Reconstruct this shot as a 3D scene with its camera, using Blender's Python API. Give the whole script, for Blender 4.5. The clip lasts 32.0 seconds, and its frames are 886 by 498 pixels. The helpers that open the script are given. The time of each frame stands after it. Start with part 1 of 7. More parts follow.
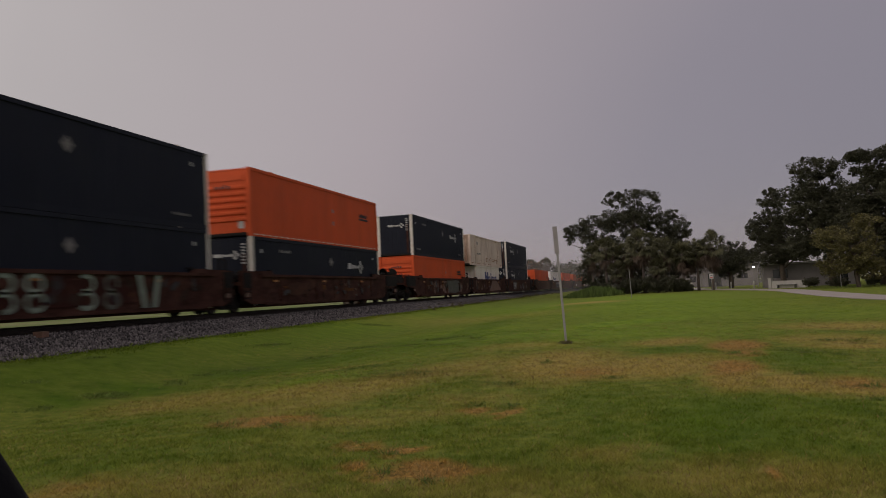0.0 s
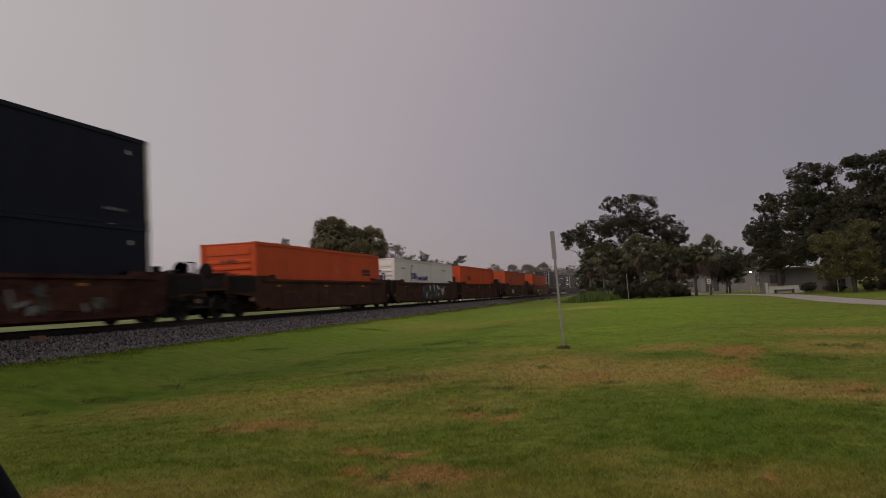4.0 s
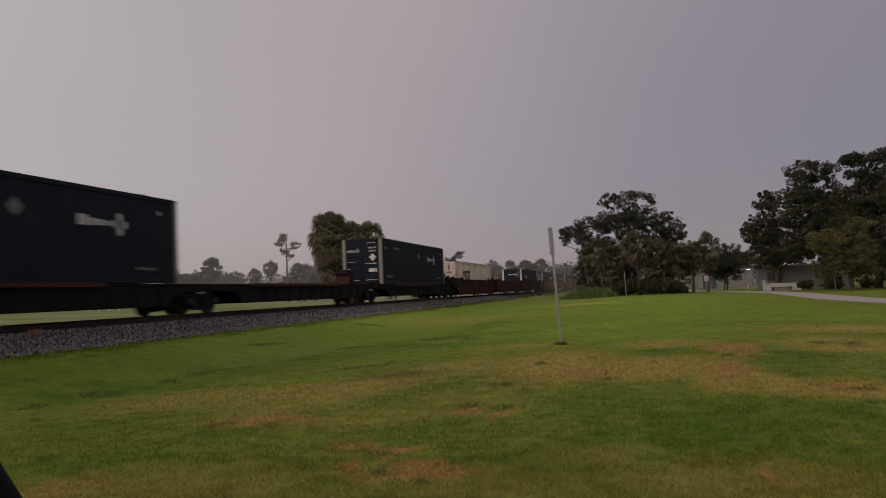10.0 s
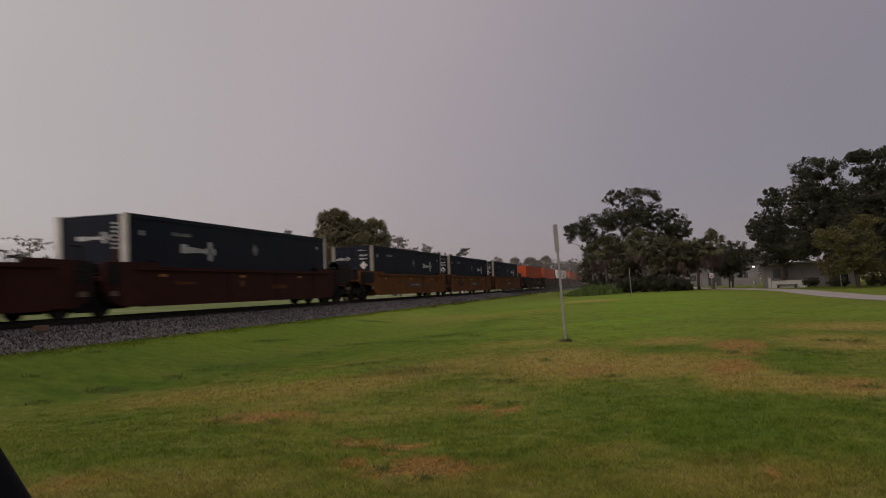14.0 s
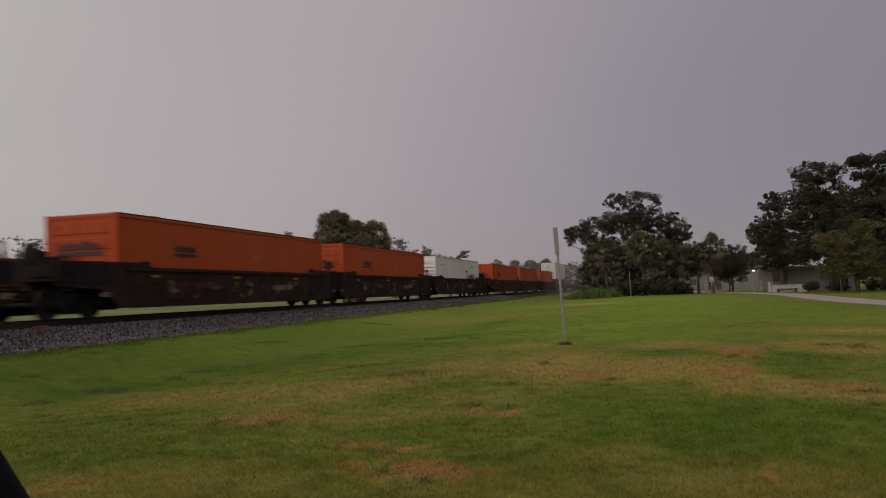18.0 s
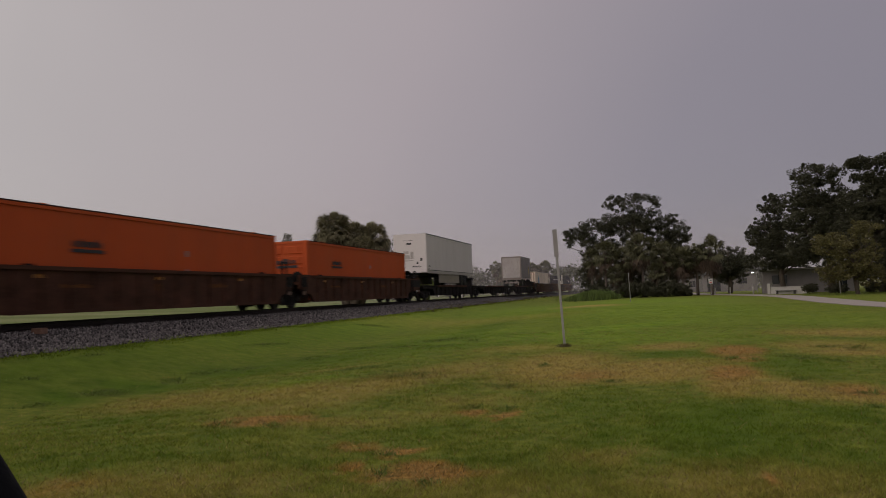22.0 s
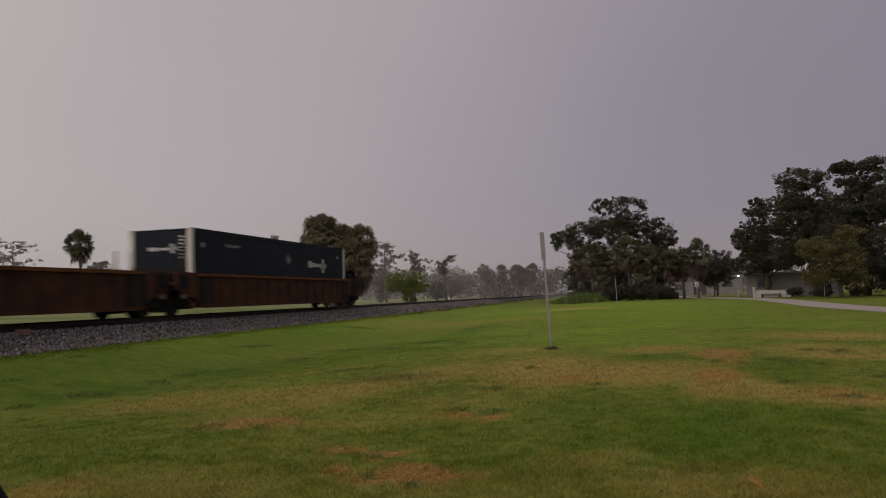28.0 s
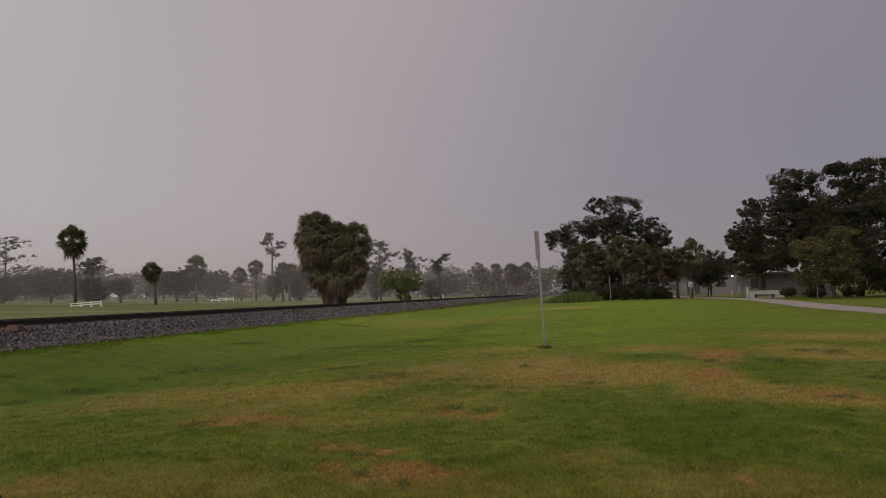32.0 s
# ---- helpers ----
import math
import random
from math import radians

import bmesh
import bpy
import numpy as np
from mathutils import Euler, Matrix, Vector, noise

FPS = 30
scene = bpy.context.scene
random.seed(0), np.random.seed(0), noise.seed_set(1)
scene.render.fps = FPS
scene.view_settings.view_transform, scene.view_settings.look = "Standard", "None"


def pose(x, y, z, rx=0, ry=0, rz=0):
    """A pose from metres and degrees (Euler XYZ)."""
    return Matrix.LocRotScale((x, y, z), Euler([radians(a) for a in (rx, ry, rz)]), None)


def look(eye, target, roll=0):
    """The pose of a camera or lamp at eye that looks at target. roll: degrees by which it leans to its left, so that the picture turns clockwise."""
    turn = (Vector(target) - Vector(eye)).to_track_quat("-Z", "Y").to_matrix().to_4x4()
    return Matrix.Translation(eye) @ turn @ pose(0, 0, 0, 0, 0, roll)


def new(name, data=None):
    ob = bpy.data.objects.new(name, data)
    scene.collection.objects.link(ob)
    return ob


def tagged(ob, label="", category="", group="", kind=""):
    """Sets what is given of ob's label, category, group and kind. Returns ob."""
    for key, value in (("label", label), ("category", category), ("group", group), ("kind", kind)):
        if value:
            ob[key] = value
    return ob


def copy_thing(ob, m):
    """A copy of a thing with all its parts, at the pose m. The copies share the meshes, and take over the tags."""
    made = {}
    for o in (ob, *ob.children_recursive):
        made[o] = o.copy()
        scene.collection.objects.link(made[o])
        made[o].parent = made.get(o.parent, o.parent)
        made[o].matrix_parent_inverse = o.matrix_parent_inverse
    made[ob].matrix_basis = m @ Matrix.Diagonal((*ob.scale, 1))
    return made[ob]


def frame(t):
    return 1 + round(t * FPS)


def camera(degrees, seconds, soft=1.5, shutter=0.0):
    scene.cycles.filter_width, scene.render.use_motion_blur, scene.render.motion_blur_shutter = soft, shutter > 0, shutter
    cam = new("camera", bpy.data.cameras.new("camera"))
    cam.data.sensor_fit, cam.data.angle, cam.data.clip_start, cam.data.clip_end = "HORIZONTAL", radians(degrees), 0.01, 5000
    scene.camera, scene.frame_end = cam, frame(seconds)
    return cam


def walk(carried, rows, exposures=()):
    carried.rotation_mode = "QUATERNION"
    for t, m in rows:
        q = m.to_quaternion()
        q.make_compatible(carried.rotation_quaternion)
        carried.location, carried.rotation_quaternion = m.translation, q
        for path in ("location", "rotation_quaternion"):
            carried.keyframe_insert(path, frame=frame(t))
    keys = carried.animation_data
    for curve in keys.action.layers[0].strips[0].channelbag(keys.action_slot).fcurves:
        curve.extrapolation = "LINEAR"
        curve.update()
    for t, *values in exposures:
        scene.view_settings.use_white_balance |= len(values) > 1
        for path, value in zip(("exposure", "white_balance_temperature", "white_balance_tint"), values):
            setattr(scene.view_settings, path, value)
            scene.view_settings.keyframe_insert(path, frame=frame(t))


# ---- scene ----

# ---------------------------------------------------------------- camera
EYE_Z = 1.5            # metres over the lawn; the rail head lies 0.38 below the eye
RAIL_Z = 1.12
TRACK_X = -17.05
cam = camera(57.5, 32.0, soft=0.9, shutter=0.55)


def aim(yaw, tilt, lean):
    """A hand-held pose at the fixed stand: yaw to the left of the track's direction, tilt upwards, lean."""
    return pose(0, 0, EYE_Z, 90 + tilt, 0, yaw) @ pose(0, 0, 0, 0, 0, lean)


walk(cam, [(t, aim(a, b, c)) for t, a, b, c in (
    (0, 14.11, 3.12, -2.83), (0.5, 14.19, 3.03, -2.84), (1, 14.17, 3.09, -2.90), (1.5, 14.07, 3.18, -2.89), (2, 14.01, 3.25, -2.90),
    (2.5, 13.98, 3.32, -2.93), (3, 13.95, 3.35, -2.87), (3.5, 13.90, 3.40, -2.79), (5.5, 14.03, 3.50, -2.77), (6, 14.03, 3.50, -2.80),
    (6.5, 14.00, 3.46, -2.81), (7, 14.00, 3.44, -2.82), (7.5, 14.02, 3.39, -2.80), (8, 14.00, 3.32, -2.69), (8.5, 13.94, 3.29, -2.65),
    (9, 13.85, 3.19, -2.55), (9.5, 13.77, 3.18, -2.63), (10, 13.79, 3.13, -2.47), (10.5, 13.88, 3.16, -2.42), (11, 13.97, 3.15, -2.27),
    (11.5, 14.01, 3.14, -2.34), (12, 14.03, 3.12, -2.29), (12.5, 14.10, 3.12, -2.42), (13, 14.14, 3.07, -2.24), (13.5, 14.14, 3.08, -2.30),
    (14, 14.14, 2.92, -2.37), (14.5, 14.08, 2.82, -2.47), (16.5, 14.19, 3.05, -2.01), (17, 14.16, 3.11, -2.11), (17.5, 14.14, 3.10, -2.08),
    (18, 14.14, 3.09, -2.08), (18.5, 14.13, 3.05, -2.00), (19, 14.08, 3.05, -2.05), (19.5, 13.99, 3.03, -2.08), (20, 13.98, 3.06, -2.10),
    (20.5, 14.05, 3.11, -2.07), (21, 14.11, 3.17, -2.09), (21.5, 14.11, 3.19, -2.07), (22, 14.08, 3.23, -2.10), (22.5, 14.06, 3.30, -2.25),
    (23, 14.09, 3.23, -2.24), (23.5, 14.16, 3.18, -2.11), (24, 14.13, 3.19, -2.06), (24.5, 13.87, 3.24, -2.02), (25, 13.58, 3.22, -1.95),
    (25.5, 13.36, 3.30, -1.95), (27.5, 13.19, 3.32, -1.86), (28, 13.18, 3.36, -1.90), (28.5, 13.15, 3.34, -1.89), (29, 13.18, 3.31, -1.94),
    (29.5, 13.08, 3.27, -2.05), (30, 13.06, 3.27, -2.10), (30.5, 13.02, 3.26, -2.03), (31, 12.91, 3.20, -2.05), (31.5, 12.84, 3.08, -1.75),
    (32, 12.80, 3.23, -1.54),
)], exposures=((0, 0.0), (32, 0.0)))

# ---------------------------------------------------------------- sky and sun
BRIGHT = Vector((-0.80, -0.50, 0.33)).normalized()     # where the overcast is thinnest
world = bpy.data.worlds.new("overcast")
scene.world = world
world.use_nodes = True
wt = world.node_tree
wt.nodes.clear()


def wn(kind, **sets):
    n = wt.nodes.new(kind)
    for k, val in sets.items():
        n.inputs[k].default_value = val
    return n


def ramp(tree, stops):
    n = tree.nodes.new("ShaderNodeValToRGB")
    els = n.color_ramp.elements
    while len(els) < len(stops):
        els.new(0.5)
    for e, (p, c) in zip(els, stops):
        e.position, e.color = p, (*c, 1)
    return n


coord = wn("ShaderNodeTexCoord")
dotn = wn("ShaderNodeVectorMath")
dotn.operation = "DOT_PRODUCT"
dotn.inputs[1].default_value = BRIGHT
wt.links.new(coord.outputs["Generated"], dotn.inputs[0])
remap = wn("ShaderNodeMapRange")
remap.inputs[1].default_value, remap.inputs[2].default_value = -1.0, 1.0
wt.links.new(dotn.outputs["Value"], remap.inputs[0])
cloud = ramp(wt, [(0.0, (0.15, 0.135, 0.165)), (0.27, (0.252, 0.225, 0.258)), (0.42, (0.365, 0.315, 0.332)),
                  (0.62, (0.435, 0.395, 0.392)), (1.0, (0.80, 0.72, 0.68))])
wt.links.new(remap.outputs[0], cloud.inputs[0])
puff = wn("ShaderNodeTexNoise", Scale=2.2, Detail=4.0, Roughness=0.5)
wt.links.new(coord.outputs["Generated"], puff.inputs["Vector"])
puffr = wn("ShaderNodeMapRange")
puffr.inputs[3].default_value, puffr.inputs[4].default_value = 0.93, 1.07
wt.links.new(puff.outputs["Fac"], puffr.inputs[0])
dim = wn("ShaderNodeMix")
dim.data_type, dim.blend_type = "RGBA", "MULTIPLY"
dim.inputs["Factor"].default_value = 1.0
wt.links.new(cloud.outputs[0], dim.inputs["A"])
wt.links.new(puffr.outputs[0], dim.inputs["B"])
# the overcast grows brighter towards the zenith
sep = wn("ShaderNodeSeparateXYZ")
wt.links.new(coord.outputs["Generated"], sep.inputs[0])
zen = wn("ShaderNodeMapRange")
zen.inputs[1].default_value, zen.inputs[2].default_value = 0.42, 1.0
zen.inputs[3].default_value, zen.inputs[4].default_value = 1.0, 1.35
wt.links.new(sep.outputs["Z"], zen.inputs[0])
lift = wn("ShaderNodeVectorMath")
lift.operation = "SCALE"
wt.links.new(dim.outputs["Result"], lift.inputs[0])
wt.links.new(zen.outputs[0], lift.inputs["Scale"])
sky = wt.nodes.new("ShaderNodeTexSky")
sky.sky_type, sky.sun_disc = "NISHITA", False
sky.sun_elevation, sky.sun_rotation = radians(24), math.atan2(BRIGHT.x, BRIGHT.y)
skybg = wn("ShaderNodeBackground", Strength=0.006)
wt.links.new(sky.outputs[0], skybg.inputs[0])
bg = wn("ShaderNodeBackground", Strength=1.0)
wt.links.new(lift.outputs[0], bg.inputs[0])
both = wn("ShaderNodeAddShader")
wt.links.new(bg.outputs[0], both.inputs[0])
wt.links.new(skybg.outputs[0], both.inputs[1])
wout = wn("ShaderNodeOutputWorld")
wt.links.new(both.outputs[0], wout.inputs[0])

sun_data = bpy.data.lights.new("sun", "SUN")
sun_data.energy, sun_data.angle, sun_data.color = 0.42, radians(40), (1.0, 0.85, 0.74)
sun = new("sun", sun_data)
sun.matrix_world = look((0, 0, 60), Vector((0, 0, 60)) - Vector((-0.38, -0.85, 0.44)) * 20)


# ---------------------------------------------------------------- materials
def mat(name, rgb, rough=0.6, metal=0.0, var=0.2, scale=2.0, fine=25.0, bump=0.15, dirt=None, dirt_amount=0.0,
        island=0.0, stretch=(1, 1, 1), per_object=0.0, gloss=0.5):
    """Paint, metal, wood or stone: grain and blotches on a base colour, an uneven gloss and a fine relief."""
    m = bpy.data.materials.new(name)
    m.use_nodes = True
    t = m.node_tree
    b = t.nodes["Principled BSDF"]
    b.inputs["Metallic"].default_value = metal
    b.inputs["Specular IOR Level"].default_value = gloss
    c = t.nodes.new("ShaderNodeTexCoord")
    mp = t.nodes.new("ShaderNodeMapping")
    mp.inputs["Scale"].default_value = stretch
    t.links.new(c.outputs["Object"], mp.inputs["Vector"])
    n1 = t.nodes.new("ShaderNodeTexNoise")
    n1.inputs["Scale"].default_value, n1.inputs["Detail"].default_value = scale, 5.0
    n2 = t.nodes.new("ShaderNodeTexNoise")
    n2.inputs["Scale"].default_value, n2.inputs["Detail"].default_value = fine, 3.0
    for n in (n1, n2):
        t.links.new(mp.outputs[0], n.inputs["Vector"])
    add = t.nodes.new("ShaderNodeMath")
    add.operation = "ADD"
    t.links.new(n1.outputs["Fac"], add.inputs[0])
    t.links.new(n2.outputs["Fac"], add.inputs[1])
    mr = t.nodes.new("ShaderNodeMapRange")
    mr.inputs[1].default_value, mr.inputs[2].default_value = 0.6, 1.4
    mr.inputs[3].default_value, mr.inputs[4].default_value = 1 - var, 1 + var
    t.links.new(add.outputs[0], mr.inputs[0])
    value = mr.outputs[0]
    if island or per_object:
        if island:
            src = t.nodes.new("ShaderNodeNewGeometry").outputs["Random Per Island"]
        else:
            src = t.nodes.new("ShaderNodeObjectInfo").outputs["Random"]
        amount = island or per_object
        r2 = t.nodes.new("ShaderNodeMapRange")
        r2.inputs[3].default_value, r2.inputs[4].default_value = 1 - amount, 1 + amount
        t.links.new(src, r2.inputs[0])
        mul = t.nodes.new("ShaderNodeMath")
        mul.operation = "MULTIPLY"
        t.links.new(value, mul.inputs[0])
        t.links.new(r2.outputs[0], mul.inputs[1])
        value = mul.outputs[0]
    sc = t.nodes.new("ShaderNodeVectorMath")
    sc.operation = "SCALE"
    sc.inputs[0].default_value = rgb
    t.links.new(value, sc.inputs["Scale"])
    colour = sc.outputs[0]
    if dirt:
        mask = ramp(t, [(0.45, (0, 0, 0)), (0.72, (1, 1, 1))])
        n3 = t.nodes.new("ShaderNodeTexNoise")
        n3.inputs["Scale"].default_value, n3.inputs["Detail"].default_value = scale * 1.7, 7.0
        n3.inputs["Roughness"].default_value = 0.65
        t.links.new(mp.outputs[0], n3.inputs["Vector"])
        t.links.new(n3.outputs["Fac"], mask.inputs[0])
        amt = t.nodes.new("ShaderNodeMath")
        amt.operation = "MULTIPLY"
        amt.inputs[1].default_value = dirt_amount
        t.links.new(mask.outputs[0], amt.inputs[0])
        mx = t.nodes.new("ShaderNodeMix")
        mx.data_type = "RGBA"
        mx.inputs["B"].default_value = (*dirt, 1)
        t.links.new(amt.outputs[0], mx.inputs["Factor"])
        t.links.new(colour, mx.inputs["A"])
        colour = mx.outputs["Result"]
    t.links.new(colour, b.inputs["Base Color"])
    rr = t.nodes.new("ShaderNodeMapRange")
    rr.inputs[3].default_value, rr.inputs[4].default_value = max(rough - 0.12, 0.05), min(rough + 0.12, 1)
    t.links.new(n2.outputs["Fac"], rr.inputs[0])
    t.links.new(rr.outputs[0], b.inputs["Roughness"])
    if bump:
        bp = t.nodes.new("ShaderNodeBump")
        bp.inputs["Strength"].default_value, bp.inputs["Distance"].default_value = bump, 0.02
        t.links.new(add.outputs[0], bp.inputs["Height"])
        t.links.new(bp.outputs[0], b.inputs["Normal"])
    return m


def leaf_mat(name, rgb, island=0.45, rough=0.55):
    """Leaves: each differs a little from its neighbours, and light comes through them."""
    m = mat(name, rgb, rough, var=0.25, scale=0.35, fine=3.0, bump=0, island=island)
    t = m.node_tree
    b = t.nodes["Principled BSDF"]
    b.inputs["Specular IOR Level"].default_value = 0.25
    tr = t.nodes.new("ShaderNodeBsdfTranslucent")
    t.links.new(b.inputs["Base Color"].links[0].from_socket, tr.inputs["Color"])
    mx = t.nodes.new("ShaderNodeMixShader")
    mx.inputs[0].default_value = 0.22
    t.links.new(b.outputs[0], mx.inputs[1])
    t.links.new(tr.outputs[0], mx.inputs[2])
    t.links.new(mx.outputs[0], t.nodes["Material Output"].inputs["Surface"])
    return m


# scorched places of the lawn: x, y, half length, half width, turn, strength
BURNT = ((-1.90, 6.49, 0.39, 0.42, 7, 1), (-2.38, 7.37, 0.18, 0.21, 9, 1), (-2.83, 7.52, 0.20, 0.25, 11, 0.6), (-2.52, 6.69, 0.13, 0.14, 11, 0.75), (-2.14, 9.65, 0.14, 0.24, 1, 0.6),
    (-1.70, 9.55, 0.12, 0.29, -2, 0.7), (-4.57, 8.94, 0.27, 0.40, -2, 0.9), (-5.06, 8.97, 0.24, 0.27, -5, 0.6), (-4.14, 9.10, 0.24, 0.32, -1, 0.6), (-0.99, 13.63, 0.42, 0.81, -3, 0.5),
    (1.24, 13.63, 0.35, 0.79, -11, 0.9), (1.73, 17.84, 0.49, 1.34, -5, 0.95), (1.62, 15.78, 0.33, 0.66, -5, 0.7), (2.60, 11.54, 0.27, 0.48, 9, 0.85), (0.78, 6.41, 0.06, 0.23, 4, 0.6),
    (-4.62, 5.51, 0.30, 0.44, 2, 0.35))
# paler dry grass: the long band across the lawn, and close by
STRAW_BAND = ((-4.22, 12.41, 0.78, 2.95, -13, 0.5), (-5.54, 11.78, 1.11, 1.30, -27, 0.5), (-3.46, 14.41, 0.90, 1.92, -9, 0.45), (-1.66, 14.72, 1.05, 2.35, -2, 0.8), (-0.05, 14.19, 1.15, 1.46, -12, 0.9),
    (1.18, 12.49, 0.45, 1.53, -6, 0.9), (1.81, 11.70, 0.51, 1.04, 4, 0.8), (2.56, 11.31, 0.63, 0.94, 9, 0.8), (0.38, 19.40, 0.81, 1.25, -13, 0.6), (5.22, 24.13, 1.85, 1.54, -16, 0.6),
    (4.12, 17.57, 1.04, 0.80, 3, 0.7), (3.25, 19.21, 0.70, 0.73, 1, 0.5), (-7.46, 12.14, 1.89, 1.23, -28, 0.45), (-2.58, 9.52, 0.84, 0.40, 2, 0.25))
STRAW_NEAR = ((-3.63, 5.65, 1.28, 0.73, 7, 0.32), (-1.26, 6.01, 1.14, 0.71, 5, 0.25), (0.73, 6.18, 1.09, 0.71, 4, 0.38), (-0.44, 7.24, 0.39, 0.48, -3, 0.3), (-6.52, 16.33, 0.26, 1.07, -41, 0.3),
    (-3.56, 8.88, 0.89, 0.36, 3, 0.3), (-8.31, 41.31, 2.67, 7.69, -31, 0.25), (2.60, 10.67, 0.54, 0.57, 12, 0.4), (-2.38, 10.51, 0.76, 0.60, 1, 0.25))
# lush cool green places, ditch and lawn; the ditch rows also paint its shade
LUSH_SHADED_DITCH = ((-12.0, 14, 1.4, 6, 0, 0.7), (-11.6, 25, 1.6, 9, 0, 0.4), (-10.37, 12.58, 0.69, 0.86, 52, 1), (-10.13, 14.35, 1.29, 1.08, 22, 1), (-9.57, 17.27, 1.40, 1.75, -2, 0.9), (-8.53, 19.62, 2.09, 2.63, -28, 0.8), (-7.11, 21.12, 2.79, 3.73, -42, 0.6),
    (-11.65, 13.74, 1.67, 1.12, 67, 0.6), (-6.82, 25.43, 2.10, 3.41, -43, 0.6), (-6.6, 34, 0.7, 9, 3, 0.6))
LUSH_LAWN = ((0.68, 8.76, 0.95, 1.81, -4, 1), (1.90, 9.30, 0.43, 1.03, 9, 0.8), (-0.60, 10.34, 0.57, 1.28, -7, 0.6), (-0.39, 8.28, 0.34, 0.89, -7, 0.6), (0.36, 16.98, 0.66, 1.14, -12, 0.9),
    (2.37, 14.69, 0.56, 1.85, 3, 0.9), (-0.71, 6.37, 0.20, 0.48, 1, 0.8), (-7.08, 10.23, 0.85, 1.23, -27, 0.7), (-4.49, 7.94, 0.32, 0.49, 3, 0.7),
    (-2.47, 8.50, 0.47, 0.67, 5, 0.5), (-4.73, 10.94, 0.30, 0.49, -14, 0.5), (-2.45, 5.91, 0.15, 0.29, 10, 0.6), (1.8, 6.7, 0.7, 0.9, 0, 0.55), (-4.7, 6.4, 0.8, 0.8, 0, 0.5))
# young yellow-green grass on the bank of the track and at the lawn's far end
FRESH = ((-1.29, 29.27, 1.72, 10.09, -27, 1), (-12.4, 24, 1.2, 6, 0, 0.5), (-11.6, 36, 1.6, 14, 0, 0.9), (-8, 55, 5, 22, 0, 0.8), (0, 48, 7, 20, 0, 0.8), (6, 33, 4, 7, 0, 0.45), (-1, 74, 8, 16, 0, 0.95),
         (-6, 27, 3.2, 8, 0, 0.75), (-6.3, 13.2, 0.7, 1.6, -25, 0.6), (-1, 24, 4, 5, 0, 0.75))
# hollows: dark patches put their shade, bare soil and uncut grass into the colour
SOIL_SHADE_FAR = ((-10.14, 13.52, 0.37, 0.34, 42, 1), (-9.81, 15.31, 0.24, 0.30, 19, 0.7), (-4.13, 13.56, 0.54, 0.67, -14, 0.8), (-2.23, 12.05, 0.22, 0.24, 8, 0.8), (-1.93, 15.11, 0.11, 0.31, -1, 0.8),
    (-5.86, 15.96, 0.52, 0.50, -39, 0.6), (2.67, 16.14, 0.29, 0.52, 16, 1), (3.65, 18.81, 0.24, 0.27, 3, 0.9), (4.20, 18.70, 0.29, 0.68, -1, 0.8), (3.65, 13.42, 0.18, 0.25, 1, 0.9),
    (3.13, 15.38, 0.14, 0.32, 15, 0.8))
# the last row paints the darker ground under the road oaks
SOIL_SHADE_MORE = ((1.42, 15.69, 0.14, 0.17, -9, 0.8), (1.80, 15.37, 0.09, 0.21, -3, 0.7), (2.67, 11.30, 0.12, 0.21, 9, 0.9), (2.09, 12.71, 0.12, 0.16, 1, 0.6), (-0.60, 12.77, 0.13, 0.20, -4, 0.7),
    (-2.19, 9.99, 0.14, 0.19, 1, 0.6), (-4.97, 8.79, 0.18, 0.26, -3, 0.7), (-4.27, 8.64, 0.10, 0.18, 2, 0.8), (-2.22, 6.46, 0.08, 0.13, 10, 0.8), (-1.74, 6.13, 0.08, 0.14, 6, 0.7),
    (-2.42, 7.19, 0.08, 0.08, 9, 0.6), (-1.72, 9.93, 0.07, 0.17, -0, 0.5), (2.40, 10.02, 0.10, 0.11, 14, 0.5), (-2.0, 19.6, 0.16, 0.3, -6, 0.6), (20, 84, 5, 12, 0, 1))
# tufts of long dark grass along the bottom of the ditch
DITCH = ((-10.19, 11.78, 0.37, 0.15, 90, 0.9), (-10.18, 13.47, 0.58, 0.20, 79, 1), (-9.97, 15.58, 0.30, 0.22, 75, 0.9), (-10.01, 16.90, 0.66, 0.25, 78, 0.7),
    (-9.77, 18.24, 0.67, 0.30, 79, 0.9), (-9.03, 20.81, 0.50, 0.81, 31, 0.8), (-8.77, 24.06, 0.65, 0.69, 68, 0.7), (-7.09, 23.10, 0.40, 0.80, 68, 0.8),
    (-6.50, 25.29, 0.75, 0.78, 49, 0.9), (-5.14, 24.05, 0.26, 0.85, 12, 0.8), (-5.68, 21.71, 0.31, 0.76, -27, 0.7), (-11.28, 22.75, 0.84, 0.15, 79, 0.5),
    (-11.44, 33.06, 0.77, 0.33, 65, 0.6), (-11.56, 13.17, 0.26, 0.12, 85, 0.6), (-12.38, 16.03, 0.32, 0.13, 88, 0.4))
DRY_FAR = ((-2.3, 15.4, 1.4, 1.1, 15, 0.4), (4, 18.9, 1.1, 1.5, 0, 0.6), (-2.9, 19, 1.2, 1.2, 0, 0.35), (-4.2, 60, 2.2, 3, 0, 0.8))


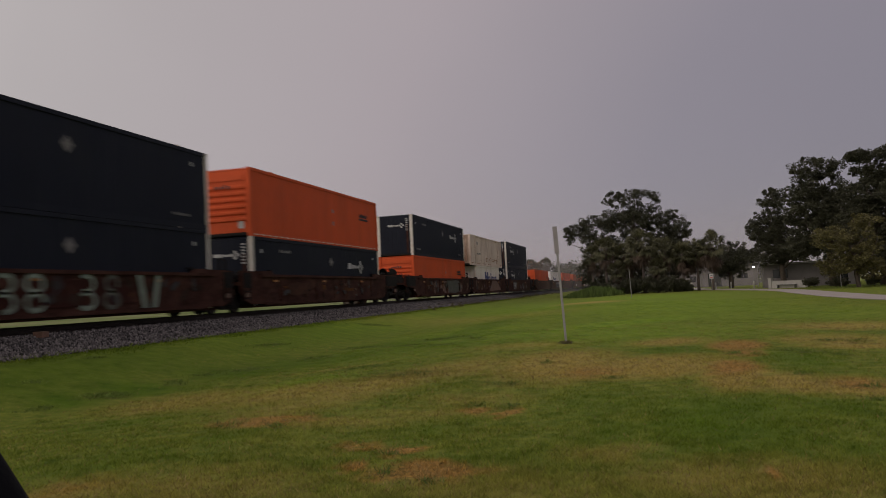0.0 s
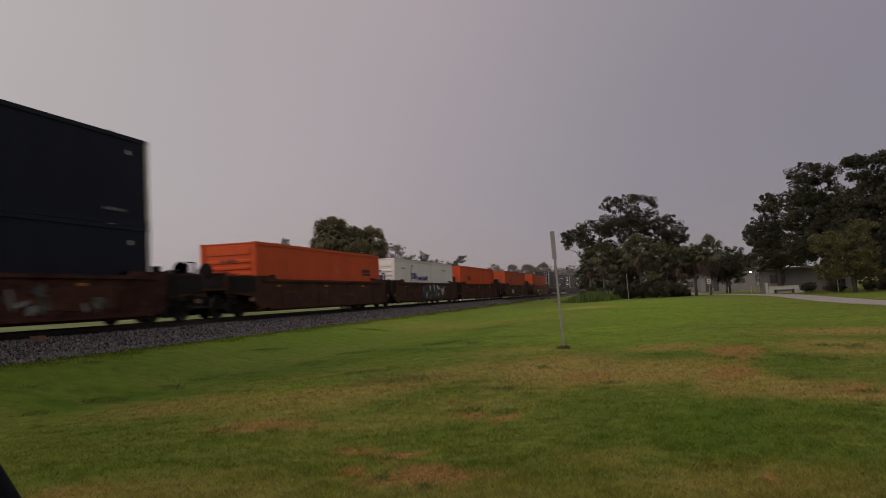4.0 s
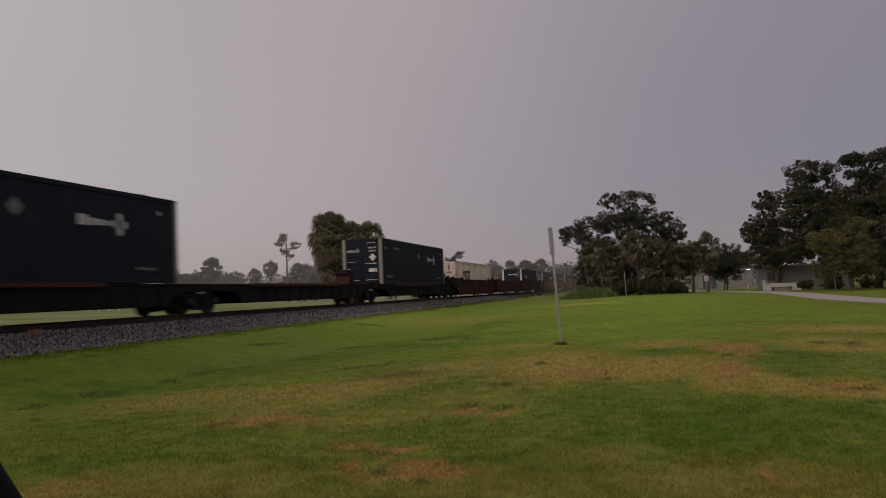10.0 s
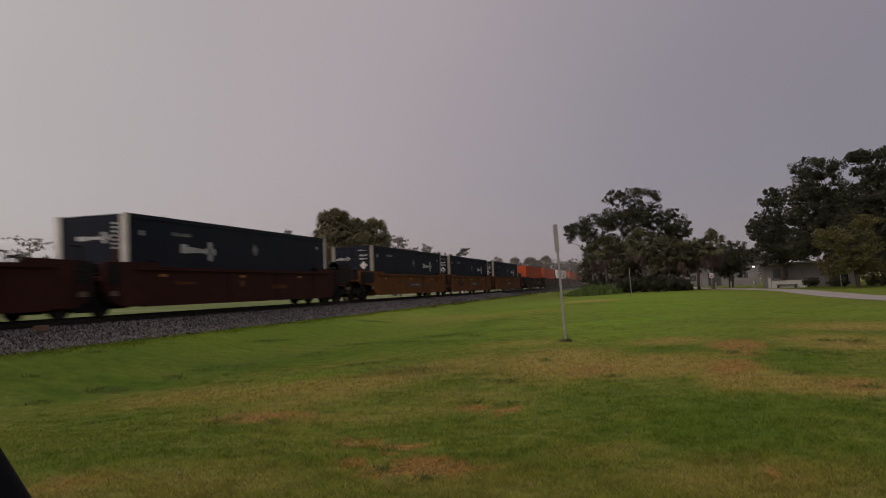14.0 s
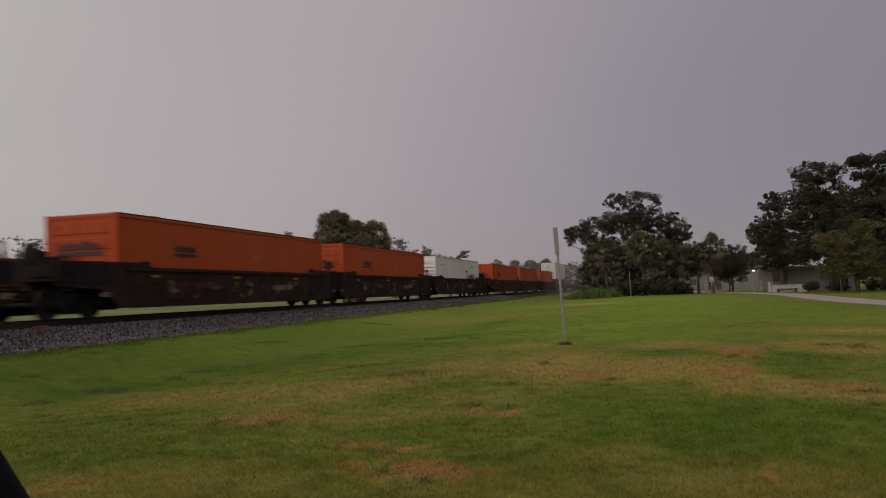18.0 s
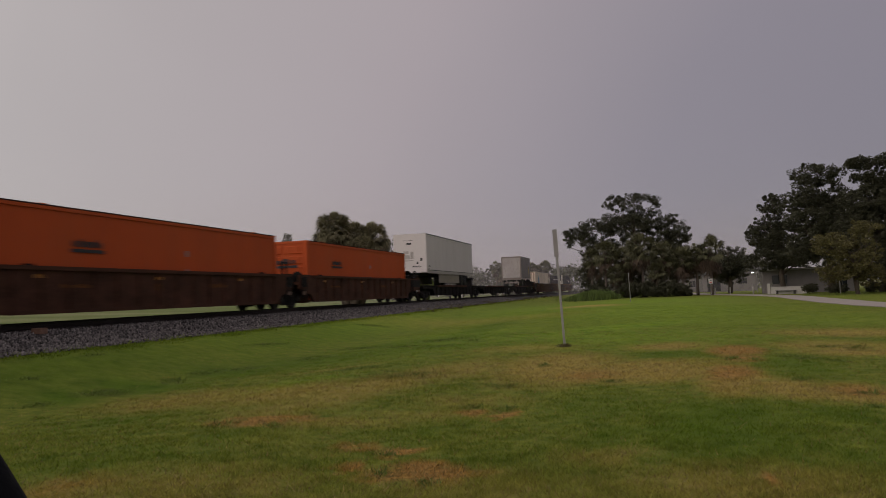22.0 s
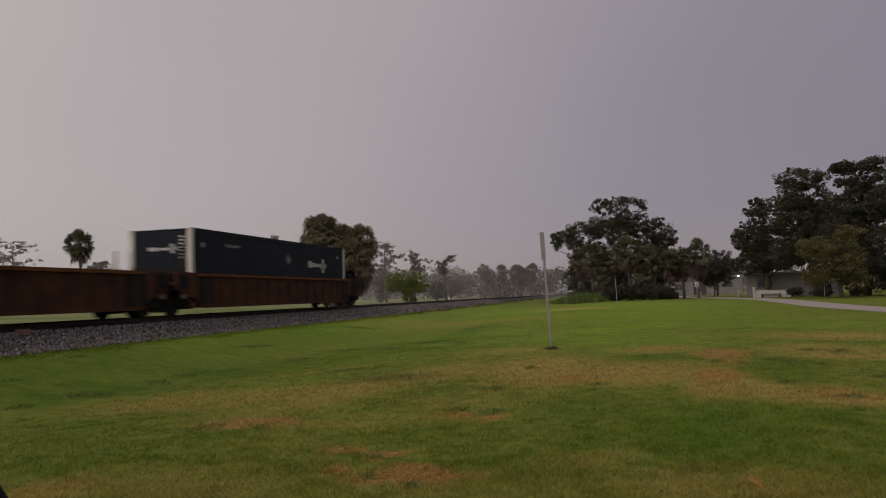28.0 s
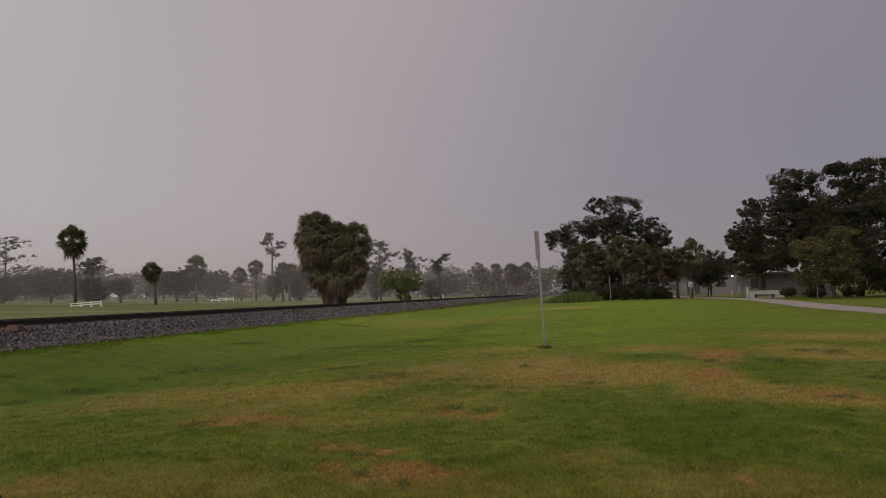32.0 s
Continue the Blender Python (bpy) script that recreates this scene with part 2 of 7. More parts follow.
def turf_colour(t, darker=1.0):
    """The lawn's colour by place: greens at several scales and the dried-out patches."""
    g = t.nodes.new("ShaderNodeNewGeometry")
    pos = straight = g.outputs["Position"]

    def noise_at(scale, detail, rough=0.55):
        n = t.nodes.new("ShaderNodeTexNoise")
        n.inputs["Scale"].default_value, n.inputs["Detail"].default_value = scale, detail
        n.inputs["Roughness"].default_value = rough
        t.links.new(pos, n.inputs["Vector"])
        return n.outputs["Fac"]

    def calc(op, a, b=None):
        n = t.nodes.new("ShaderNodeMath")
        n.operation = op
        for i, v in enumerate((a, b)):
            if v is None:
                continue
            if isinstance(v, (int, float)):
                n.inputs[i].default_value = v
            else:
                t.links.new(v, n.inputs[i])
        return n.outputs[0]

    def blend(fac, a, b):
        n = t.nodes.new("ShaderNodeMix")
        n.data_type = "RGBA"
        for k, v in (("Factor", fac), ("A", a), ("B", b)):
            if isinstance(v, tuple):
                n.inputs[k].default_value = (*v, 1)
            else:
                t.links.new(v, n.inputs[k])
        return n.outputs["Result"]

    d = darker
    big = ramp(t, [(0.32, (0.100 * d, 0.150 * d, 0.016 * d)), (0.52, (0.150 * d, 0.190 * d, 0.022 * d)),
                   (0.70, (0.190 * d, 0.196 * d, 0.032 * d))])
    t.links.new(noise_at(0.33, 4.0), big.inputs[0])
    mid = ramp(t, [(0.34, (0.046 * d, 0.084 * d, 0.010 * d)), (0.66, (0.240 * d, 0.258 * d, 0.052 * d))])
    t.links.new(noise_at(3.6, 6.0, 0.72), mid.inputs[0])
    fac = t.nodes.new("ShaderNodeValue")
    fac.outputs[0].default_value = 0.62
    col = blend(fac.outputs[0], big.outputs[0], mid.outputs[0])
    # ragged outlines: the patches are looked up at a place shifted by noise
    wob = t.nodes.new("ShaderNodeTexNoise")
    wob.inputs["Scale"].default_value, wob.inputs["Detail"].default_value = 2.2, 6.0
    t.links.new(pos, wob.inputs["Vector"])
    shift = t.nodes.new("ShaderNodeVectorMath")
    shift.operation = "MULTIPLY_ADD"
    shift.inputs[1].default_value = (0.7, 1.1, 0)
    t.links.new(wob.outputs["Color"], shift.inputs[0])
    back = t.nodes.new("ShaderNodeVectorMath")
    back.operation = "SUBTRACT"
    back.inputs[1].default_value = (0.35, 0.55, 0)
    t.links.new(straight, back.inputs[0])
    t.links.new(back.outputs[0], shift.inputs[2])
    bent = shift.outputs[0]

    def patches(rows):
        total = None
        for x, y, a, b, turn, strength in rows:
            mp = t.nodes.new("ShaderNodeMapping")
            mp.vector_type = "TEXTURE"
            mp.inputs["Location"].default_value = (x, y, 0)
            mp.inputs["Rotation"].default_value = (0, 0, radians(turn))
            mp.inputs["Scale"].default_value = (a, b, 1000)
            here = bent
            if total is not None:      # taken one after the other
                then = t.nodes.new("ShaderNodeVectorMath")
                then.operation = "MULTIPLY_ADD"
                then.inputs[1].default_value = (1e-6, 1e-6, 0)
                t.links.new(total, then.inputs[0])
                t.links.new(bent, then.inputs[2])
                here = then.outputs[0]
            t.links.new(here, mp.inputs["Vector"])
            ln = t.nodes.new("ShaderNodeVectorMath")
            ln.operation = "LENGTH"
            t.links.new(mp.outputs[0], ln.inputs[0])
            mr = t.nodes.new("ShaderNodeMapRange")
            mr.inputs[1].default_value, mr.inputs[2].default_value = 1.5, 0.35
            mr.inputs[3].default_value, mr.inputs[4].default_value = 0.0, strength
            t.links.new(ln.outputs["Value"], mr.inputs[0])
            total = mr.outputs[0] if total is None else calc("MAXIMUM", total, mr.outputs[0])
        return total

    # links beyond the track: mown strips, in a paler tone that takes in haze
    cut = t.nodes.new("ShaderNodeSeparateXYZ")
    t.links.new(pos, cut.inputs[0])
    links = t.nodes.new("ShaderNodeMapRange")
    links.inputs[1].default_value, links.inputs[2].default_value = -20.0, -23.0
    links.inputs[3].default_value, links.inputs[4].default_value = 0.0, 0.75
    t.links.new(cut.outputs["X"], links.inputs[0])
    strips = t.nodes.new("ShaderNodeMapping")
    strips.inputs["Scale"].default_value = (0.035, 0.16, 1)
    t.links.new(pos, strips.inputs["Vector"])
    mown = t.nodes.new("ShaderNodeTexNoise")
    mown.inputs["Scale"].default_value, mown.inputs["Detail"].default_value = 1.0, 5.0
    t.links.new(strips.outputs[0], mown.inputs["Vector"])
    fairway = ramp(t, [(0.36, (0.105, 0.145, 0.050)), (0.52, (0.160, 0.190, 0.080)), (0.66, (0.230, 0.235, 0.125))])
    t.links.new(mown.outputs["Fac"], fairway.inputs[0])
    col = blend(links.outputs[0], col, fairway.outputs[0])
    fresh = ramp(t, [(0.34, (0.108 * d, 0.190 * d, 0.017 * d)), (0.66, (0.228 * d, 0.318 * d, 0.033 * d))])
    t.links.new(noise_at(1.7, 6.0, 0.72), fresh.inputs[0])
    col = blend(patches(FRESH), col, fresh.outputs[0])
    lush = calc("MAXIMUM", calc("MULTIPLY", patches(LUSH_SHADED_DITCH), 0.95), calc("MULTIPLY", patches(LUSH_LAWN), 0.74))
    deep = ramp(t, [(0.3, (0.050 * d, 0.097 * d, 0.009 * d)), (0.7, (0.108 * d, 0.174 * d, 0.016 * d))])
    t.links.new(noise_at(1.6, 5.0, 0.65), deep.inputs[0])
    col = blend(lush, col, deep.outputs[0])
    def ragged(total, scale, lo, hi, gain, most):
        rag = t.nodes.new("ShaderNodeMapRange")
        rag.inputs[1].default_value, rag.inputs[2].default_value = lo, hi
        t.links.new(noise_at(scale, 6.0, 0.72), rag.inputs[0])
        return calc("MINIMUM", calc("MULTIPLY", calc("MULTIPLY", total, rag.outputs[0]), gain), most)

    straw = ramp(t, [(0.3, (0.245 * d, 0.188 * d, 0.042 * d)), (0.7, (0.430 * d, 0.335 * d, 0.098 * d))])
    t.links.new(noise_at(11.0, 4.0, 0.7), straw.inputs[0])
    col = blend(ragged(patches(STRAW_BAND + STRAW_NEAR + DRY_FAR), 3.4, 0.24, 0.50, 1.5, 0.90), col, straw.outputs[0])
    burnt = ramp(t, [(0.3, (0.120 * d, 0.072 * d, 0.024 * d)), (0.5, (0.320 * d, 0.182 * d, 0.050 * d)), (0.7, (0.450 * d, 0.262 * d, 0.088 * d))])
    t.links.new(noise_at(13.0, 4.0, 0.7), burnt.inputs[0])
    col = blend(ragged(patches(BURNT), 5.0, 0.32, 0.50, 1.6, 0.92), col, burnt.outputs[0])
    soil_shade = ragged(calc("MAXIMUM", patches(SOIL_SHADE_FAR + SOIL_SHADE_MORE), calc("MULTIPLY", patches(DITCH), 0.6)), 5.5, 0.40, 0.60, 1.4, 0.52)
    return blend(soil_shade, col, (0.052, 0.060, 0.017)), noise_at(40.0, 4.0, 0.7)


def turf(name, blades=False):
    m = bpy.data.materials.new(name)
    m.use_nodes = True
    t = m.node_tree
    b = t.nodes["Principled BSDF"]
    b.inputs["Roughness"].default_value = 0.75
    b.inputs["Specular IOR Level"].default_value = 0.04
    col, fine = turf_colour(t, 1.19 if blades else 1.0)
    if blades:
        r = t.nodes.new("ShaderNodeMapRange")
        r.inputs[3].default_value, r.inputs[4].default_value = 0.62, 1.50
        t.links.new(t.nodes.new("ShaderNodeNewGeometry").outputs["Random Per Island"], r.inputs[0])
        tr = t.nodes.new("ShaderNodeBsdfTranslucent")
        mx = t.nodes.new("ShaderNodeMixShader")
        mx.inputs[0].default_value = 0.45
        t.links.new(b.outputs[0], mx.inputs[1])
        t.links.new(tr.outputs[0], mx.inputs[2])
        t.links.new(mx.outputs[0], t.nodes["Material Output"].inputs["Surface"])
    else:
        r = t.nodes.new("ShaderNodeMapRange")
        r.inputs[1].default_value, r.inputs[2].default_value = 0.3, 0.7
        r.inputs[3].default_value, r.inputs[4].default_value = 0.72, 1.28
        t.links.new(fine, r.inputs[0])
        bp = t.nodes.new("ShaderNodeBump")
        bp.inputs["Strength"].default_value, bp.inputs["Distance"].default_value = 0.6, 0.05
        t.links.new(fine, bp.inputs["Height"])
        t.links.new(bp.outputs[0], b.inputs["Normal"])
    sc = t.nodes.new("ShaderNodeVectorMath")
    sc.operation = "SCALE"
    t.links.new(col, sc.inputs[0])
    t.links.new(r.outputs[0], sc.inputs["Scale"])
    t.links.new(sc.outputs[0], b.inputs["Base Color"])
    if blades:
        t.links.new(sc.outputs[0], tr.inputs["Color"])
    return m


M_TURF = turf("turf")
M_BLADE = turf("grass_blades", True)
M_STONE = mat("ballast_stone", (0.100, 0.089, 0.088), 0.85, var=0.35, scale=3, fine=30, island=0.95)
# near-black base: the dark of the gaps between stones is in its colour
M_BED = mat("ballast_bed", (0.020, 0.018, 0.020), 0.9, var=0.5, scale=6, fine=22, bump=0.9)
M_RAIL = mat("rail_steel", (0.035, 0.024, 0.02), 0.65, 0.2, var=0.3, scale=4, fine=40)
M_TIE = mat("creosoted_tie", (0.055, 0.042, 0.034), 0.85, var=0.4, scale=5, fine=40, stretch=(1, 6, 6), per_object=0.3)
M_TIE_NEW = mat("bare_wood", (0.17, 0.095, 0.065), 0.8, var=0.3, scale=6, fine=40)
M_NAVY = mat("navy_paint", (0.0095, 0.012, 0.023), 0.55, gloss=0.15, var=0.25, scale=0.7, fine=9, bump=0.05,
             dirt=(0.024, 0.027, 0.036), dirt_amount=0.4, stretch=(1, 1, 0.35))
M_ORANGE = mat("orange_paint", (0.62, 0.094, 0.026), 0.6, gloss=0.2, var=0.16, scale=0.6, fine=8, bump=0.05,
               dirt=(0.30, 0.06, 0.02), dirt_amount=0.35, stretch=(1, 1, 0.3))
M_ORANGE2 = mat("faded_orange_paint", (0.48, 0.078, 0.017), 0.6, gloss=0.2, var=0.16, scale=0.6, fine=8, bump=0.05,
                dirt=(0.34, 0.09, 0.03), dirt_amount=0.35, stretch=(1, 1, 0.3))
M_WHITE = mat("white_paint", (0.81, 0.765, 0.75), 0.5, var=0.07, scale=0.7, fine=10, bump=0.04,
              dirt=(0.5, 0.46, 0.42), dirt_amount=0.3, stretch=(1, 1, 0.3))
M_CREAM = mat("cream_paint", (0.78, 0.665, 0.575), 0.55, var=0.1, scale=0.8, fine=12, bump=0.05,
              dirt=(0.36, 0.22, 0.13), dirt_amount=0.45, stretch=(1, 1, 0.3))
M_GREYWHITE = mat("weathered_white_paint", (0.70, 0.58, 0.50), 0.6, var=0.12, scale=0.8, fine=12, bump=0.05,
                  dirt=(0.30, 0.17, 0.11), dirt_amount=0.55, stretch=(1, 1, 0.3))
M_TRAILER = mat("trailer_white_paint", (0.64, 0.59, 0.60), 0.5, var=0.06, scale=0.7, fine=10, bump=0.03, dirt=(0.46, 0.43, 0.41), dirt_amount=0.25, stretch=(1, 1, 0.3))
M_ALU = mat("grey_aluminium", (0.40, 0.36, 0.355), 0.55, 0.05, var=0.12, scale=0.9, fine=14, bump=0.04,
            dirt=(0.2, 0.19, 0.18), dirt_amount=0.4)
# darker copy of the aluminium: the short trailer side's shade is in it
M_ALUSHADE = mat("dull_dark_aluminium", (0.235, 0.21, 0.215), 0.6, 0.05, var=0.16, scale=0.9, fine=14, bump=0.04, dirt=(0.14, 0.13, 0.125), dirt_amount=0.4, stretch=(1, 0.3, 1))
M_POST = mat("white_corner_post", (0.66, 0.62, 0.57), 0.55, var=0.12, scale=1.5, fine=12, dirt=(0.42, 0.25, 0.15), dirt_amount=0.5)
M_MARK = mat("white_lettering", (0.46, 0.46, 0.46), 0.6, var=0.15, bump=0)
M_INK = mat("dark_lettering", (0.02, 0.02, 0.025), 0.6, var=0.15, bump=0)
M_BLUE = mat("blue_lettering", (0.03, 0.045, 0.19), 0.6, var=0.15, bump=0)
M_SKYBLUE = mat("pale_blue_mark", (0.14, 0.30, 0.46), 0.6, var=0.15, bump=0)
M_RED = mat("red_mark", (0.45, 0.05, 0.04), 0.6, var=0.15, bump=0)
M_AMBER = mat("amber_reflector", (0.36, 0.14, 0.02), 0.4, var=0.15, bump=0)
M_SHIELD = mat("brown_yellow_shield", (0.42, 0.30, 0.06), 0.5, var=0.2, bump=0)
M_CAR = {
    "rust": mat("rusty_brown_car_paint", (0.042, 0.015, 0.011), 0.75, gloss=0.12, var=0.6, scale=1.3, fine=9, stretch=(1, 0.5, 1.1), dirt=(0.105, 0.050, 0.036), dirt_amount=0.75),
    "red": mat("dark_red_car_paint", (0.044, 0.0125, 0.0095), 0.7, gloss=0.12, var=0.3, scale=1.3, fine=14, stretch=(1, 0.5, 1.1), dirt=(0.026, 0.010, 0.009), dirt_amount=0.70),
    "ochre": mat("ochre_car_paint", (0.150, 0.057, 0.017), 0.7, gloss=0.12, var=0.5, scale=1.3, fine=12, stretch=(1, 0.5, 1.1), dirt=(0.06, 0.030, 0.015), dirt_amount=0.80),
    "brown": mat("brown_car_paint", (0.056, 0.025, 0.016), 0.7, gloss=0.12, var=0.55, scale=1.3, fine=12, stretch=(1, 0.5, 1.1), dirt=(0.115, 0.046, 0.030), dirt_amount=0.60),
    "sooty": mat("sooty_brown_car_paint", (0.031, 0.018, 0.0135), 0.8, gloss=0.12, var=0.6, scale=1.3, fine=9, stretch=(1, 0.5, 1.1), dirt=(0.07, 0.042, 0.03), dirt_amount=0.60),
    "umber": mat("umber_car_paint", (0.070, 0.029, 0.015), 0.75, gloss=0.12, var=0.55, scale=1.3, fine=10, stretch=(1, 0.5, 1.1), dirt=(0.032, 0.017, 0.012), dirt_amount=0.90),
    "black": mat("black_car_paint", (0.011, 0.009, 0.0095), 0.75, gloss=0.12, var=0.35, scale=1.3, fine=14, stretch=(1, 0.5, 1.1), dirt=(0.022, 0.014, 0.011), dirt_amount=0.70),
}
M_IRON = mat("sooty_iron", (0.014, 0.012, 0.0115), 0.75, 0.1, gloss=0.2, var=0.35, scale=4, fine=30)
M_WHEEL = mat("wheel_steel", (0.03, 0.025, 0.022), 0.6, 0.3, var=0.3, scale=5, fine=30)
M_RUBBER = mat("tyre_rubber", (0.018, 0.018, 0.018), 0.8, var=0.2)
M_SKIRT = mat("grey_side_skirt", (0.27, 0.235, 0.20), 0.55, var=0.12, scale=1.5, fine=12, dirt=(0.16, 0.15, 0.13), dirt_amount=0.4)
M_GALV = mat("galvanised_post", (0.26, 0.25, 0.245), 0.65, 0.1, var=0.2, scale=6, fine=40)
M_SIGNBACK = mat("sign_back", (0.25, 0.235, 0.235), 0.65, 0.0, var=0.15)
M_BARK = mat("bark", (0.085, 0.066, 0.052), 0.9, var=0.4, scale=3, fine=22, bump=0.6, stretch=(1, 1, 0.3))
M_PALMTRUNK = mat("palm_trunk", (0.125, 0.10, 0.085), 0.9, var=0.4, scale=4, fine=22, bump=0.6, stretch=(1, 1, 3))
M_OAK = leaf_mat("oak_leaves", (0.060, 0.061, 0.037), 0.32)
M_OAKLIT = leaf_mat("young_tree_leaves", (0.125, 0.112, 0.045))
M_BUSH = leaf_mat("bush_leaves", (0.165, 0.20, 0.055))
M_PINE = leaf_mat("pine_needles", (0.066, 0.066, 0.044))
M_PALM = leaf_mat("palm_fronds", (0.108, 0.106, 0.058), 0.5)
# the palm clump's fronds: haze before it is put into these paler colours
M_HAZEPALM = leaf_mat("weathered_olive_fronds", (0.165, 0.150, 0.090), 0.5)
M_HAZEDEAD = leaf_mat("bleached_dead_fronds", (0.150, 0.108, 0.078), 0.45)
M_DEAD = leaf_mat("dead_palm_fronds", (0.086, 0.060, 0.042), 0.45)
M_WEED = leaf_mat("tall_weeds", (0.105, 0.15, 0.038))
M_STRAW = leaf_mat("dead_straw", (0.255, 0.190, 0.068), 0.5)
M_SCORCHED = leaf_mat("scorched_grass", (0.38, 0.225, 0.070), 0.5)
M_UNCUT = leaf_mat("uncut_grass", (0.125, 0.180, 0.032), 0.5)
# distance haze is put into this greyer leaf colour
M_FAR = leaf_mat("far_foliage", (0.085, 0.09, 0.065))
M_ASPHALT = mat("asphalt", (0.30, 0.262, 0.24), 0.85, var=0.2, scale=1.0, fine=40, bump=0.3)
M_STUCCO = mat("grey_stucco", (0.19, 0.175, 0.175), 0.85, var=0.15, scale=0.6, fine=14, dirt=(0.12, 0.11, 0.10), dirt_amount=0.5)
M_PALE = mat("pale_wall_paint", (0.38, 0.365, 0.34), 0.8, var=0.12, scale=0.6, fine=14, dirt=(0.2, 0.18, 0.16), dirt_amount=0.4)
M_ROOF = mat("grey_roofing", (0.11, 0.105, 0.105), 0.85, var=0.2, scale=0.8, fine=18)
M_GLASS = mat("dark_pane", (0.02, 0.022, 0.026), 0.15, var=0.1, bump=0)
M_FENCE = mat("white_fence_paint", (0.74, 0.73, 0.71), 0.6, var=0.1, scale=2)
M_BLACK = mat("black_post_paint", (0.004, 0.004, 0.006), 0.8, gloss=0.1, var=0.15, scale=8, fine=60)
M_GRAF = mat("pale_green_spray_paint", (0.085, 0.09, 0.072), 0.7, dirt=(0.06, 0.045, 0.035), dirt_amount=0.6, var=0.45, scale=2.0, fine=12, bump=0)
M_GRAF2 = mat("grey_spray_paint", (0.22, 0.21, 0.21), 0.7, var=0.4, scale=2.0, fine=12, bump=0)
M_GRAF3 = mat("blue_black_spray_paint", (0.03, 0.04, 0.055), 0.7, var=0.4, scale=2.0, fine=12, bump=0)
M_TAN = mat("tan_painted_patch", (0.19, 0.115, 0.085), 0.75, var=0.3, scale=1.5, fine=10, bump=0, dirt=(0.09, 0.05, 0.035), dirt_amount=0.5)
M_STAIN = mat("rust_stain", (0.38, 0.22, 0.145), 0.85, var=0.5, scale=5, fine=20, bump=0)
M_RUSTYEND = mat("rust_streaked_white_paint", (0.50, 0.37, 0.29), 0.75, var=0.25, scale=1.6, fine=12, dirt=(0.17, 0.075, 0.045), dirt_amount=0.85, stretch=(1, 1, 0.35))
M_SCRUB = leaf_mat("dry_scrub", (0.11, 0.095, 0.04))
M_SHORTWHITE = mat("creamy_white_paint", (0.78, 0.72, 0.66), 0.6, var=0.1, scale=0.8, fine=12, bump=0.05, dirt=(0.45, 0.33, 0.25), dirt_amount=0.4, stretch=(1, 1, 0.3))
M_GRAFP = mat("pale_mint_spray_paint", (0.22, 0.27, 0.22), 0.7, var=0.4, scale=2.0, fine=12, bump=0)
M_FAINT = mat("faint_grey_marks", (0.40, 0.365, 0.355), 0.7, var=0.3, scale=3, bump=0)
M_ROLLDOOR = mat("brown_grey_roll_door", (0.20, 0.165, 0.15), 0.6, var=0.15, scale=1.5, fine=12, dirt=(0.10, 0.085, 0.075), dirt_amount=0.4)


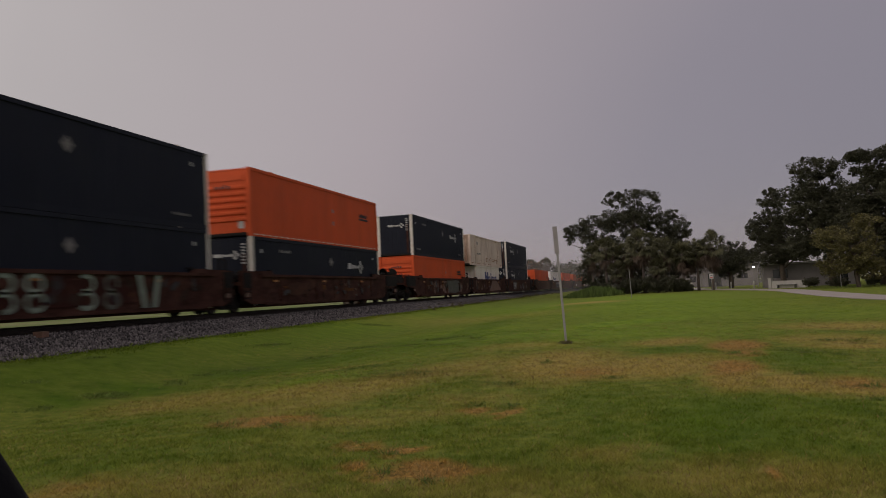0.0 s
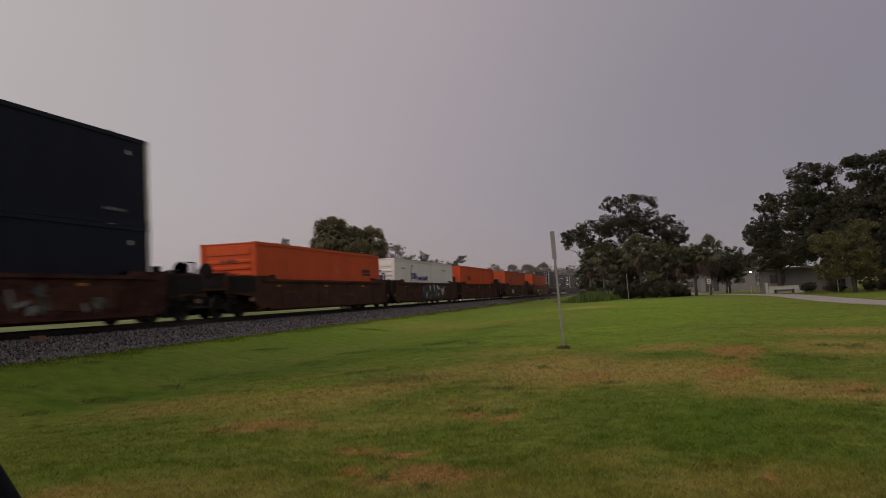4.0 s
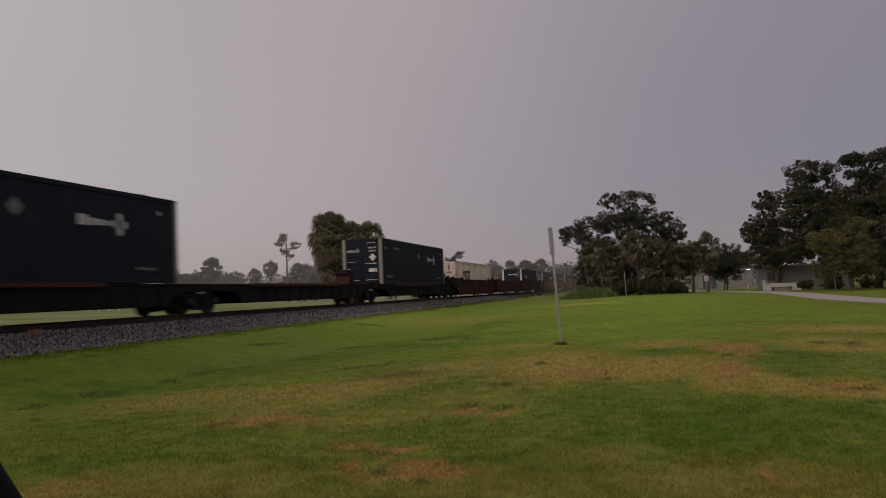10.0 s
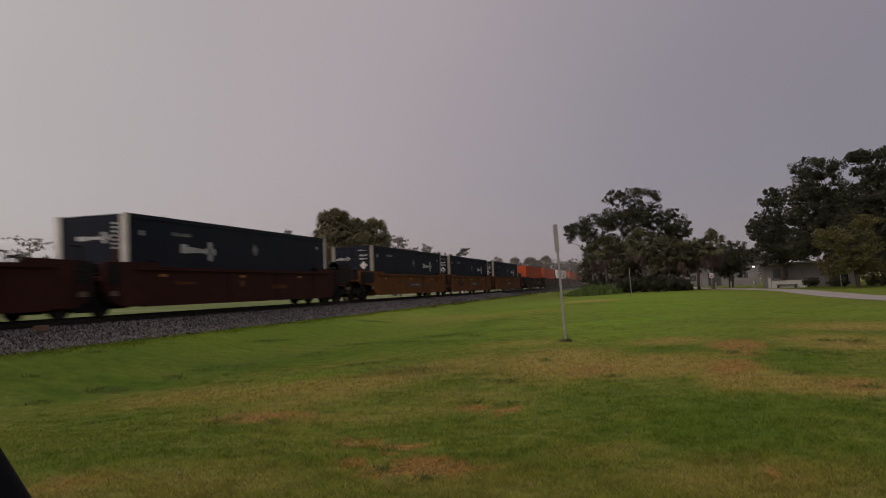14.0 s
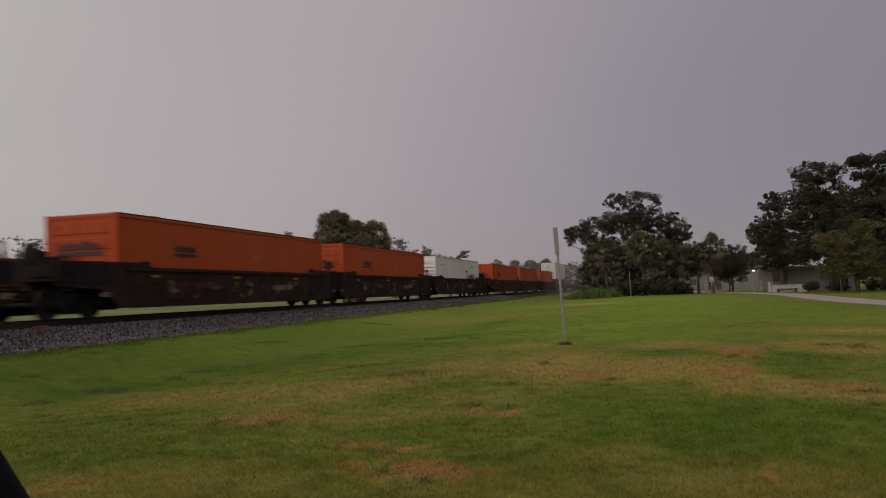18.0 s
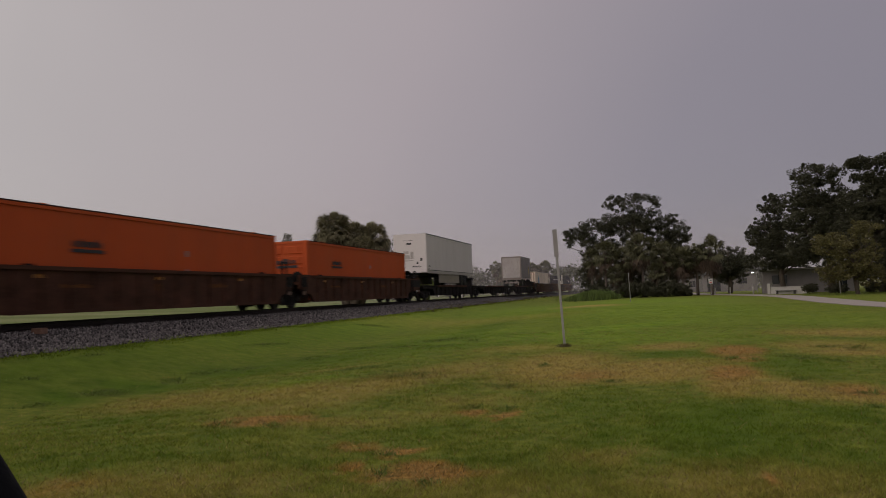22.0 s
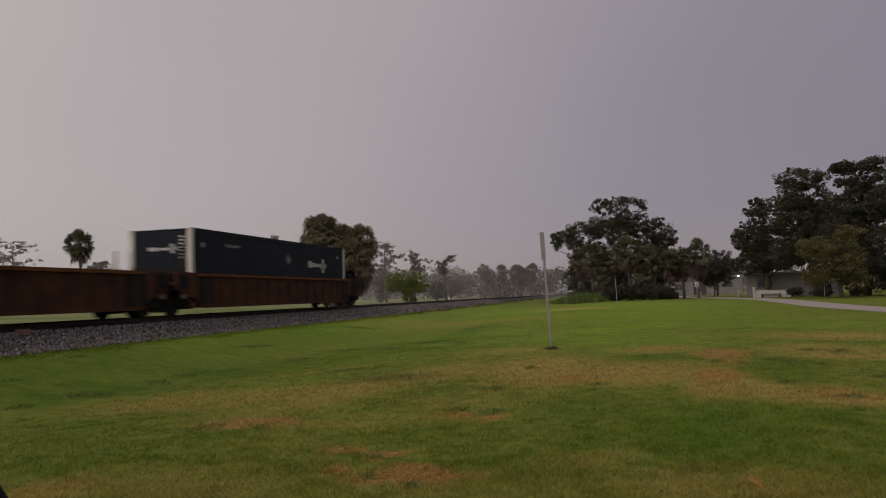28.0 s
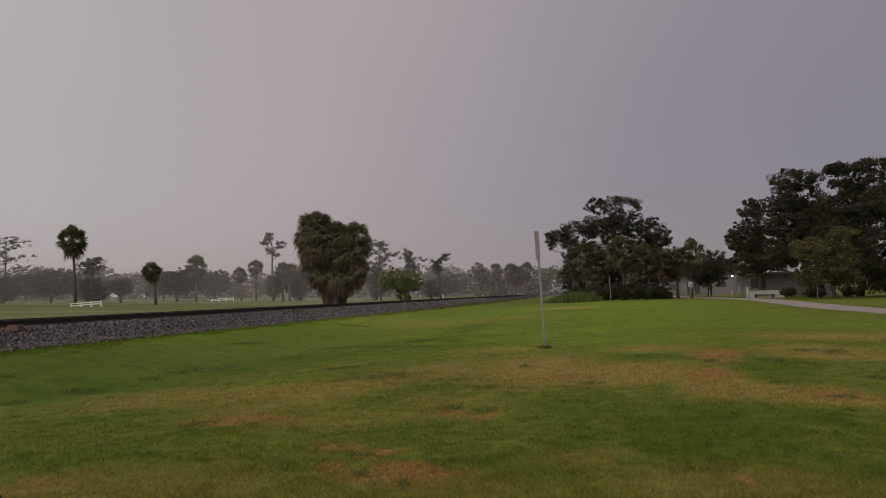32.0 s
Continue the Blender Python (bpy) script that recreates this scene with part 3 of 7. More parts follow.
# ---------------------------------------------------------------- mesh helpers
class Shape:
    """Collects the faces of one mesh."""

    def __init__(self):
        self.v, self.f = [], []

    def add(self, verts, faces):
        k = len(self.v)
        self.v += [tuple(p) for p in verts]
        self.f += [tuple(i + k for i in q) for q in faces]
        return self

    def box(self, x0, y0, z0, x1, y1, z1, b=0.0):
        """A box; b cuts its four long corners along z by that much."""
        if b <= 0:
            v = [(x, y, z) for z in (z0, z1) for x, y in ((x0, y0), (x1, y0), (x1, y1), (x0, y1))]
            return self.add(v, [(3, 2, 1, 0), (4, 5, 6, 7), (0, 1, 5, 4), (1, 2, 6, 5), (2, 3, 7, 6), (3, 0, 4, 7)])
        ring = [(x0 + b, y0), (x1 - b, y0), (x1, y0 + b), (x1, y1 - b), (x1 - b, y1), (x0 + b, y1), (x0, y1 - b), (x0, y0 + b)]
        v = [(x, y, z) for z in (z0, z1) for x, y in ring]
        return self.add(v, [tuple(range(7, -1, -1)), tuple(range(8, 16))] + [(i, (i + 1) % 8, 8 + (i + 1) % 8, 8 + i) for i in range(8)])

    def prism(self, outline, axis, a0, a1):
        """An outline (u, v) drawn out along x ('x': u=y, v=z), y ('y': u=x, v=z) or z ('z': u=x, v=y)."""
        def at(u, w, a):
            return (a, u, w) if axis == "x" else (u, a, w) if axis == "y" else (u, w, a)
        n = len(outline)
        v = [at(u, w, a0) for u, w in outline] + [at(u, w, a1) for u, w in outline]
        return self.add(v, [tuple(range(n - 1, -1, -1)), tuple(range(n, 2 * n))] + [(i, (i + 1) % n, n + (i + 1) % n, n + i) for i in range(n)])

    def tube(self, points, radii, sides=8):
        """A tapered tube along points."""
        pts = [Vector(p) for p in points]
        k = len(self.v)
        for i, p in enumerate(pts):
            way = (pts[min(i + 1, len(pts) - 1)] - pts[max(i - 1, 0)]).normalized()
            u = way.orthogonal().normalized() if abs(way.z) < 0.95 else Vector((1, 0, 0))
            u = (u - way * u.dot(way)).normalized()
            w = way.cross(u)
            for j in range(sides):
                a = 2 * math.pi * j / sides
                self.v.append(tuple(p + (u * math.cos(a) + w * math.sin(a)) * radii[i]))
        for i in range(len(pts) - 1):
            for j in range(sides):
                a, b = k + i * sides + j, k + i * sides + (j + 1) % sides
                self.f.append((a, b, b + sides, a + sides))
        self.f.append(tuple(k + j for j in range(sides - 1, -1, -1)))
        self.f.append(tuple(k + (len(pts) - 1) * sides + j for j in range(sides)))
        return self

    def lathe(self, profile, centre=(0, 0, 0), axis="x", sides=20):
        """A turned shape: profile of (along, radius)."""
        k = len(self.v)
        for a, r in profile:
            for j in range(sides):
                c, s = math.cos(2 * math.pi * j / sides) * r, math.sin(2 * math.pi * j / sides) * r
                p = (a, c, s) if axis == "x" else (s, a, c) if axis == "y" else (c, s, a)
                self.v.append(tuple(p[i] + centre[i] for i in range(3)))
        for i in range(len(profile) - 1):
            for j in range(sides):
                a, b = k + i * sides + j, k + i * sides + (j + 1) % sides
                self.f.append((a, b, b + sides, a + sides))
        self.f.append(tuple(k + j for j in range(sides - 1, -1, -1)))
        self.f.append(tuple(k + (len(profile) - 1) * sides + j for j in range(sides)))
        return self

    def data(self, name, material, smooth=False):
        me = bpy.data.meshes.new(name)
        me.from_pydata(self.v, [], self.f)
        me.materials.append(material)
        if smooth:
            me.polygons.foreach_set("use_smooth", [True] * len(me.polygons))
        bm = bmesh.new()
        bm.from_mesh(me)
        bmesh.ops.recalc_face_normals(bm, faces=bm.faces)
        bm.to_mesh(me)
        bm.free()
        return me


def fast_mesh(name, verts, faces, material):
    """A mesh from arrays: verts (n, 3), faces (m, corners)."""
    verts, faces = np.asarray(verts, np.float32), np.asarray(faces, np.int32)
    me = bpy.data.meshes.new(name)
    me.vertices.add(len(verts))
    me.vertices.foreach_set("co", verts.ravel())
    me.loops.add(faces.size)
    me.loops.foreach_set("vertex_index", faces.ravel())
    me.polygons.add(len(faces))
    me.polygons.foreach_set("loop_start", np.arange(0, faces.size, faces.shape[1], dtype=np.int32))
    me.update(calc_edges=True)
    me.materials.append(material)
    return me


def part(name, shape, material, parent, label="", smooth=False):
    """ONE mesh object under a thing or a part; shape: a Shape or ready mesh data."""
    me = shape.data(name, material, smooth) if isinstance(shape, Shape) else shape
    ob = new(name, me)
    ob.parent = parent
    return tagged(ob, label) if label else ob


def thing(name, label, category, group="", kind="", at=None):
    ob = new(name)
    ob.empty_display_size = 0.2
    if at is not None:
        ob.matrix_basis = at
    return tagged(ob, label, category, group, kind)


def solid(name, shape, material, label, category, group="", kind="", at=None, smooth=False):
    """A thing of one mesh."""
    me = shape.data(name, material, smooth) if isinstance(shape, Shape) else shape
    ob = new(name, me)
    if at is not None:
        ob.matrix_basis = at
    return tagged(ob, label, category, group, kind)


# ---------------------------------------------------------------- the land
def smooth01(a):
    a = np.clip(a, 0.0, 1.0)
    return a * a * (3 - 2 * a)


def land(x, y):
    """Height of the ground: the lawn, its ditch along the track, the bank of the track, the rising links beyond."""
    x, y = np.asarray(x, float), np.asarray(y, float)
    lawn = 0.05 + 0.17 * smooth01((y - 12) / 60) + 0.10 * np.exp(-((x + 1.5) / 5) ** 2 - ((y - 19) / 7) ** 2)
    lawn = lawn + 0.10 * np.exp(-((x + 3.0) / 6) ** 2 - ((y - 60) / 14) ** 2)
    lawn = lawn + 0.035 * np.sin(x * 0.9 + 0.4 * y) * np.sin(y * 0.55 - 0.3 * x) * np.exp(-((y - 12) / 40) ** 2)
    crest = -5.2 + 0.03 * np.clip(y - 10, 0, 60)
    dip = -0.26 * smooth01((crest - x) / 4.2) * (0.30 + 0.70 * np.exp(-(np.clip(y - 10, 0, None) / 16) ** 2))
    bank = smooth01((-9.4 - x) / 4.2)
    near = (lawn + dip) * (1 - bank) + (0.56 + 0.08 * smooth01((y - 30) / 60)) * bank
    over = np.clip(-x - 20.0, 0, 260)
    far = 0.62 + 0.018 * over
    return np.where(x > -17.2, near, far)


def spread(lo, hi, core_lo, core_hi, step, n):
    """Grid lines: even inside the core, ever wider outside it."""
    core = np.arange(core_lo, core_hi + 1e-6, step)
    k = np.linspace(0, 1, n + 1)[1:] ** 3
    return np.concatenate([(core_lo - (core_lo - lo) * k)[::-1], core, core_hi + (hi - core_hi) * k])


gx = spread(-1500, 1500, -24, 12, 0.4, 30)
gy = spread(-1500, 1500, 2, 62, 0.5, 34)
GX, GY = np.meshgrid(gx, gy)
GZ = land(GX, GY)
idx = np.arange(GX.size).reshape(GX.shape)
quads = np.stack([idx[:-1, :-1], idx[:-1, 1:], idx[1:, 1:], idx[1:, :-1]], -1).reshape(-1, 4)
ground_mesh = fast_mesh("ground", np.stack([GX, GY, GZ], -1).reshape(-1, 3), quads, M_TURF)
ground_mesh.polygons.foreach_set("use_smooth", [True] * len(ground_mesh.polygons))
solid("ground", ground_mesh, M_TURF, "mown green lawn with straw-brown dry patches", "lawn", kind="structure")

# ---------------------------------------------------------------- the railway track
TOP = RAIL_Z - 0.215        # the ballast's top, flush with the ties
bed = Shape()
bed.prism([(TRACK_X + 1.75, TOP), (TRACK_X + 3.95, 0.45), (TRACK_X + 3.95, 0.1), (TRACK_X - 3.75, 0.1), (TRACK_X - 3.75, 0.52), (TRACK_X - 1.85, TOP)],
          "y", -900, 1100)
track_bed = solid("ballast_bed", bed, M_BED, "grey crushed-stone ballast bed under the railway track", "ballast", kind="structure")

track = thing("railway_track", "single railway track with rusty steel rails on dark wooden ties", "railway track", kind="structure")
for side in (-1, 1):
    x = TRACK_X + side * 0.755
    rail = Shape()
    rail.prism([(x - 0.07, RAIL_Z - 0.172), (x + 0.07, RAIL_Z - 0.172), (x + 0.07, RAIL_Z - 0.155), (x + 0.012, RAIL_Z - 0.135), (x + 0.009, RAIL_Z - 0.045),
                (x + 0.036, RAIL_Z - 0.035), (x + 0.036, RAIL_Z - 0.008), (x + 0.028, RAIL_Z), (x - 0.028, RAIL_Z), (x - 0.036, RAIL_Z - 0.008),
                (x - 0.036, RAIL_Z - 0.035), (x - 0.009, RAIL_Z - 0.045), (x - 0.012, RAIL_Z - 0.135), (x - 0.07, RAIL_Z - 0.155)], "y", -900, 1100)
    part("rail", rail, M_RAIL, track)


# ---------------------------------------------------------------- the train: freight containers
CW, CH, CL = 2.60, 2.88, 16.15      # width, height and length of a domestic container


def strokes(parent, name, material, bars, x=None, y=None, label=""):
    """Lettering and marks as flat bars 6 mm proud. On a side wall (x given): bars of y0, z0, y1, z1; on an end wall (y given): x0, z0, x1, z1."""
    s = Shape()
    for a0, b0, a1, b1 in bars:
        if x is not None:
            s.box(min(x, x + 0.008), a0, b0, max(x, x + 0.008), a1, b1)
        else:
            s.box(a0, y - 0.008, b0, a1, y, b1)
    return tagged(part(name, s, material, parent, label), kind="stuff" if len(bars) > 1 else "")


def word(a0, z0, width, height, n, seed):
    """An unreadable word: n plain bars."""
    rnd = random.Random(seed)
    step = width / n
    return [(a0 + i * step, z0, a0 + i * step + step * rnd.uniform(0.55, 0.8), z0 + height * rnd.choice((1.0, 0.72, 0.72))) for i in range(n)]


def arch(s, x, cy, cz, ry, rz, thick, a0=0, a1=360):
    """A flat ring or part of one, 6 mm thick, on a side wall at x."""
    n = 18
    turn = [radians(a0 + (a1 - a0) * i / n) for i in range(n + 1)]
    v = [(xx, cy + (ry - k * thick) * math.cos(a), cz + (rz - k * thick) * math.sin(a)) for a in turn for xx in (x, x + 0.006) for k in (0, 1)]
    f = []
    for i in range(n):
        p, q = 4 * i, 4 * i + 4
        f += [(p, p + 1, q + 1, q), (p + 2, q + 2, q + 3, p + 3), (p, q, q + 2, p + 2), (p + 1, p + 3, q + 3, q + 1)]
    return s.add(v, f)


def ribbed_wall(x, out, length, height, pitch, depth, y_in=0.16):
    """A steel side wall with upright flutes; out: +1 or -1."""
    s = Shape()
    n = int((length - 2 * y_in) / pitch)
    step = (length - 2 * y_in) / n
    line = []
    for i in range(n):
        y = y_in + i * step
        line += [(y, 0), (y + step * 0.62, 0), (y + step * 0.72, -depth), (y + step * 0.90, -depth)]
    line.append((length - y_in, 0))
    z0, z1 = 0.18, height - 0.12
    v = [(x + out * d, y, z) for z in (z0, z1) for y, d in line]
    k = len(line)
    s.add(v, [(i, i + 1, k + i + 1, k + i) for i in range(k - 1)])
    xi = x - out * 0.08
    s.add([(xi, y_in, z0), (xi, length - y_in, z0), (xi, length - y_in, z1), (xi, y_in, z1)], [(0, 1, 2, 3)])
    return s


def container(name, label, paint, end, length=CL, posts=None, post_y=None, group="containers on the train", height=CH, cap=None):
    """A box container; its origin is the middle of its near end's foot. end: 'louvre', 'doors', 'plain' or 'fluted'."""
    c = thing(name, label, "container", group)
    w, h = CW / 2, height
    posts = posts or paint
    for out in (-1, 1):
        part("side_wall", ribbed_wall(out * (w - 0.03), out, length, h, 0.41, 0.022), paint, c)
        part("bottom_rail", Shape().box(out * w - 0.06 * (out > 0), 0.16, 0.0, out * w + 0.06 * (out < 0), length - 0.16, 0.19), paint, c)
        part("top_rail", Shape().box(out * w - 0.07 * (out > 0), 0.16, h - 0.13, out * w + 0.07 * (out < 0), length - 0.16, h), paint, c)
        if cap:
            part("top_edge", Shape().box(out * w - 0.05 * (out > 0) + 0.004 * out, 0.16, h - 0.035, out * w + 0.05 * (out < 0) + 0.004 * out, length - 0.16, h + 0.004), cap, c)
        for y in (0.0, length - 0.17):
            s = Shape().box(min(out * w, out * (w - 0.20)), y, 0.12, max(out * w, out * (w - 0.20)), y + 0.17, h - 0.12, 0.02)
            part("corner_post", s, posts, c)
            for z in (0.0, h - 0.13):
                k = Shape().box(min(out * (w + 0.004), out * (w - 0.18)), y - 0.004, z, max(out * (w + 0.004), out * (w - 0.18)), y + 0.176, z + 0.13, 0.015)
                part("corner_casting", k, posts, c)
    roof = Shape().box(-w + 0.07, 0.1, h - 0.06, w - 0.07, length - 0.1, h - 0.015)
    for i in range(int(length / 0.9)):
        roof.box(-w + 0.1, 0.3 + i * 0.9, h - 0.02, w - 0.1, 0.55 + i * 0.9, h + 0.006)
    part("roof", roof, paint, c)
    part("floor", Shape().box(-w + 0.06, 0.05, 0.05, w - 0.06, length - 0.05, 0.17), M_IRON, c)
    part("end_wall", Shape().box(-w + 0.2, length - 0.11, 0.12, w - 0.2, length - 0.04, h - 0.1), paint, c)
    if end == "louvre":
        part("end_panel", Shape().box(-w + 0.2, 0.07, 0.10, w - 0.2, 0.13, h - 0.08), paint, c)
        for i in range(6):
            z = 0.62 + i * 0.27
            part("rib", Shape().prism([(0.075, z), (0.005, z + 0.05), (0.005, z + 0.13), (0.075, z + 0.20)], "x", -w + 0.24, w - 0.24), paint, c)
        part("vent_strip", Shape().box(-w + 0.3, 0.02, h - 0.52, w - 0.3, 0.075, h - 0.30), paint, c)
        strokes(c, "lettering", M_INK, word(-0.35, h - 0.85, 0.75, 0.16, 5, 3), y=0.0)
        strokes(c, "placard", M_MARK, [(w - 0.62, 0.34, w - 0.36, 0.66)], y=0.06)
    elif end == "doors":
        for k, (a, b) in enumerate(((-w + 0.19, -0.015), (0.015, w - 0.19))):
            d = part("door", Shape().box(a, 0.05, 0.14, b, 0.12, h - 0.11), paint, c)
            for i in range(5):
                z = 0.24 + i * 0.50
                part("panel", Shape().prism([(0.05, z), (0.022, z + 0.04), (0.022, z + 0.36), (0.05, z + 0.40)], "x", a + 0.09, b - 0.09), paint, d)
            for q in (0.3, 0.72):
                xx = a + (b - a) * q
                part("locking_bar", Shape().tube([(xx, 0.0, 0.16), (xx, 0.0, h - 0.14)], [0.018, 0.018], 6), paint, d)
        part("door_header", Shape().box(-w + 0.2, 0.02, h - 0.12, w - 0.2, 0.12, h - 0.01), paint, c)
    elif end == "plain":
        part("end_panel", Shape().box(-w + 0.2, 0.06, 0.10, w - 0.2, 0.13, h - 0.08), paint, c)
        for i in range(7):
            xx = -w + 0.36 + i * 0.30
            part("rib", Shape().box(xx, 0.042, 0.2, xx + 0.12, 0.062, h - 0.2), paint, c)
    else:
        part("end_panel", Shape().box(-w + 0.2, 0.07, 0.10, w - 0.2, 0.13, h - 0.08), paint, c)
        for i in range(6):
            xx = -w + 0.34 + i * 0.34
            part("flute", Shape().prism([(xx, 0.07), (xx + 0.05, 0.015), (xx + 0.17, 0.015), (xx + 0.22, 0.07)], "z", 0.2, h - 0.2), paint, c)
    for y in post_y or ():
        for out in (-1, 1):
            part("lifting_post", Shape().box(out * w - 0.05, y, 0.1, out * w + 0.012, y + 0.28, h - 0.05) if out > 0 else
                 Shape().box(out * w - 0.012, y, 0.1, out * w + 0.05, y + 0.28, h - 0.05), paint, c)
    # small bumps on the roof line: the lifting castings
    for y in (length * 0.12, length * 0.87):
        for x in (w - 0.2, -w):
            part("lifting_casting", Shape().box(x, y, h - 0.01, x + 0.2, y + 0.3, h + 0.03, 0.03), posts, c)
    return c


def navy_marks(c, doors, near=True):
    """White lettering bars with a small clover-shaped emblem on both sides and on the near end."""
    w = CW / 2 - 0.014
    y = 3.1 if near else 11.0
    def emblem(s, cy, cz, r, x=None, ey=None):
        for dy, dz in ((-r, 0), (r, 0), (0, -r), (0, r)):
            p = [(cy + dy + 0.6 * r * math.cos(a), cz + dz + 0.6 * r * math.sin(a)) for a in (k * math.pi / 4 for k in range(8))]
            if x is not None:
                s.prism(p, "x", x, x + 0.008)
            else:
                s.prism(p, "y", ey - 0.008, ey)
        return s
    for x in (w, -w - 0.008):
        strokes(c, "lettering", M_MARK, [(y, 1.70, y + 0.42, 2.02), (y + 0.47, 1.72, y + 0.77, 1.94), (y + 0.82, 1.74, y + 1.12, 1.92), (y + 1.17, 1.75, y + 1.42, 1.90), (y + 1.46, 1.76, y + 1.72, 1.88)], x=x)
        part("emblem", emblem(Shape(), y + 1.94, 1.82, 0.23, x=x), M_MARK, c, "white clover-shaped emblem")
        strokes(c, "code_text", M_GRAF2, word(2.6, 2.28, 1.2, 0.13, 7, 6) + word(0.9, 0.42, 1.2, 0.12, 7, 7) + word(13.8, 0.42, 1.1, 0.12, 7, 8), x=x)
        strokes(c, "placard", M_MARK, [(0.78, 2.2, 0.92, 2.36), (15.0, 2.28, 15.14, 2.42)], x=x)
        part("diamond", Shape().prism([(8.6, 1.75), (8.85, 2.0), (8.6, 2.25), (8.35, 2.0)], "x", x, x + 0.008), M_GRAF2, c, "dull grey diamond placard")
    ey = -0.004 if doors else 0.036
    if doors:
        strokes(c, "lettering", M_MARK, word(-1.0, 2.05, 0.55, 0.16, 4, 9) + word(0.45, 2.25, 0.5, 0.12, 5, 10) + word(0.45, 2.05, 0.5, 0.14, 5, 11), y=ey)
        part("emblem", emblem(Shape(), -0.30, 2.13, 0.09, ey=ey), M_MARK, c, "white clover-shaped emblem")
        part("diamond", Shape().prism([(0.70, 1.45), (0.93, 1.70), (0.70, 1.95), (0.47, 1.70)], "y", ey - 0.008, ey), M_POST, c, "pale diamond placard")
        strokes(c, "placard", M_POST, [(0.42, 0.78, 0.95, 1.0), (-1.0, 0.72, -0.82, 1.02)], y=ey)
        strokes(c, "code_text", M_MARK, word(-1.0, 0.26, 0.8, 0.06, 6, 12) + word(0.2, 0.26, 0.8, 0.06, 6, 13) + word(0.2, 1.28, 0.75, 0.09, 6, 14) + word(0.35, 2.58, 0.6, 0.06, 5, 15)
                + word(-1.0, 1.42, 0.6, 0.05, 6, 16), y=ey)
    else:
        strokes(c, "lettering", M_MARK, [(-0.5, 2.06, -0.1, 2.2), (-0.06, 2.08, 0.34, 2.17)], y=ey)
        part("emblem", emblem(Shape(), 0.5, 2.13, 0.12, ey=ey), M_MARK, c, "white clover-shaped emblem")
        strokes(c, "code_text", M_MARK, [(0.80, 1.75 + i * 0.13, 0.96, 1.82 + i * 0.13) for i in range(7)], y=ey)
        strokes(c, "rust_streak", M_CAR["rust"], [(0.84, 0.2, 0.98, 2.2)], y=ey)


def orange_marks(c, doors, far_sign):
    w = CW / 2 - 0.014
    if not doors:
        for out in (-1, 1):
            u0, u1 = sorted((out * CW / 2, out * (CW / 2 + 0.004)))
            dashes = Shape()
            for i in range(26):
                dashes.box(u0, 0.3 + i * 0.6, 0.06, u1, 0.66 + i * 0.6, 0.11)
            tagged(part("reflective_tape", dashes, M_POST, c, "dashed white reflective tape"), kind="stuff")
    y = 13.1 if far_sign else 3.2
    for x in (w, -w - 0.008):
        strokes(c, "lettering", M_INK, word(y, 1.78, 1.35, 0.24, 8, 21) + [(y - 0.05, 1.62, y + 1.40, 1.72)], x=x, label="small black lettering over a black bar")
        strokes(c, "placard", M_GRAF2, [(9.0, 1.7, 9.18, 1.9), (9.0, 1.05, 9.18, 1.25)], x=x)
    if doors:
        strokes(c, "lettering", M_INK, word(-0.85, 1.78, 1.6, 0.24, 9, 22) + [(-0.9, 1.58, 0.8, 1.70)], y=-0.004, label="black lettering over a black bar")


C_NAVY = container("container", "dark navy freight container with white corner posts and white emblem", M_NAVY, "plain", posts=M_POST)
navy_marks(C_NAVY, False, near=False)
C_NAVY_NEAR = container("container", "dark navy freight container with white corner posts and emblem", M_NAVY, "plain", posts=M_POST)
navy_marks(C_NAVY_NEAR, False)
C_NAVY_DOOR = container("container", "dark navy freight container with panelled doors and pale placards", M_NAVY, "doors", posts=M_SKIRT)
navy_marks(C_NAVY_DOOR, True, near=False)
C_ORANGE = container("container", "bright orange freight container with louvred end", M_ORANGE, "louvre")
orange_marks(C_ORANGE, False, True)
C_ORANGE_DOOR = container("container", "orange freight container with ribbed doors and black lettering", M_ORANGE2, "doors", cap=M_CAR["rust"])
orange_marks(C_ORANGE_DOOR, True, False)
C_ORANGE_RED = container("container", "reddish orange freight container with ribbed doors and black lettering", M_ORANGE, "doors")
orange_marks(C_ORANGE_RED, True, False)
def white_marks(c, y):
    """Dark blue lettering with a thin red ring round its first letters, from y on."""
    for xx in (CW / 2 - 0.014, -CW / 2 + 0.006):
        strokes(c, "lettering", M_BLUE, word(y, 1.52, 1.3, 0.46, 3, 31) + word(y + 1.4, 1.46, 2.9, 0.34, 9, 32), x=xx, label="dark blue lettering")
        arc = [math.radians(60 + i * 13) for i in range(19)]
        ring = Shape().prism([(y + 0.3 + 0.50 * math.cos(a), 1.7 + 0.85 * math.sin(a)) for a in arc] + [(y + 0.3 + 0.43 * math.cos(a), 1.7 + 0.78 * math.sin(a)) for a in reversed(arc)], "x", xx, xx + 0.006)
        part("red_ring", ring, M_RED, c, "thin red ring")
        strokes(c, "code_text", M_FAINT, word(12.6, 2.25, 1.3, 0.13, 8, 33) + word(1.6, 2.2, 1.0, 0.12, 6, 34), x=xx)
    strokes(c, "lettering", M_BLUE, word(-0.55, 1.5, 1.1, 0.42, 3, 35), y=-0.002, label="dark blue lettering")


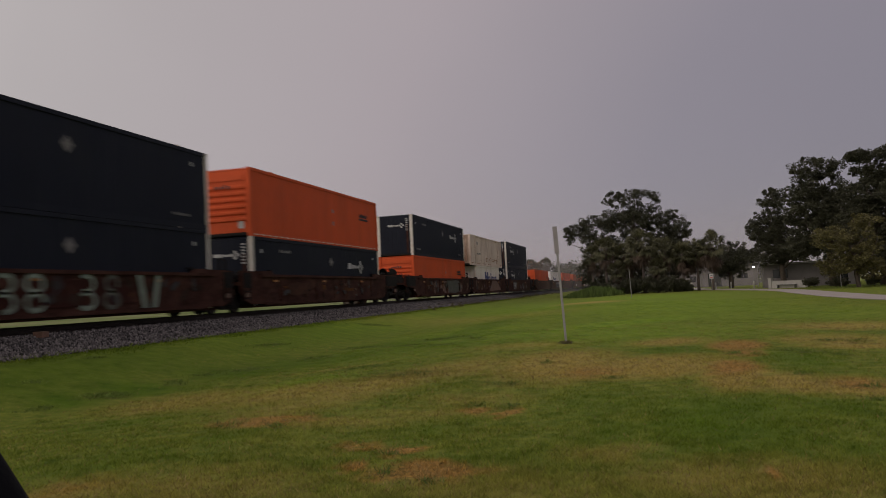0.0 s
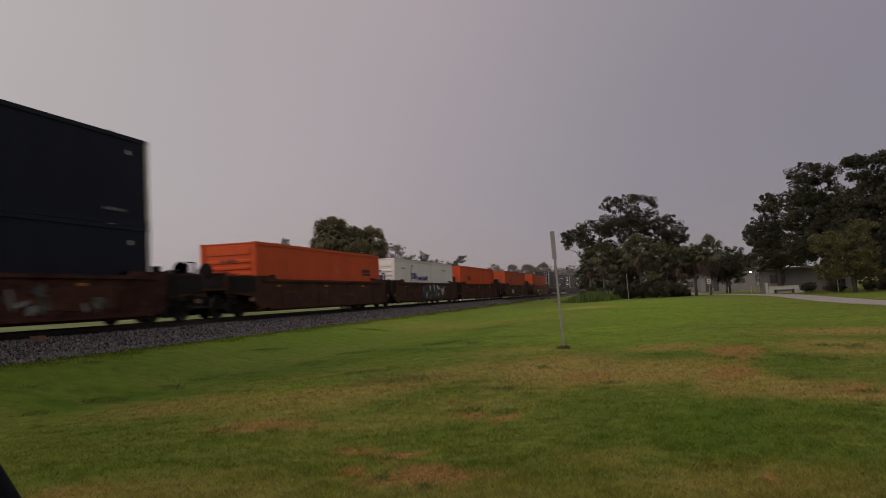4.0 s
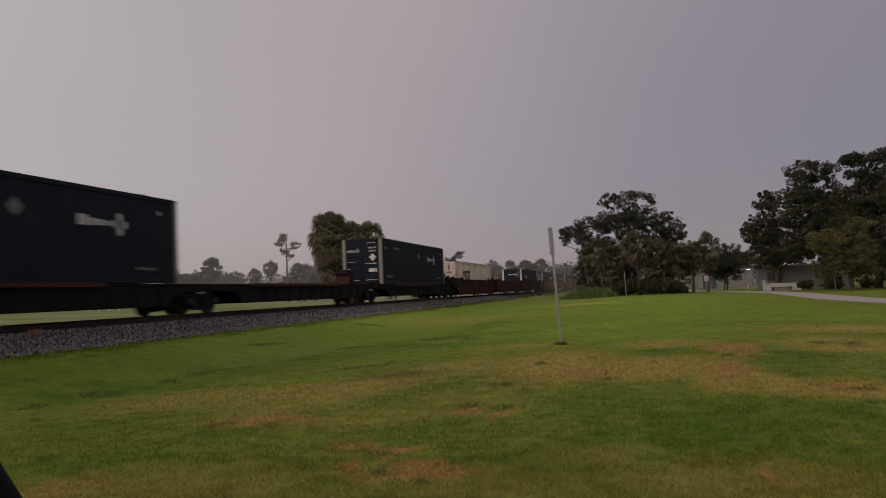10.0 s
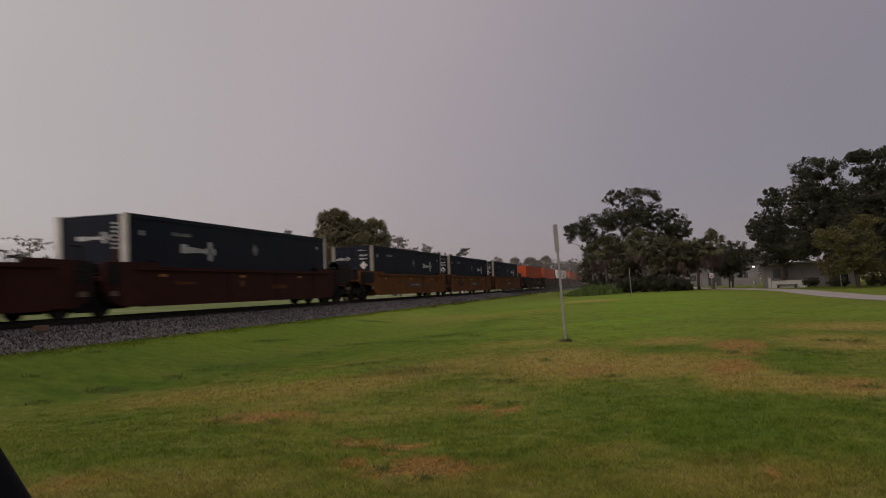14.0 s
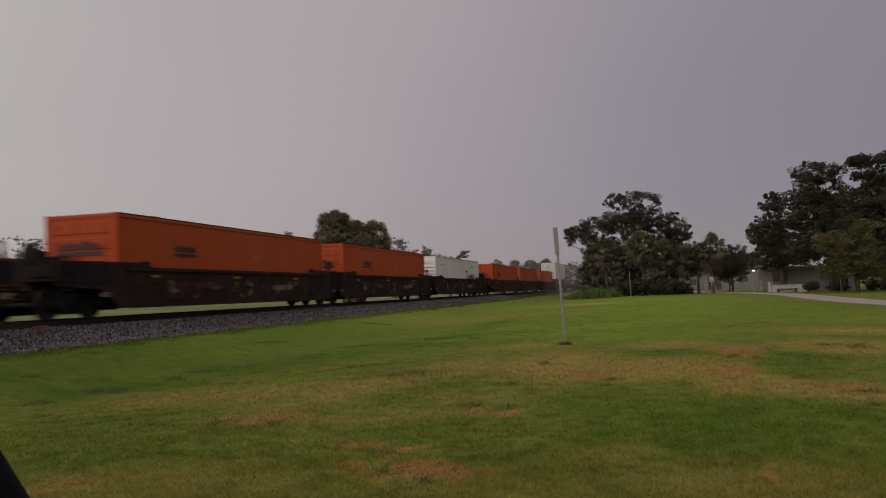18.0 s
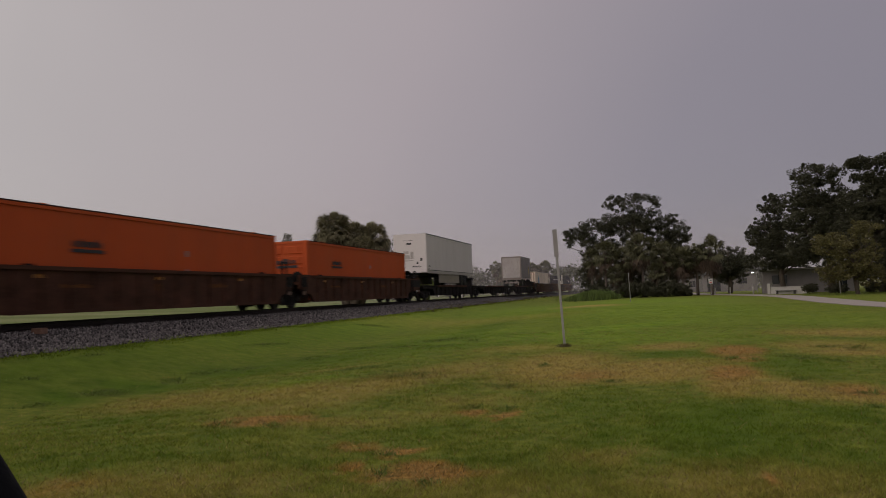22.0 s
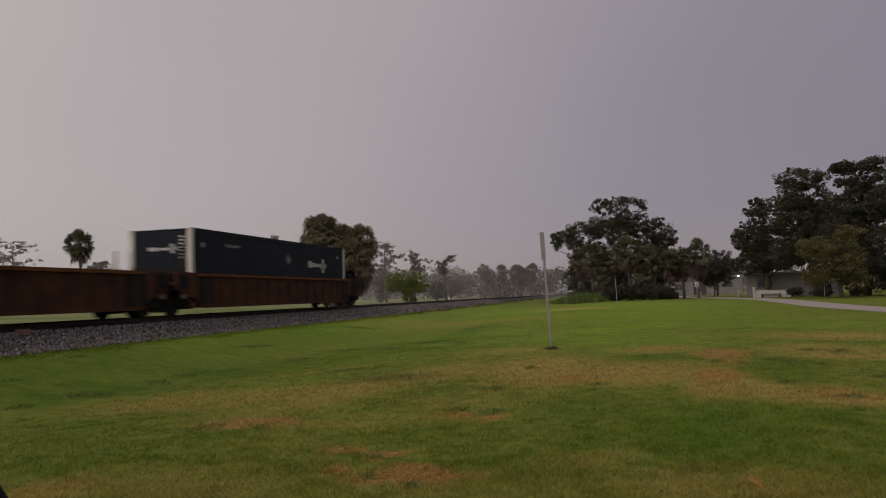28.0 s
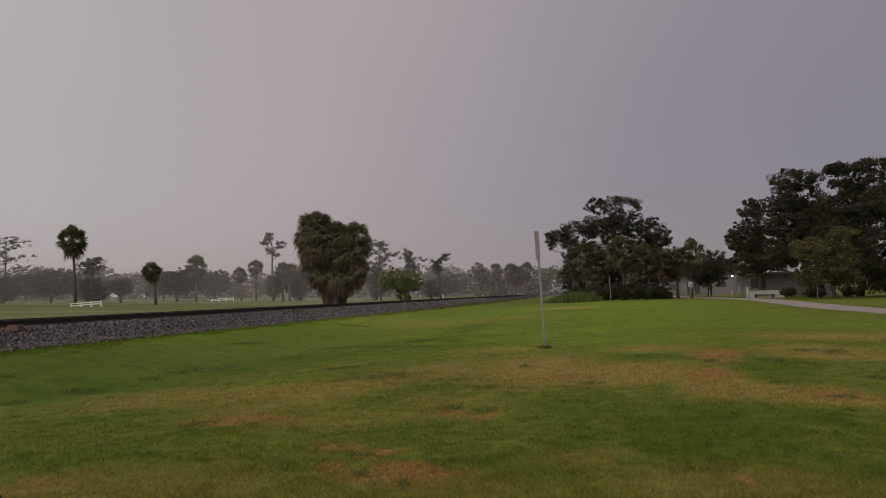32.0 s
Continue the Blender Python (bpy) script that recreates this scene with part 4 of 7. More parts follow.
C_WHITE = container("container", "white freight container with dark blue lettering and a red ring", M_WHITE, "louvre", cap=M_SKIRT)
white_marks(C_WHITE, 3.9)
C_WHITE_FAR = container("container", "white freight container with black lettering towards one end", M_WHITE, "louvre", cap=M_SKIRT)
for xx in (CW / 2 - 0.014, -CW / 2 + 0.006):
    strokes(C_WHITE_FAR, "lettering", M_INK, [(10.4, 1.78, 11.2, 1.92), (10.72, 1.12, 10.9, 1.78)] + word(11.4, 1.12, 2.7, 0.52, 6, 32), x=xx, label="black block marks")
    strokes(C_WHITE_FAR, "code_text", M_FAINT, word(12.6, 2.25, 1.3, 0.13, 8, 33) + word(1.6, 2.2, 1.0, 0.12, 6, 34), x=xx)
mark = arch(Shape(), 0.0, 0.0, 0.0, 0.42, 0.42, 0.16, 30, 330).box(0.0, 0.06, -0.08, 0.006, 0.42, 0.08)
mark.v = [(a, -0.012 - d, z + 1.75) for d, a, z in mark.v]
part("lettering", mark, M_INK, C_WHITE_FAR, "dark ring-shaped mark")
C_WORN = container("container", "weathered white freight container with rust-stained fluted end", M_GREYWHITE, "fluted", post_y=(1.95, 13.9))
for xx in (CW / 2 - 0.014, -CW / 2 + 0.006):
    rnd = random.Random(9)
    for ys, zs, ry, rz in ((0.12, 0.6, 0.10, 0.55), (0.3, 1.6, 0.06, 0.35), (0.7, 0.22, 0.5, 0.07), (1.93, 1.4, 0.04, 1.2), (2.26, 0.9, 0.05, 0.7), (2.3, 2.2, 0.03, 0.4), (3.4, 0.20, 1.0, 0.05), (4.6, 0.5, 0.5, 0.035), (6.2, 0.22, 1.2, 0.05),
                           (8.4, 0.24, 0.5, 0.06), (9.6, 0.21, 0.9, 0.04), (11.3, 0.62, 0.45, 0.10), (12.2, 0.75, 0.3, 0.14), (13.0, 0.40, 0.5, 0.05), (13.88, 1.3, 0.04, 1.1), (14.22, 0.8, 0.05, 0.6), (15.3, 0.22, 0.6, 0.05), (15.95, 1.3, 0.06, 0.9), (5.0, 2.74, 2.0, 0.03), (12.5, 2.72, 1.5, 0.04)):
        ring = [(ys + ry * math.cos(a) * rnd.uniform(0.55, 1.2), zs + rz * math.sin(a) * rnd.uniform(0.55, 1.2)) for a in (2 * math.pi * i / 16 for i in range(16))]
        part("rust_stain", Shape().prism(ring, "x", xx, xx + 0.004), M_STAIN, C_WORN)
    for k in range(26):
        ys, zs, ry, rz = rnd.uniform(7.2, 13.4), rnd.uniform(0.5, 0.95), rnd.uniform(0.05, 0.32), rnd.uniform(0.03, 0.10)
        ring = [(ys + ry * math.cos(a) * rnd.uniform(0.5, 1.2), zs + rz * math.sin(a) * rnd.uniform(0.5, 1.2)) for a in (2 * math.pi * i / 10 for i in range(10))]
        part("rust_stain", Shape().prism(ring, "x", xx, xx + 0.004), M_STAIN, C_WORN)
    strokes(C_WORN, "code_text", M_GRAF2, word(2.8, 1.1, 1.8, 0.14, 8, 41) + word(2.9, 2.0, 0.5, 0.3, 2, 42), x=xx)
for i in range(6):
    xs = -0.92 + i * 0.34
    part("rust_streak", Shape().prism([(xs, 0.25), (xs + 0.06, 0.22), (xs + 0.10, 1.2), (xs + 0.05, 2.1), (xs + 0.02, 1.4)], "y", 0.008, 0.013), M_STAIN, C_WORN)
for ob in C_WORN.children:
    if ob.name.startswith(("end_panel", "flute")):
        ob.data.materials[0] = M_RUSTYEND
C_SHORT = container("container", "cream-white short freight container with large dark blue lettering", M_SHORTWHITE, "fluted", length=12.19, height=2.59)
for xx in (CW / 2 - 0.014, -CW / 2 + 0.006):
    strokes(C_SHORT, "lettering", M_BLUE, [(4.4, 0.9, 4.9, 2.05), (5.05, 0.9, 5.4, 1.7), (5.55, 0.9, 6.05, 2.05), (7.42, 0.95, 7.75, 1.95)], x=xx, label="dark blue block marks")
    for cy in (6.62, 8.42, 9.36, 10.3):
        part("lettering", arch(Shape(), xx, cy, 1.22, 0.42, 0.42, 0.17), M_BLUE, C_SHORT, "dark blue ring-shaped mark")
    strokes(C_SHORT, "corner_trim", M_POST, [(11.9, 0.1, 12.1, 2.5)], x=xx)
C_CREAM = container("container", "cream freight container with black block marks, rust-streaked", M_CREAM, "doors", posts=M_RUSTYEND, cap=M_CAR["rust"])
for xx in (CW / 2 - 0.014, -CW / 2 + 0.006):
    part("lettering", arch(Shape(), xx, 2.70, 1.52, 0.60, 0.58, 0.20), M_INK, C_CREAM, "black ring-shaped mark")
    strokes(C_CREAM, "lettering", M_INK, [(3.2, 1.92, 5.5, 2.10), (3.2, 0.94, 5.5, 1.12)], x=xx, label="black block marks")
    part("lettering", Shape().prism([(3.3, 1.92), (3.75, 1.92), (4.2, 1.12), (3.75, 1.12)], "x", xx, xx + 0.006), M_INK, C_CREAM)
    part("lettering", Shape().prism([(4.45, 1.92), (5.0, 1.92), (5.3, 1.12), (4.75, 1.12)], "x", xx, xx + 0.006), M_INK, C_CREAM)
    strokes(C_CREAM, "underline", M_POST, [(3.0, 0.72, 5.3, 0.84)], x=xx)
    strokes(C_CREAM, "placard", M_RED, [(12.6, 1.45, 12.95, 1.8)], x=xx)
    strokes(C_CREAM, "code_text", M_GRAF2, word(14.0, 1.1, 0.8, 0.5, 4, 44), x=xx)
strokes(C_CREAM, "placard", M_RED, [(-1.08, 1.30, -0.72, 1.72)], y=-0.004)
strokes(C_CREAM, "lettering", M_INK, [(-0.95, 1.86, -0.2, 2.06), (-0.62, 1.55, -0.3, 1.82), (-0.5, 1.2, -0.25, 1.5)] + word(0.25, 1.9, 0.6, 0.16, 4, 47) + word(0.35, 0.9, 0.6, 0.1, 4, 48), y=-0.004)
rnd = random.Random(19)
for k in range(14):
    xs, zs, rx, rz = rnd.choice((-1.0, -0.55, -0.05, 0.02, 0.5, 1.0)) + rnd.uniform(-0.06, 0.06), rnd.uniform(1.2, 2.6), rnd.uniform(0.03, 0.12), rnd.uniform(0.12, 0.5)
    ring = [(xs + rx * math.cos(a) * rnd.uniform(0.5, 1.2), min(zs + rz * math.sin(a) * rnd.uniform(0.5, 1.2), 2.85)) for a in (2 * math.pi * i / 10 for i in range(10))]
    part("rust_stain", Shape().prism(ring, "y", 0.010, 0.018), M_STAIN, C_CREAM)
for k in range(16):
    for xx in (CW / 2 - 0.014, -CW / 2 + 0.010):
        ys, zs, ry, rz = rnd.uniform(0.3, 15.8), rnd.choice((0.9, 1.3, 2.7, 2.7)), rnd.uniform(0.08, 0.4), rnd.uniform(0.03, 0.12)
        ring = [(ys + ry * math.cos(a) * rnd.uniform(0.5, 1.2), zs + rz * math.sin(a) * rnd.uniform(0.5, 1.2)) for a in (2 * math.pi * i / 10 for i in range(10))]
        part("rust_stain", Shape().prism(ring, "x", xx, xx + 0.004), M_STAIN, C_CREAM)
C_BUFF = container("container", "cream freight container with pale blue emblem, ribbed end", M_CREAM, "fluted")
for ob in C_BUFF.children:
    if ob.name.startswith("end_panel"):
        ob.data.materials[0] = M_RUSTYEND
for xx in (CW / 2 - 0.014, -CW / 2 + 0.006):
    part("emblem", Shape().prism([(3.0, 1.3), (3.7, 1.05), (4.4, 1.3), (4.2, 2.0), (3.6, 2.35), (3.1, 1.95)], "x", xx, xx + 0.006), M_SKYBLUE, C_BUFF, "pale blue emblem")
    strokes(C_BUFF, "code_text", M_GRAF2, word(3.2, 0.72, 1.3, 0.2, 5, 45) + word(9.0, 2.0, 2.2, 0.1, 10, 46), x=xx)


# ---------------------------------------------------------------- the train: cars
def wheelset_data():
    """Two flanged wheels pressed on their axle."""
    s = Shape().lathe([(-0.95, 0.075), (0.95, 0.075)], sides=10)
    tread = [(-0.07, 0.10), (-0.065, 0.36), (-0.07, 0.42), (-0.07, 0.46), (0.045, 0.455), (0.05, 0.485), (0.075, 0.485), (0.08, 0.44), (0.03, 0.36), (0.03, 0.11), (0.06, 0.10)]
    s.lathe(tread, (-0.79, 0, 0))
    s.lathe([(-a, r) for a, r in reversed(tread)], (0.79, 0, 0))
    return s.data("wheelset", M_WHEEL)


WHEELSET = wheelset_data()
SIDE_FRAME = Shape().prism([(-1.25, 0.36), (-1.25, 0.60), (-0.9, 0.70), (-0.35, 0.74), (0.35, 0.74), (0.9, 0.70), (1.25, 0.60), (1.25, 0.34), (0.95, 0.34),
                            (0.55, 0.15), (-0.55, 0.15), (-0.95, 0.34)], "x", -0.07, 0.07).data("side_frame", M_IRON)
SPRING = Shape().lathe([(0.24 + 0.045 * i, 0.075 - 0.018 * (i % 2)) for i in range(9)], axis="z", sides=8).data("spring", M_IRON)
BRAKE = Shape().box(-0.05, -0.42, 0.30, 0.05, -0.34, 0.62).box(-0.05, 0.34, 0.30, 0.05, 0.42, 0.62).box(-0.03, -0.36, 0.42, 0.03, 0.36, 0.48).data("brake_shoe", M_IRON)
BEARING = Shape().lathe([(-0.09, 0.10), (0.07, 0.13), (0.10, 0.06)], sides=10).data("bearing_cap", M_WHEEL)


def truck(parent, y):
    """A two-axle bogie under a car, centred at y."""
    t = part("truck", Shape().box(-0.95, y - 0.18, 0.45, 0.95, y + 0.18, 0.78).box(-0.3, y - 0.3, 0.7, 0.3, y + 0.3, 0.95), M_IRON, parent)
    for side in (-1, 1):
        f = part("side_frame", SIDE_FRAME, M_IRON, t)
        f.location = (side * 1.02, y, 0)
        for dy in (-0.89, 0.89):
            b = part("bearing_cap", BEARING, M_WHEEL, t)
            b.matrix_basis = pose(side * 1.10, y + dy, 0.46, 0, 0, 0 if side > 0 else 180)
        for dy in (-0.16, 0.0, 0.16):
            k = part("spring", SPRING, M_IRON, t)
            k.location = (side * 1.11, y + dy, 0.0)
        k = part("brake_shoe", BRAKE, M_IRON, t)
        k.location = (side * 0.79, y, 0.0)
    for dy in (-0.89, 0.89):
        w = part("wheelset", WHEELSET, M_WHEEL, t)
        w.location = (0, y + dy, 0.46)
    return t


def coupler(parent, y, way):
    s = Shape().box(-0.11, min(y, y + way * 0.8), 0.78, 0.11, max(y, y + way * 0.8), 1.0, 0.03).box(-0.17, y + way * 0.7 - 0.12, 0.74, 0.17, y + way * 0.7 + 0.14, 1.04, 0.05)
    part("coupler", s, M_IRON, parent)


def ladder(parent, x, y, paint):
    s = Shape()
    for z in (0.55, 0.85, 1.15, 1.45):
        s.tube([(x, y, z), (x, y + 0.42, z)], [0.016, 0.016], 6)
    for yy in (y, y + 0.42):
        s.tube([(x, yy, 0.5), (x, yy, 1.75)], [0.02, 0.02], 6)
    part("ladder", s, paint, parent)


def well_car(kind, tone, label, style="belly", marks=0, bed=0.24):
    """A well car unit, its origin on the rail head under its middle. kind: which trucks it carries, 'first', 'middle', 'last' or 'single'; bed: height of the well's floor."""
    paint = M_CAR[tone]
    c = thing("well_car", label, "railway car", "cars of the train")
    near_end = -10.9 if kind in ("first", "single") else -9.35
    far_end = 10.9 if kind in ("last", "single") else 9.35
    top, high = 1.48, (1.68 if style == "belly" else 1.54)
    for side in (-1, 1):
        xo, xi = side * 1.50, side * 1.36
        if style == "belly":
            low = [(near_end + 0.05, 0.95), (-9.0, 0.82), (-8.2, 0.29)] if near_end < -10 else [(near_end, 0.75), (near_end + 0.15, 0.50), (-8.6, 0.30)]
            low += [(8.2, 0.29), (9.0, 0.82), (far_end - 0.05, 0.95)] if far_end > 10 else [(8.6, 0.30), (far_end - 0.15, 0.50), (far_end, 0.75)]
            outline = low + [(far_end, 1.15), (far_end, high - 0.04), (6.75, high), (6.45, top), (-6.45, top), (-6.75, high), (near_end, high - 0.04), (near_end, 1.15)]
        else:
            outline = [(near_end + 0.3, 0.75), (-8.2, 0.62), (-7.8, 0.27), (7.8, 0.27), (8.2, 0.62), (far_end - 0.3, 0.75), (far_end, 0.9), (far_end, high), (8.0, high), (7.9, top),
                       (-7.9, top), (-8.0, high), (near_end, high), (near_end, 0.9)]
        w = part("side_wall", Shape().prism(outline, "x", min(xo, xi), max(xo, xi)), paint, c)
        part("top_chord", Shape().box(min(side * 1.58, xi), -7.9, top - 0.06, max(side * 1.58, xi), 7.9, top + 0.05), M_CAR["ochre"] if tone == "umber" else paint, w)
        part("bottom_chord", Shape().box(min(side * 1.56, xi), -7.5, 0.25, max(side * 1.56, xi), 7.5, 0.36), paint, w)
        if style != "belly":
            for i in range(15):
                y = -7.4 + i * 1.057
                part("stiffener", Shape().box(min(side * 1.50, side * 1.55), y - 0.04, 0.36, max(side * 1.50, side * 1.55), y + 0.04, top - 0.06), paint, w)
        else:
            for y in (-6.0, -2.0, 2.0, 6.0):
                part("stiffener", Shape().box(min(side * 1.50, side * 1.525), y - 0.05, 0.36, max(side * 1.50, side * 1.525), y + 0.05, top - 0.06), paint, w)
        for i in range(3 if tone != "umber" else 0):
            y = -6.6 + i * 5.4
            part("reflector", Shape().box(min(side * 1.50, side * 1.527), y, 1.21, max(side * 1.50, side * 1.527), y + 0.36, 1.30), M_AMBER, w, "amber reflector strip")
        xm = side * 1.502
        if tone == "umber":
            for a, b in ((-8.0, -6.9), (6.9, 8.0)):
                part("end_panel", Shape().box(min(side * 1.50, side * 1.53), a, 0.40, max(side * 1.50, side * 1.53), b, 1.42), M_IRON, w, "black end panel")
        if tone == "ochre":
            part("name_plate_frame", mark_bars([(-1.3, 0.98, 1.5, 1.02), (-1.3, 0.70, 1.5, 0.74), (-1.3, 0.74, -1.26, 0.98), (1.46, 0.74, 1.5, 0.98)], side), M_INK, w, "black outlined frame")
            tagged(part("name_plate_text", mark_bars(word(-1.1, 0.79, 2.3, 0.14, 9, 54), side), M_GRAF2, w), kind="stuff")
        if tone == "umber":
            continue
        bars = word(1.6, 0.75, 1.5, 0.20, 6, 51) if style == "belly" else word(2.2, 0.95, 1.2, 0.16, 6, 52)
        tagged(part("stencil", mark_bars(bars + word(-5.6, 0.95, 1.2, 0.1, 7, 53) + [(-1.2, 0.85, -0.9, 1.08)], side), M_CAR["ochre"] if tone != "ochre" else M_INK, w), kind="stuff")
    part("floor", Shape().box(-1.36, -8.2, bed - 0.07, 1.36, 8.2, bed), paint, c)
    for way, end in ((-1, near_end), (1, far_end)):
        a, b = sorted((way * 8.12, end))
        deck = part("end_platform", Shape().box(-1.42, a, 1.08, 1.42, b, 1.22).box(-0.45, a, 0.85, 0.45, b, 1.10), paint, c)
        part("bulkhead", Shape().box(-1.36, min(way * 8.12, way * 8.30), 0.23, 1.36, max(way * 8.12, way * 8.30), 1.35), paint, deck)
        for x in (1.25, -1.3) if way > 0 and tone != "umber" else ():
            rail = Shape()
            for y in (end - way * 0.15, end - way * 0.60):
                rail.box(x - 0.03, y - 0.045, 1.2, x + 0.03, y + 0.045, 2.08)
            rail.tube([(x, end - way * 0.15, 2.08), (x, end - way * 0.60, 2.08)], [0.03, 0.03], 6)
            part("handrail", rail, M_IRON, deck)
        for side in (-1, 1):
            a, b = sorted((end - way * 0.06, end - way * (2.3 if abs(end) > 10 else 0.72)))
            u0, u1 = sorted((side * 1.502, side * 1.52))
            part("end_plate", Shape().box(u0, a, 0.98, u1, b, high - 0.10), M_IRON, deck, "sooty black steel plate")
            rungs = Shape()
            for z in (0.55, 0.82, 1.09, 1.36):
                rungs.tube([(side * 1.50, a + 0.06, z), (side * 1.60, a + 0.08, z), (side * 1.60, a + 0.46, z), (side * 1.50, a + 0.48, z)], [0.014] * 4, 5)
            rungs.box(min(side * 1.50, side * 1.54), a + 0.03, 0.45, max(side * 1.50, side * 1.54), a + 0.08, high - 0.1)
            rungs.box(min(side * 1.50, side * 1.54), a + 0.46, 0.45, max(side * 1.50, side * 1.54), a + 0.51, high - 0.1)
            part("side_ladder", rungs, M_IRON, deck, "black side ladder")
            part("corner_casting", Shape().box(side * 1.30 - 0.12, way * 6.62 - 0.14, high - 0.02, side * 1.30 + 0.12, way * 6.62 + 0.14, high + 0.05, 0.03), M_IRON if tone != "umber" else M_CAR["rust"], deck)
            part("wear_patch", Shape().prism([(b - 0.5, 0.62), (b - 0.15, 0.60), (b - 0.12, 0.74), (b - 0.3, 0.78), (b - 0.52, 0.73)], "x", u0, u1), M_TAN, deck, "worn tan patch")
        hose = Shape().tube([(0.55, end - way * 0.05, 1.0), (0.62, end + way * 0.16, 0.72), (0.60, end + way * 0.34, 0.58), (0.50, end + way * 0.5, 0.62)], [0.03, 0.03, 0.03, 0.035], 6)
        part("air_hose", hose, M_RUBBER, deck)
        part("pipe", Shape().tube([(1.30, way * 8.35, 1.32), (1.30, end - way * 0.3, 1.34), (0.8, end - way * 0.12, 1.28)], [0.025, 0.025, 0.025], 6), M_IRON, deck)
        part("hand_brake_wheel", Shape().lathe([(-0.03, 0.26), (0.0, 0.29), (0.03, 0.26)], (0.9, way * 8.40, 1.45), "y", 16), M_IRON, deck)
        part("brake_box", Shape().box(0.15, end - way * 0.55 - 0.2, 1.22, 0.75, end - way * 0.55 + 0.2, 1.62, 0.05), M_IRON if tone != "umber" else M_CAR["ochre"], deck)
        part("cylinder", Shape().lathe([(-0.35, 0.16), (0.35, 0.16)], (0.45, end - way * 0.9, 1.42), "x", 12), M_IRON, deck)
        if abs(end) > 10:
            coupler(deck, end, way)
            a, b = sorted((end - way * 0.5, end - way * 1.3))
            stand = Shape().box(-0.75, a, 1.2, 0.55, b, 1.78, 0.08).box(-0.2, a + 0.2, 1.78, 0.3, b - 0.2, 1.98, 0.05)
            for xx in (0.72, 0.92, 1.1):
                stand.tube([(xx, a, 1.2), (xx, a + 0.1, 1.75), (xx - 0.3, b, 1.85), (xx - 0.3, b, 1.2)], [0.03, 0.03, 0.03, 0.03], 6)
            p, q = sorted((end + way * 0.05, end - way * 0.45))
            stand.box(0.55, p, 1.2, 1.35, q, 1.52, 0.06).box(0.75, p + 0.1, 1.5, 1.15, q - 0.1, 1.72, 0.05)
            for k in range(5):
                yy = end - way * (0.1 + 0.32 * k)
                stand.tube([(1.40, yy, 1.2), (1.40, yy, 1.62 + 0.12 * (k % 2)), (1.0, yy, 1.66)], [0.03, 0.03, 0.03], 5)
            stand.tube([(1.40, end - way * 0.1, 1.60), (1.40, end - way * 1.4, 1.62)], [0.03, 0.03], 5)
            part("brake_wheel", Shape().lathe([(-0.03, 0.27), (0.0, 0.30), (0.03, 0.27), (0.03, 0.22), (-0.03, 0.22), (-0.03, 0.27)], (0.6, end - way * 0.02, 1.86), "y", 18).box(0.56, end - 0.04, 1.2, 0.64, end + 0.04, 1.86), M_IRON, deck, "black hand-brake wheel on a stem")
            part("brake_stand", stand, M_IRON, deck, "sooty brake gear with bent pipes")
            ladder(deck, 1.46, end - way * 0.35 - 0.2, paint)
        for x in (-1.25, 1.1):
            part("container_cone", Shape().box(x, way * 8.0 - 0.1, top - 0.02, x + 0.16, way * 8.0 + 0.1, top + 0.10, 0.03), M_IRON, deck)
    if (tone, kind) in (("umber", "middle"), ("red", "first")):
        for y in (6.5, 7.3):
            part("guide_post", Shape().box(1.38, y - 0.05, 1.5, 1.46, y + 0.05, 2.12), M_POST, c, "pale upright guide post")
    if kind in ("first", "middle"):
        part("articulation", Shape().box(-1.15, 9.15, 0.55, 1.15, 10.0, 1.20).box(-0.5, 8.9, 1.2, 0.6, 9.9, 1.42), M_IRON, c, "dark articulated joint between two units")
    if kind in ("last", "single") and tone == "umber":
        part("end_ladder", Shape().box(1.20, 10.55, 0.6, 1.26, 10.62, 2.05).box(1.20, 10.95, 0.6, 1.26, 11.02, 2.05).box(1.21, 10.6, 1.95, 1.25, 11.0, 2.0).box(1.21, 10.6, 1.6, 1.25, 11.0, 1.64)
             .box(1.21, 10.6, 1.3, 1.25, 11.0, 1.34), M_CAR["rust"], c, "rusty end ladder")
        part("end_ladder", Shape().box(-0.9, 10.8, 1.1, -0.84, 10.86, 2.1).box(-0.3, 10.8, 1.1, -0.24, 10.86, 2.1).box(-0.86, 10.81, 2.0, -0.28, 10.85, 2.05), M_CAR["rust"], c, "rusty end ladder")
    if kind in ("first", "single"):
        truck(c, -9.6)
    if kind in ("first", "middle"):
        truck(c, 9.72)
    if kind in ("last", "single"):
        truck(c, 9.6)
    if kind == "single":
        for side in (-1, 1):
            tagged(part("stencil", mark_bars([(-4.6, 0.86, -3.2, 0.95)] + [(-4.5 + i * 0.42, 0.55, -4.3 + i * 0.42, 0.86) for i in range(4)], side), M_POST, c, "pale stencilled letters"), kind="stuff")
    if marks:
        graffiti(c, marks)
    return c


def mark_bars(bars, side):
    s = Shape()
    for a0, b0, a1, b1 in bars:
        s.box(min(side * 1.50, side * 1.508), a0, b0, max(side * 1.50, side * 1.508), a1, b1)
    return s


def patch(rnd, s, y, z, ry, rz, x, n=22):
    ring = [(y + ry * math.copysign(abs(math.cos(a)) ** 0.5, math.cos(a)) * rnd.uniform(0.86, 1.06), z + rz * math.copysign(abs(math.sin(a)) ** 0.5, math.sin(a)) * rnd.uniform(0.84, 1.05))
            for a in (2 * math.pi * i / n for i in range(n))]
    return s.prism(ring, "x", x - 0.02, x)


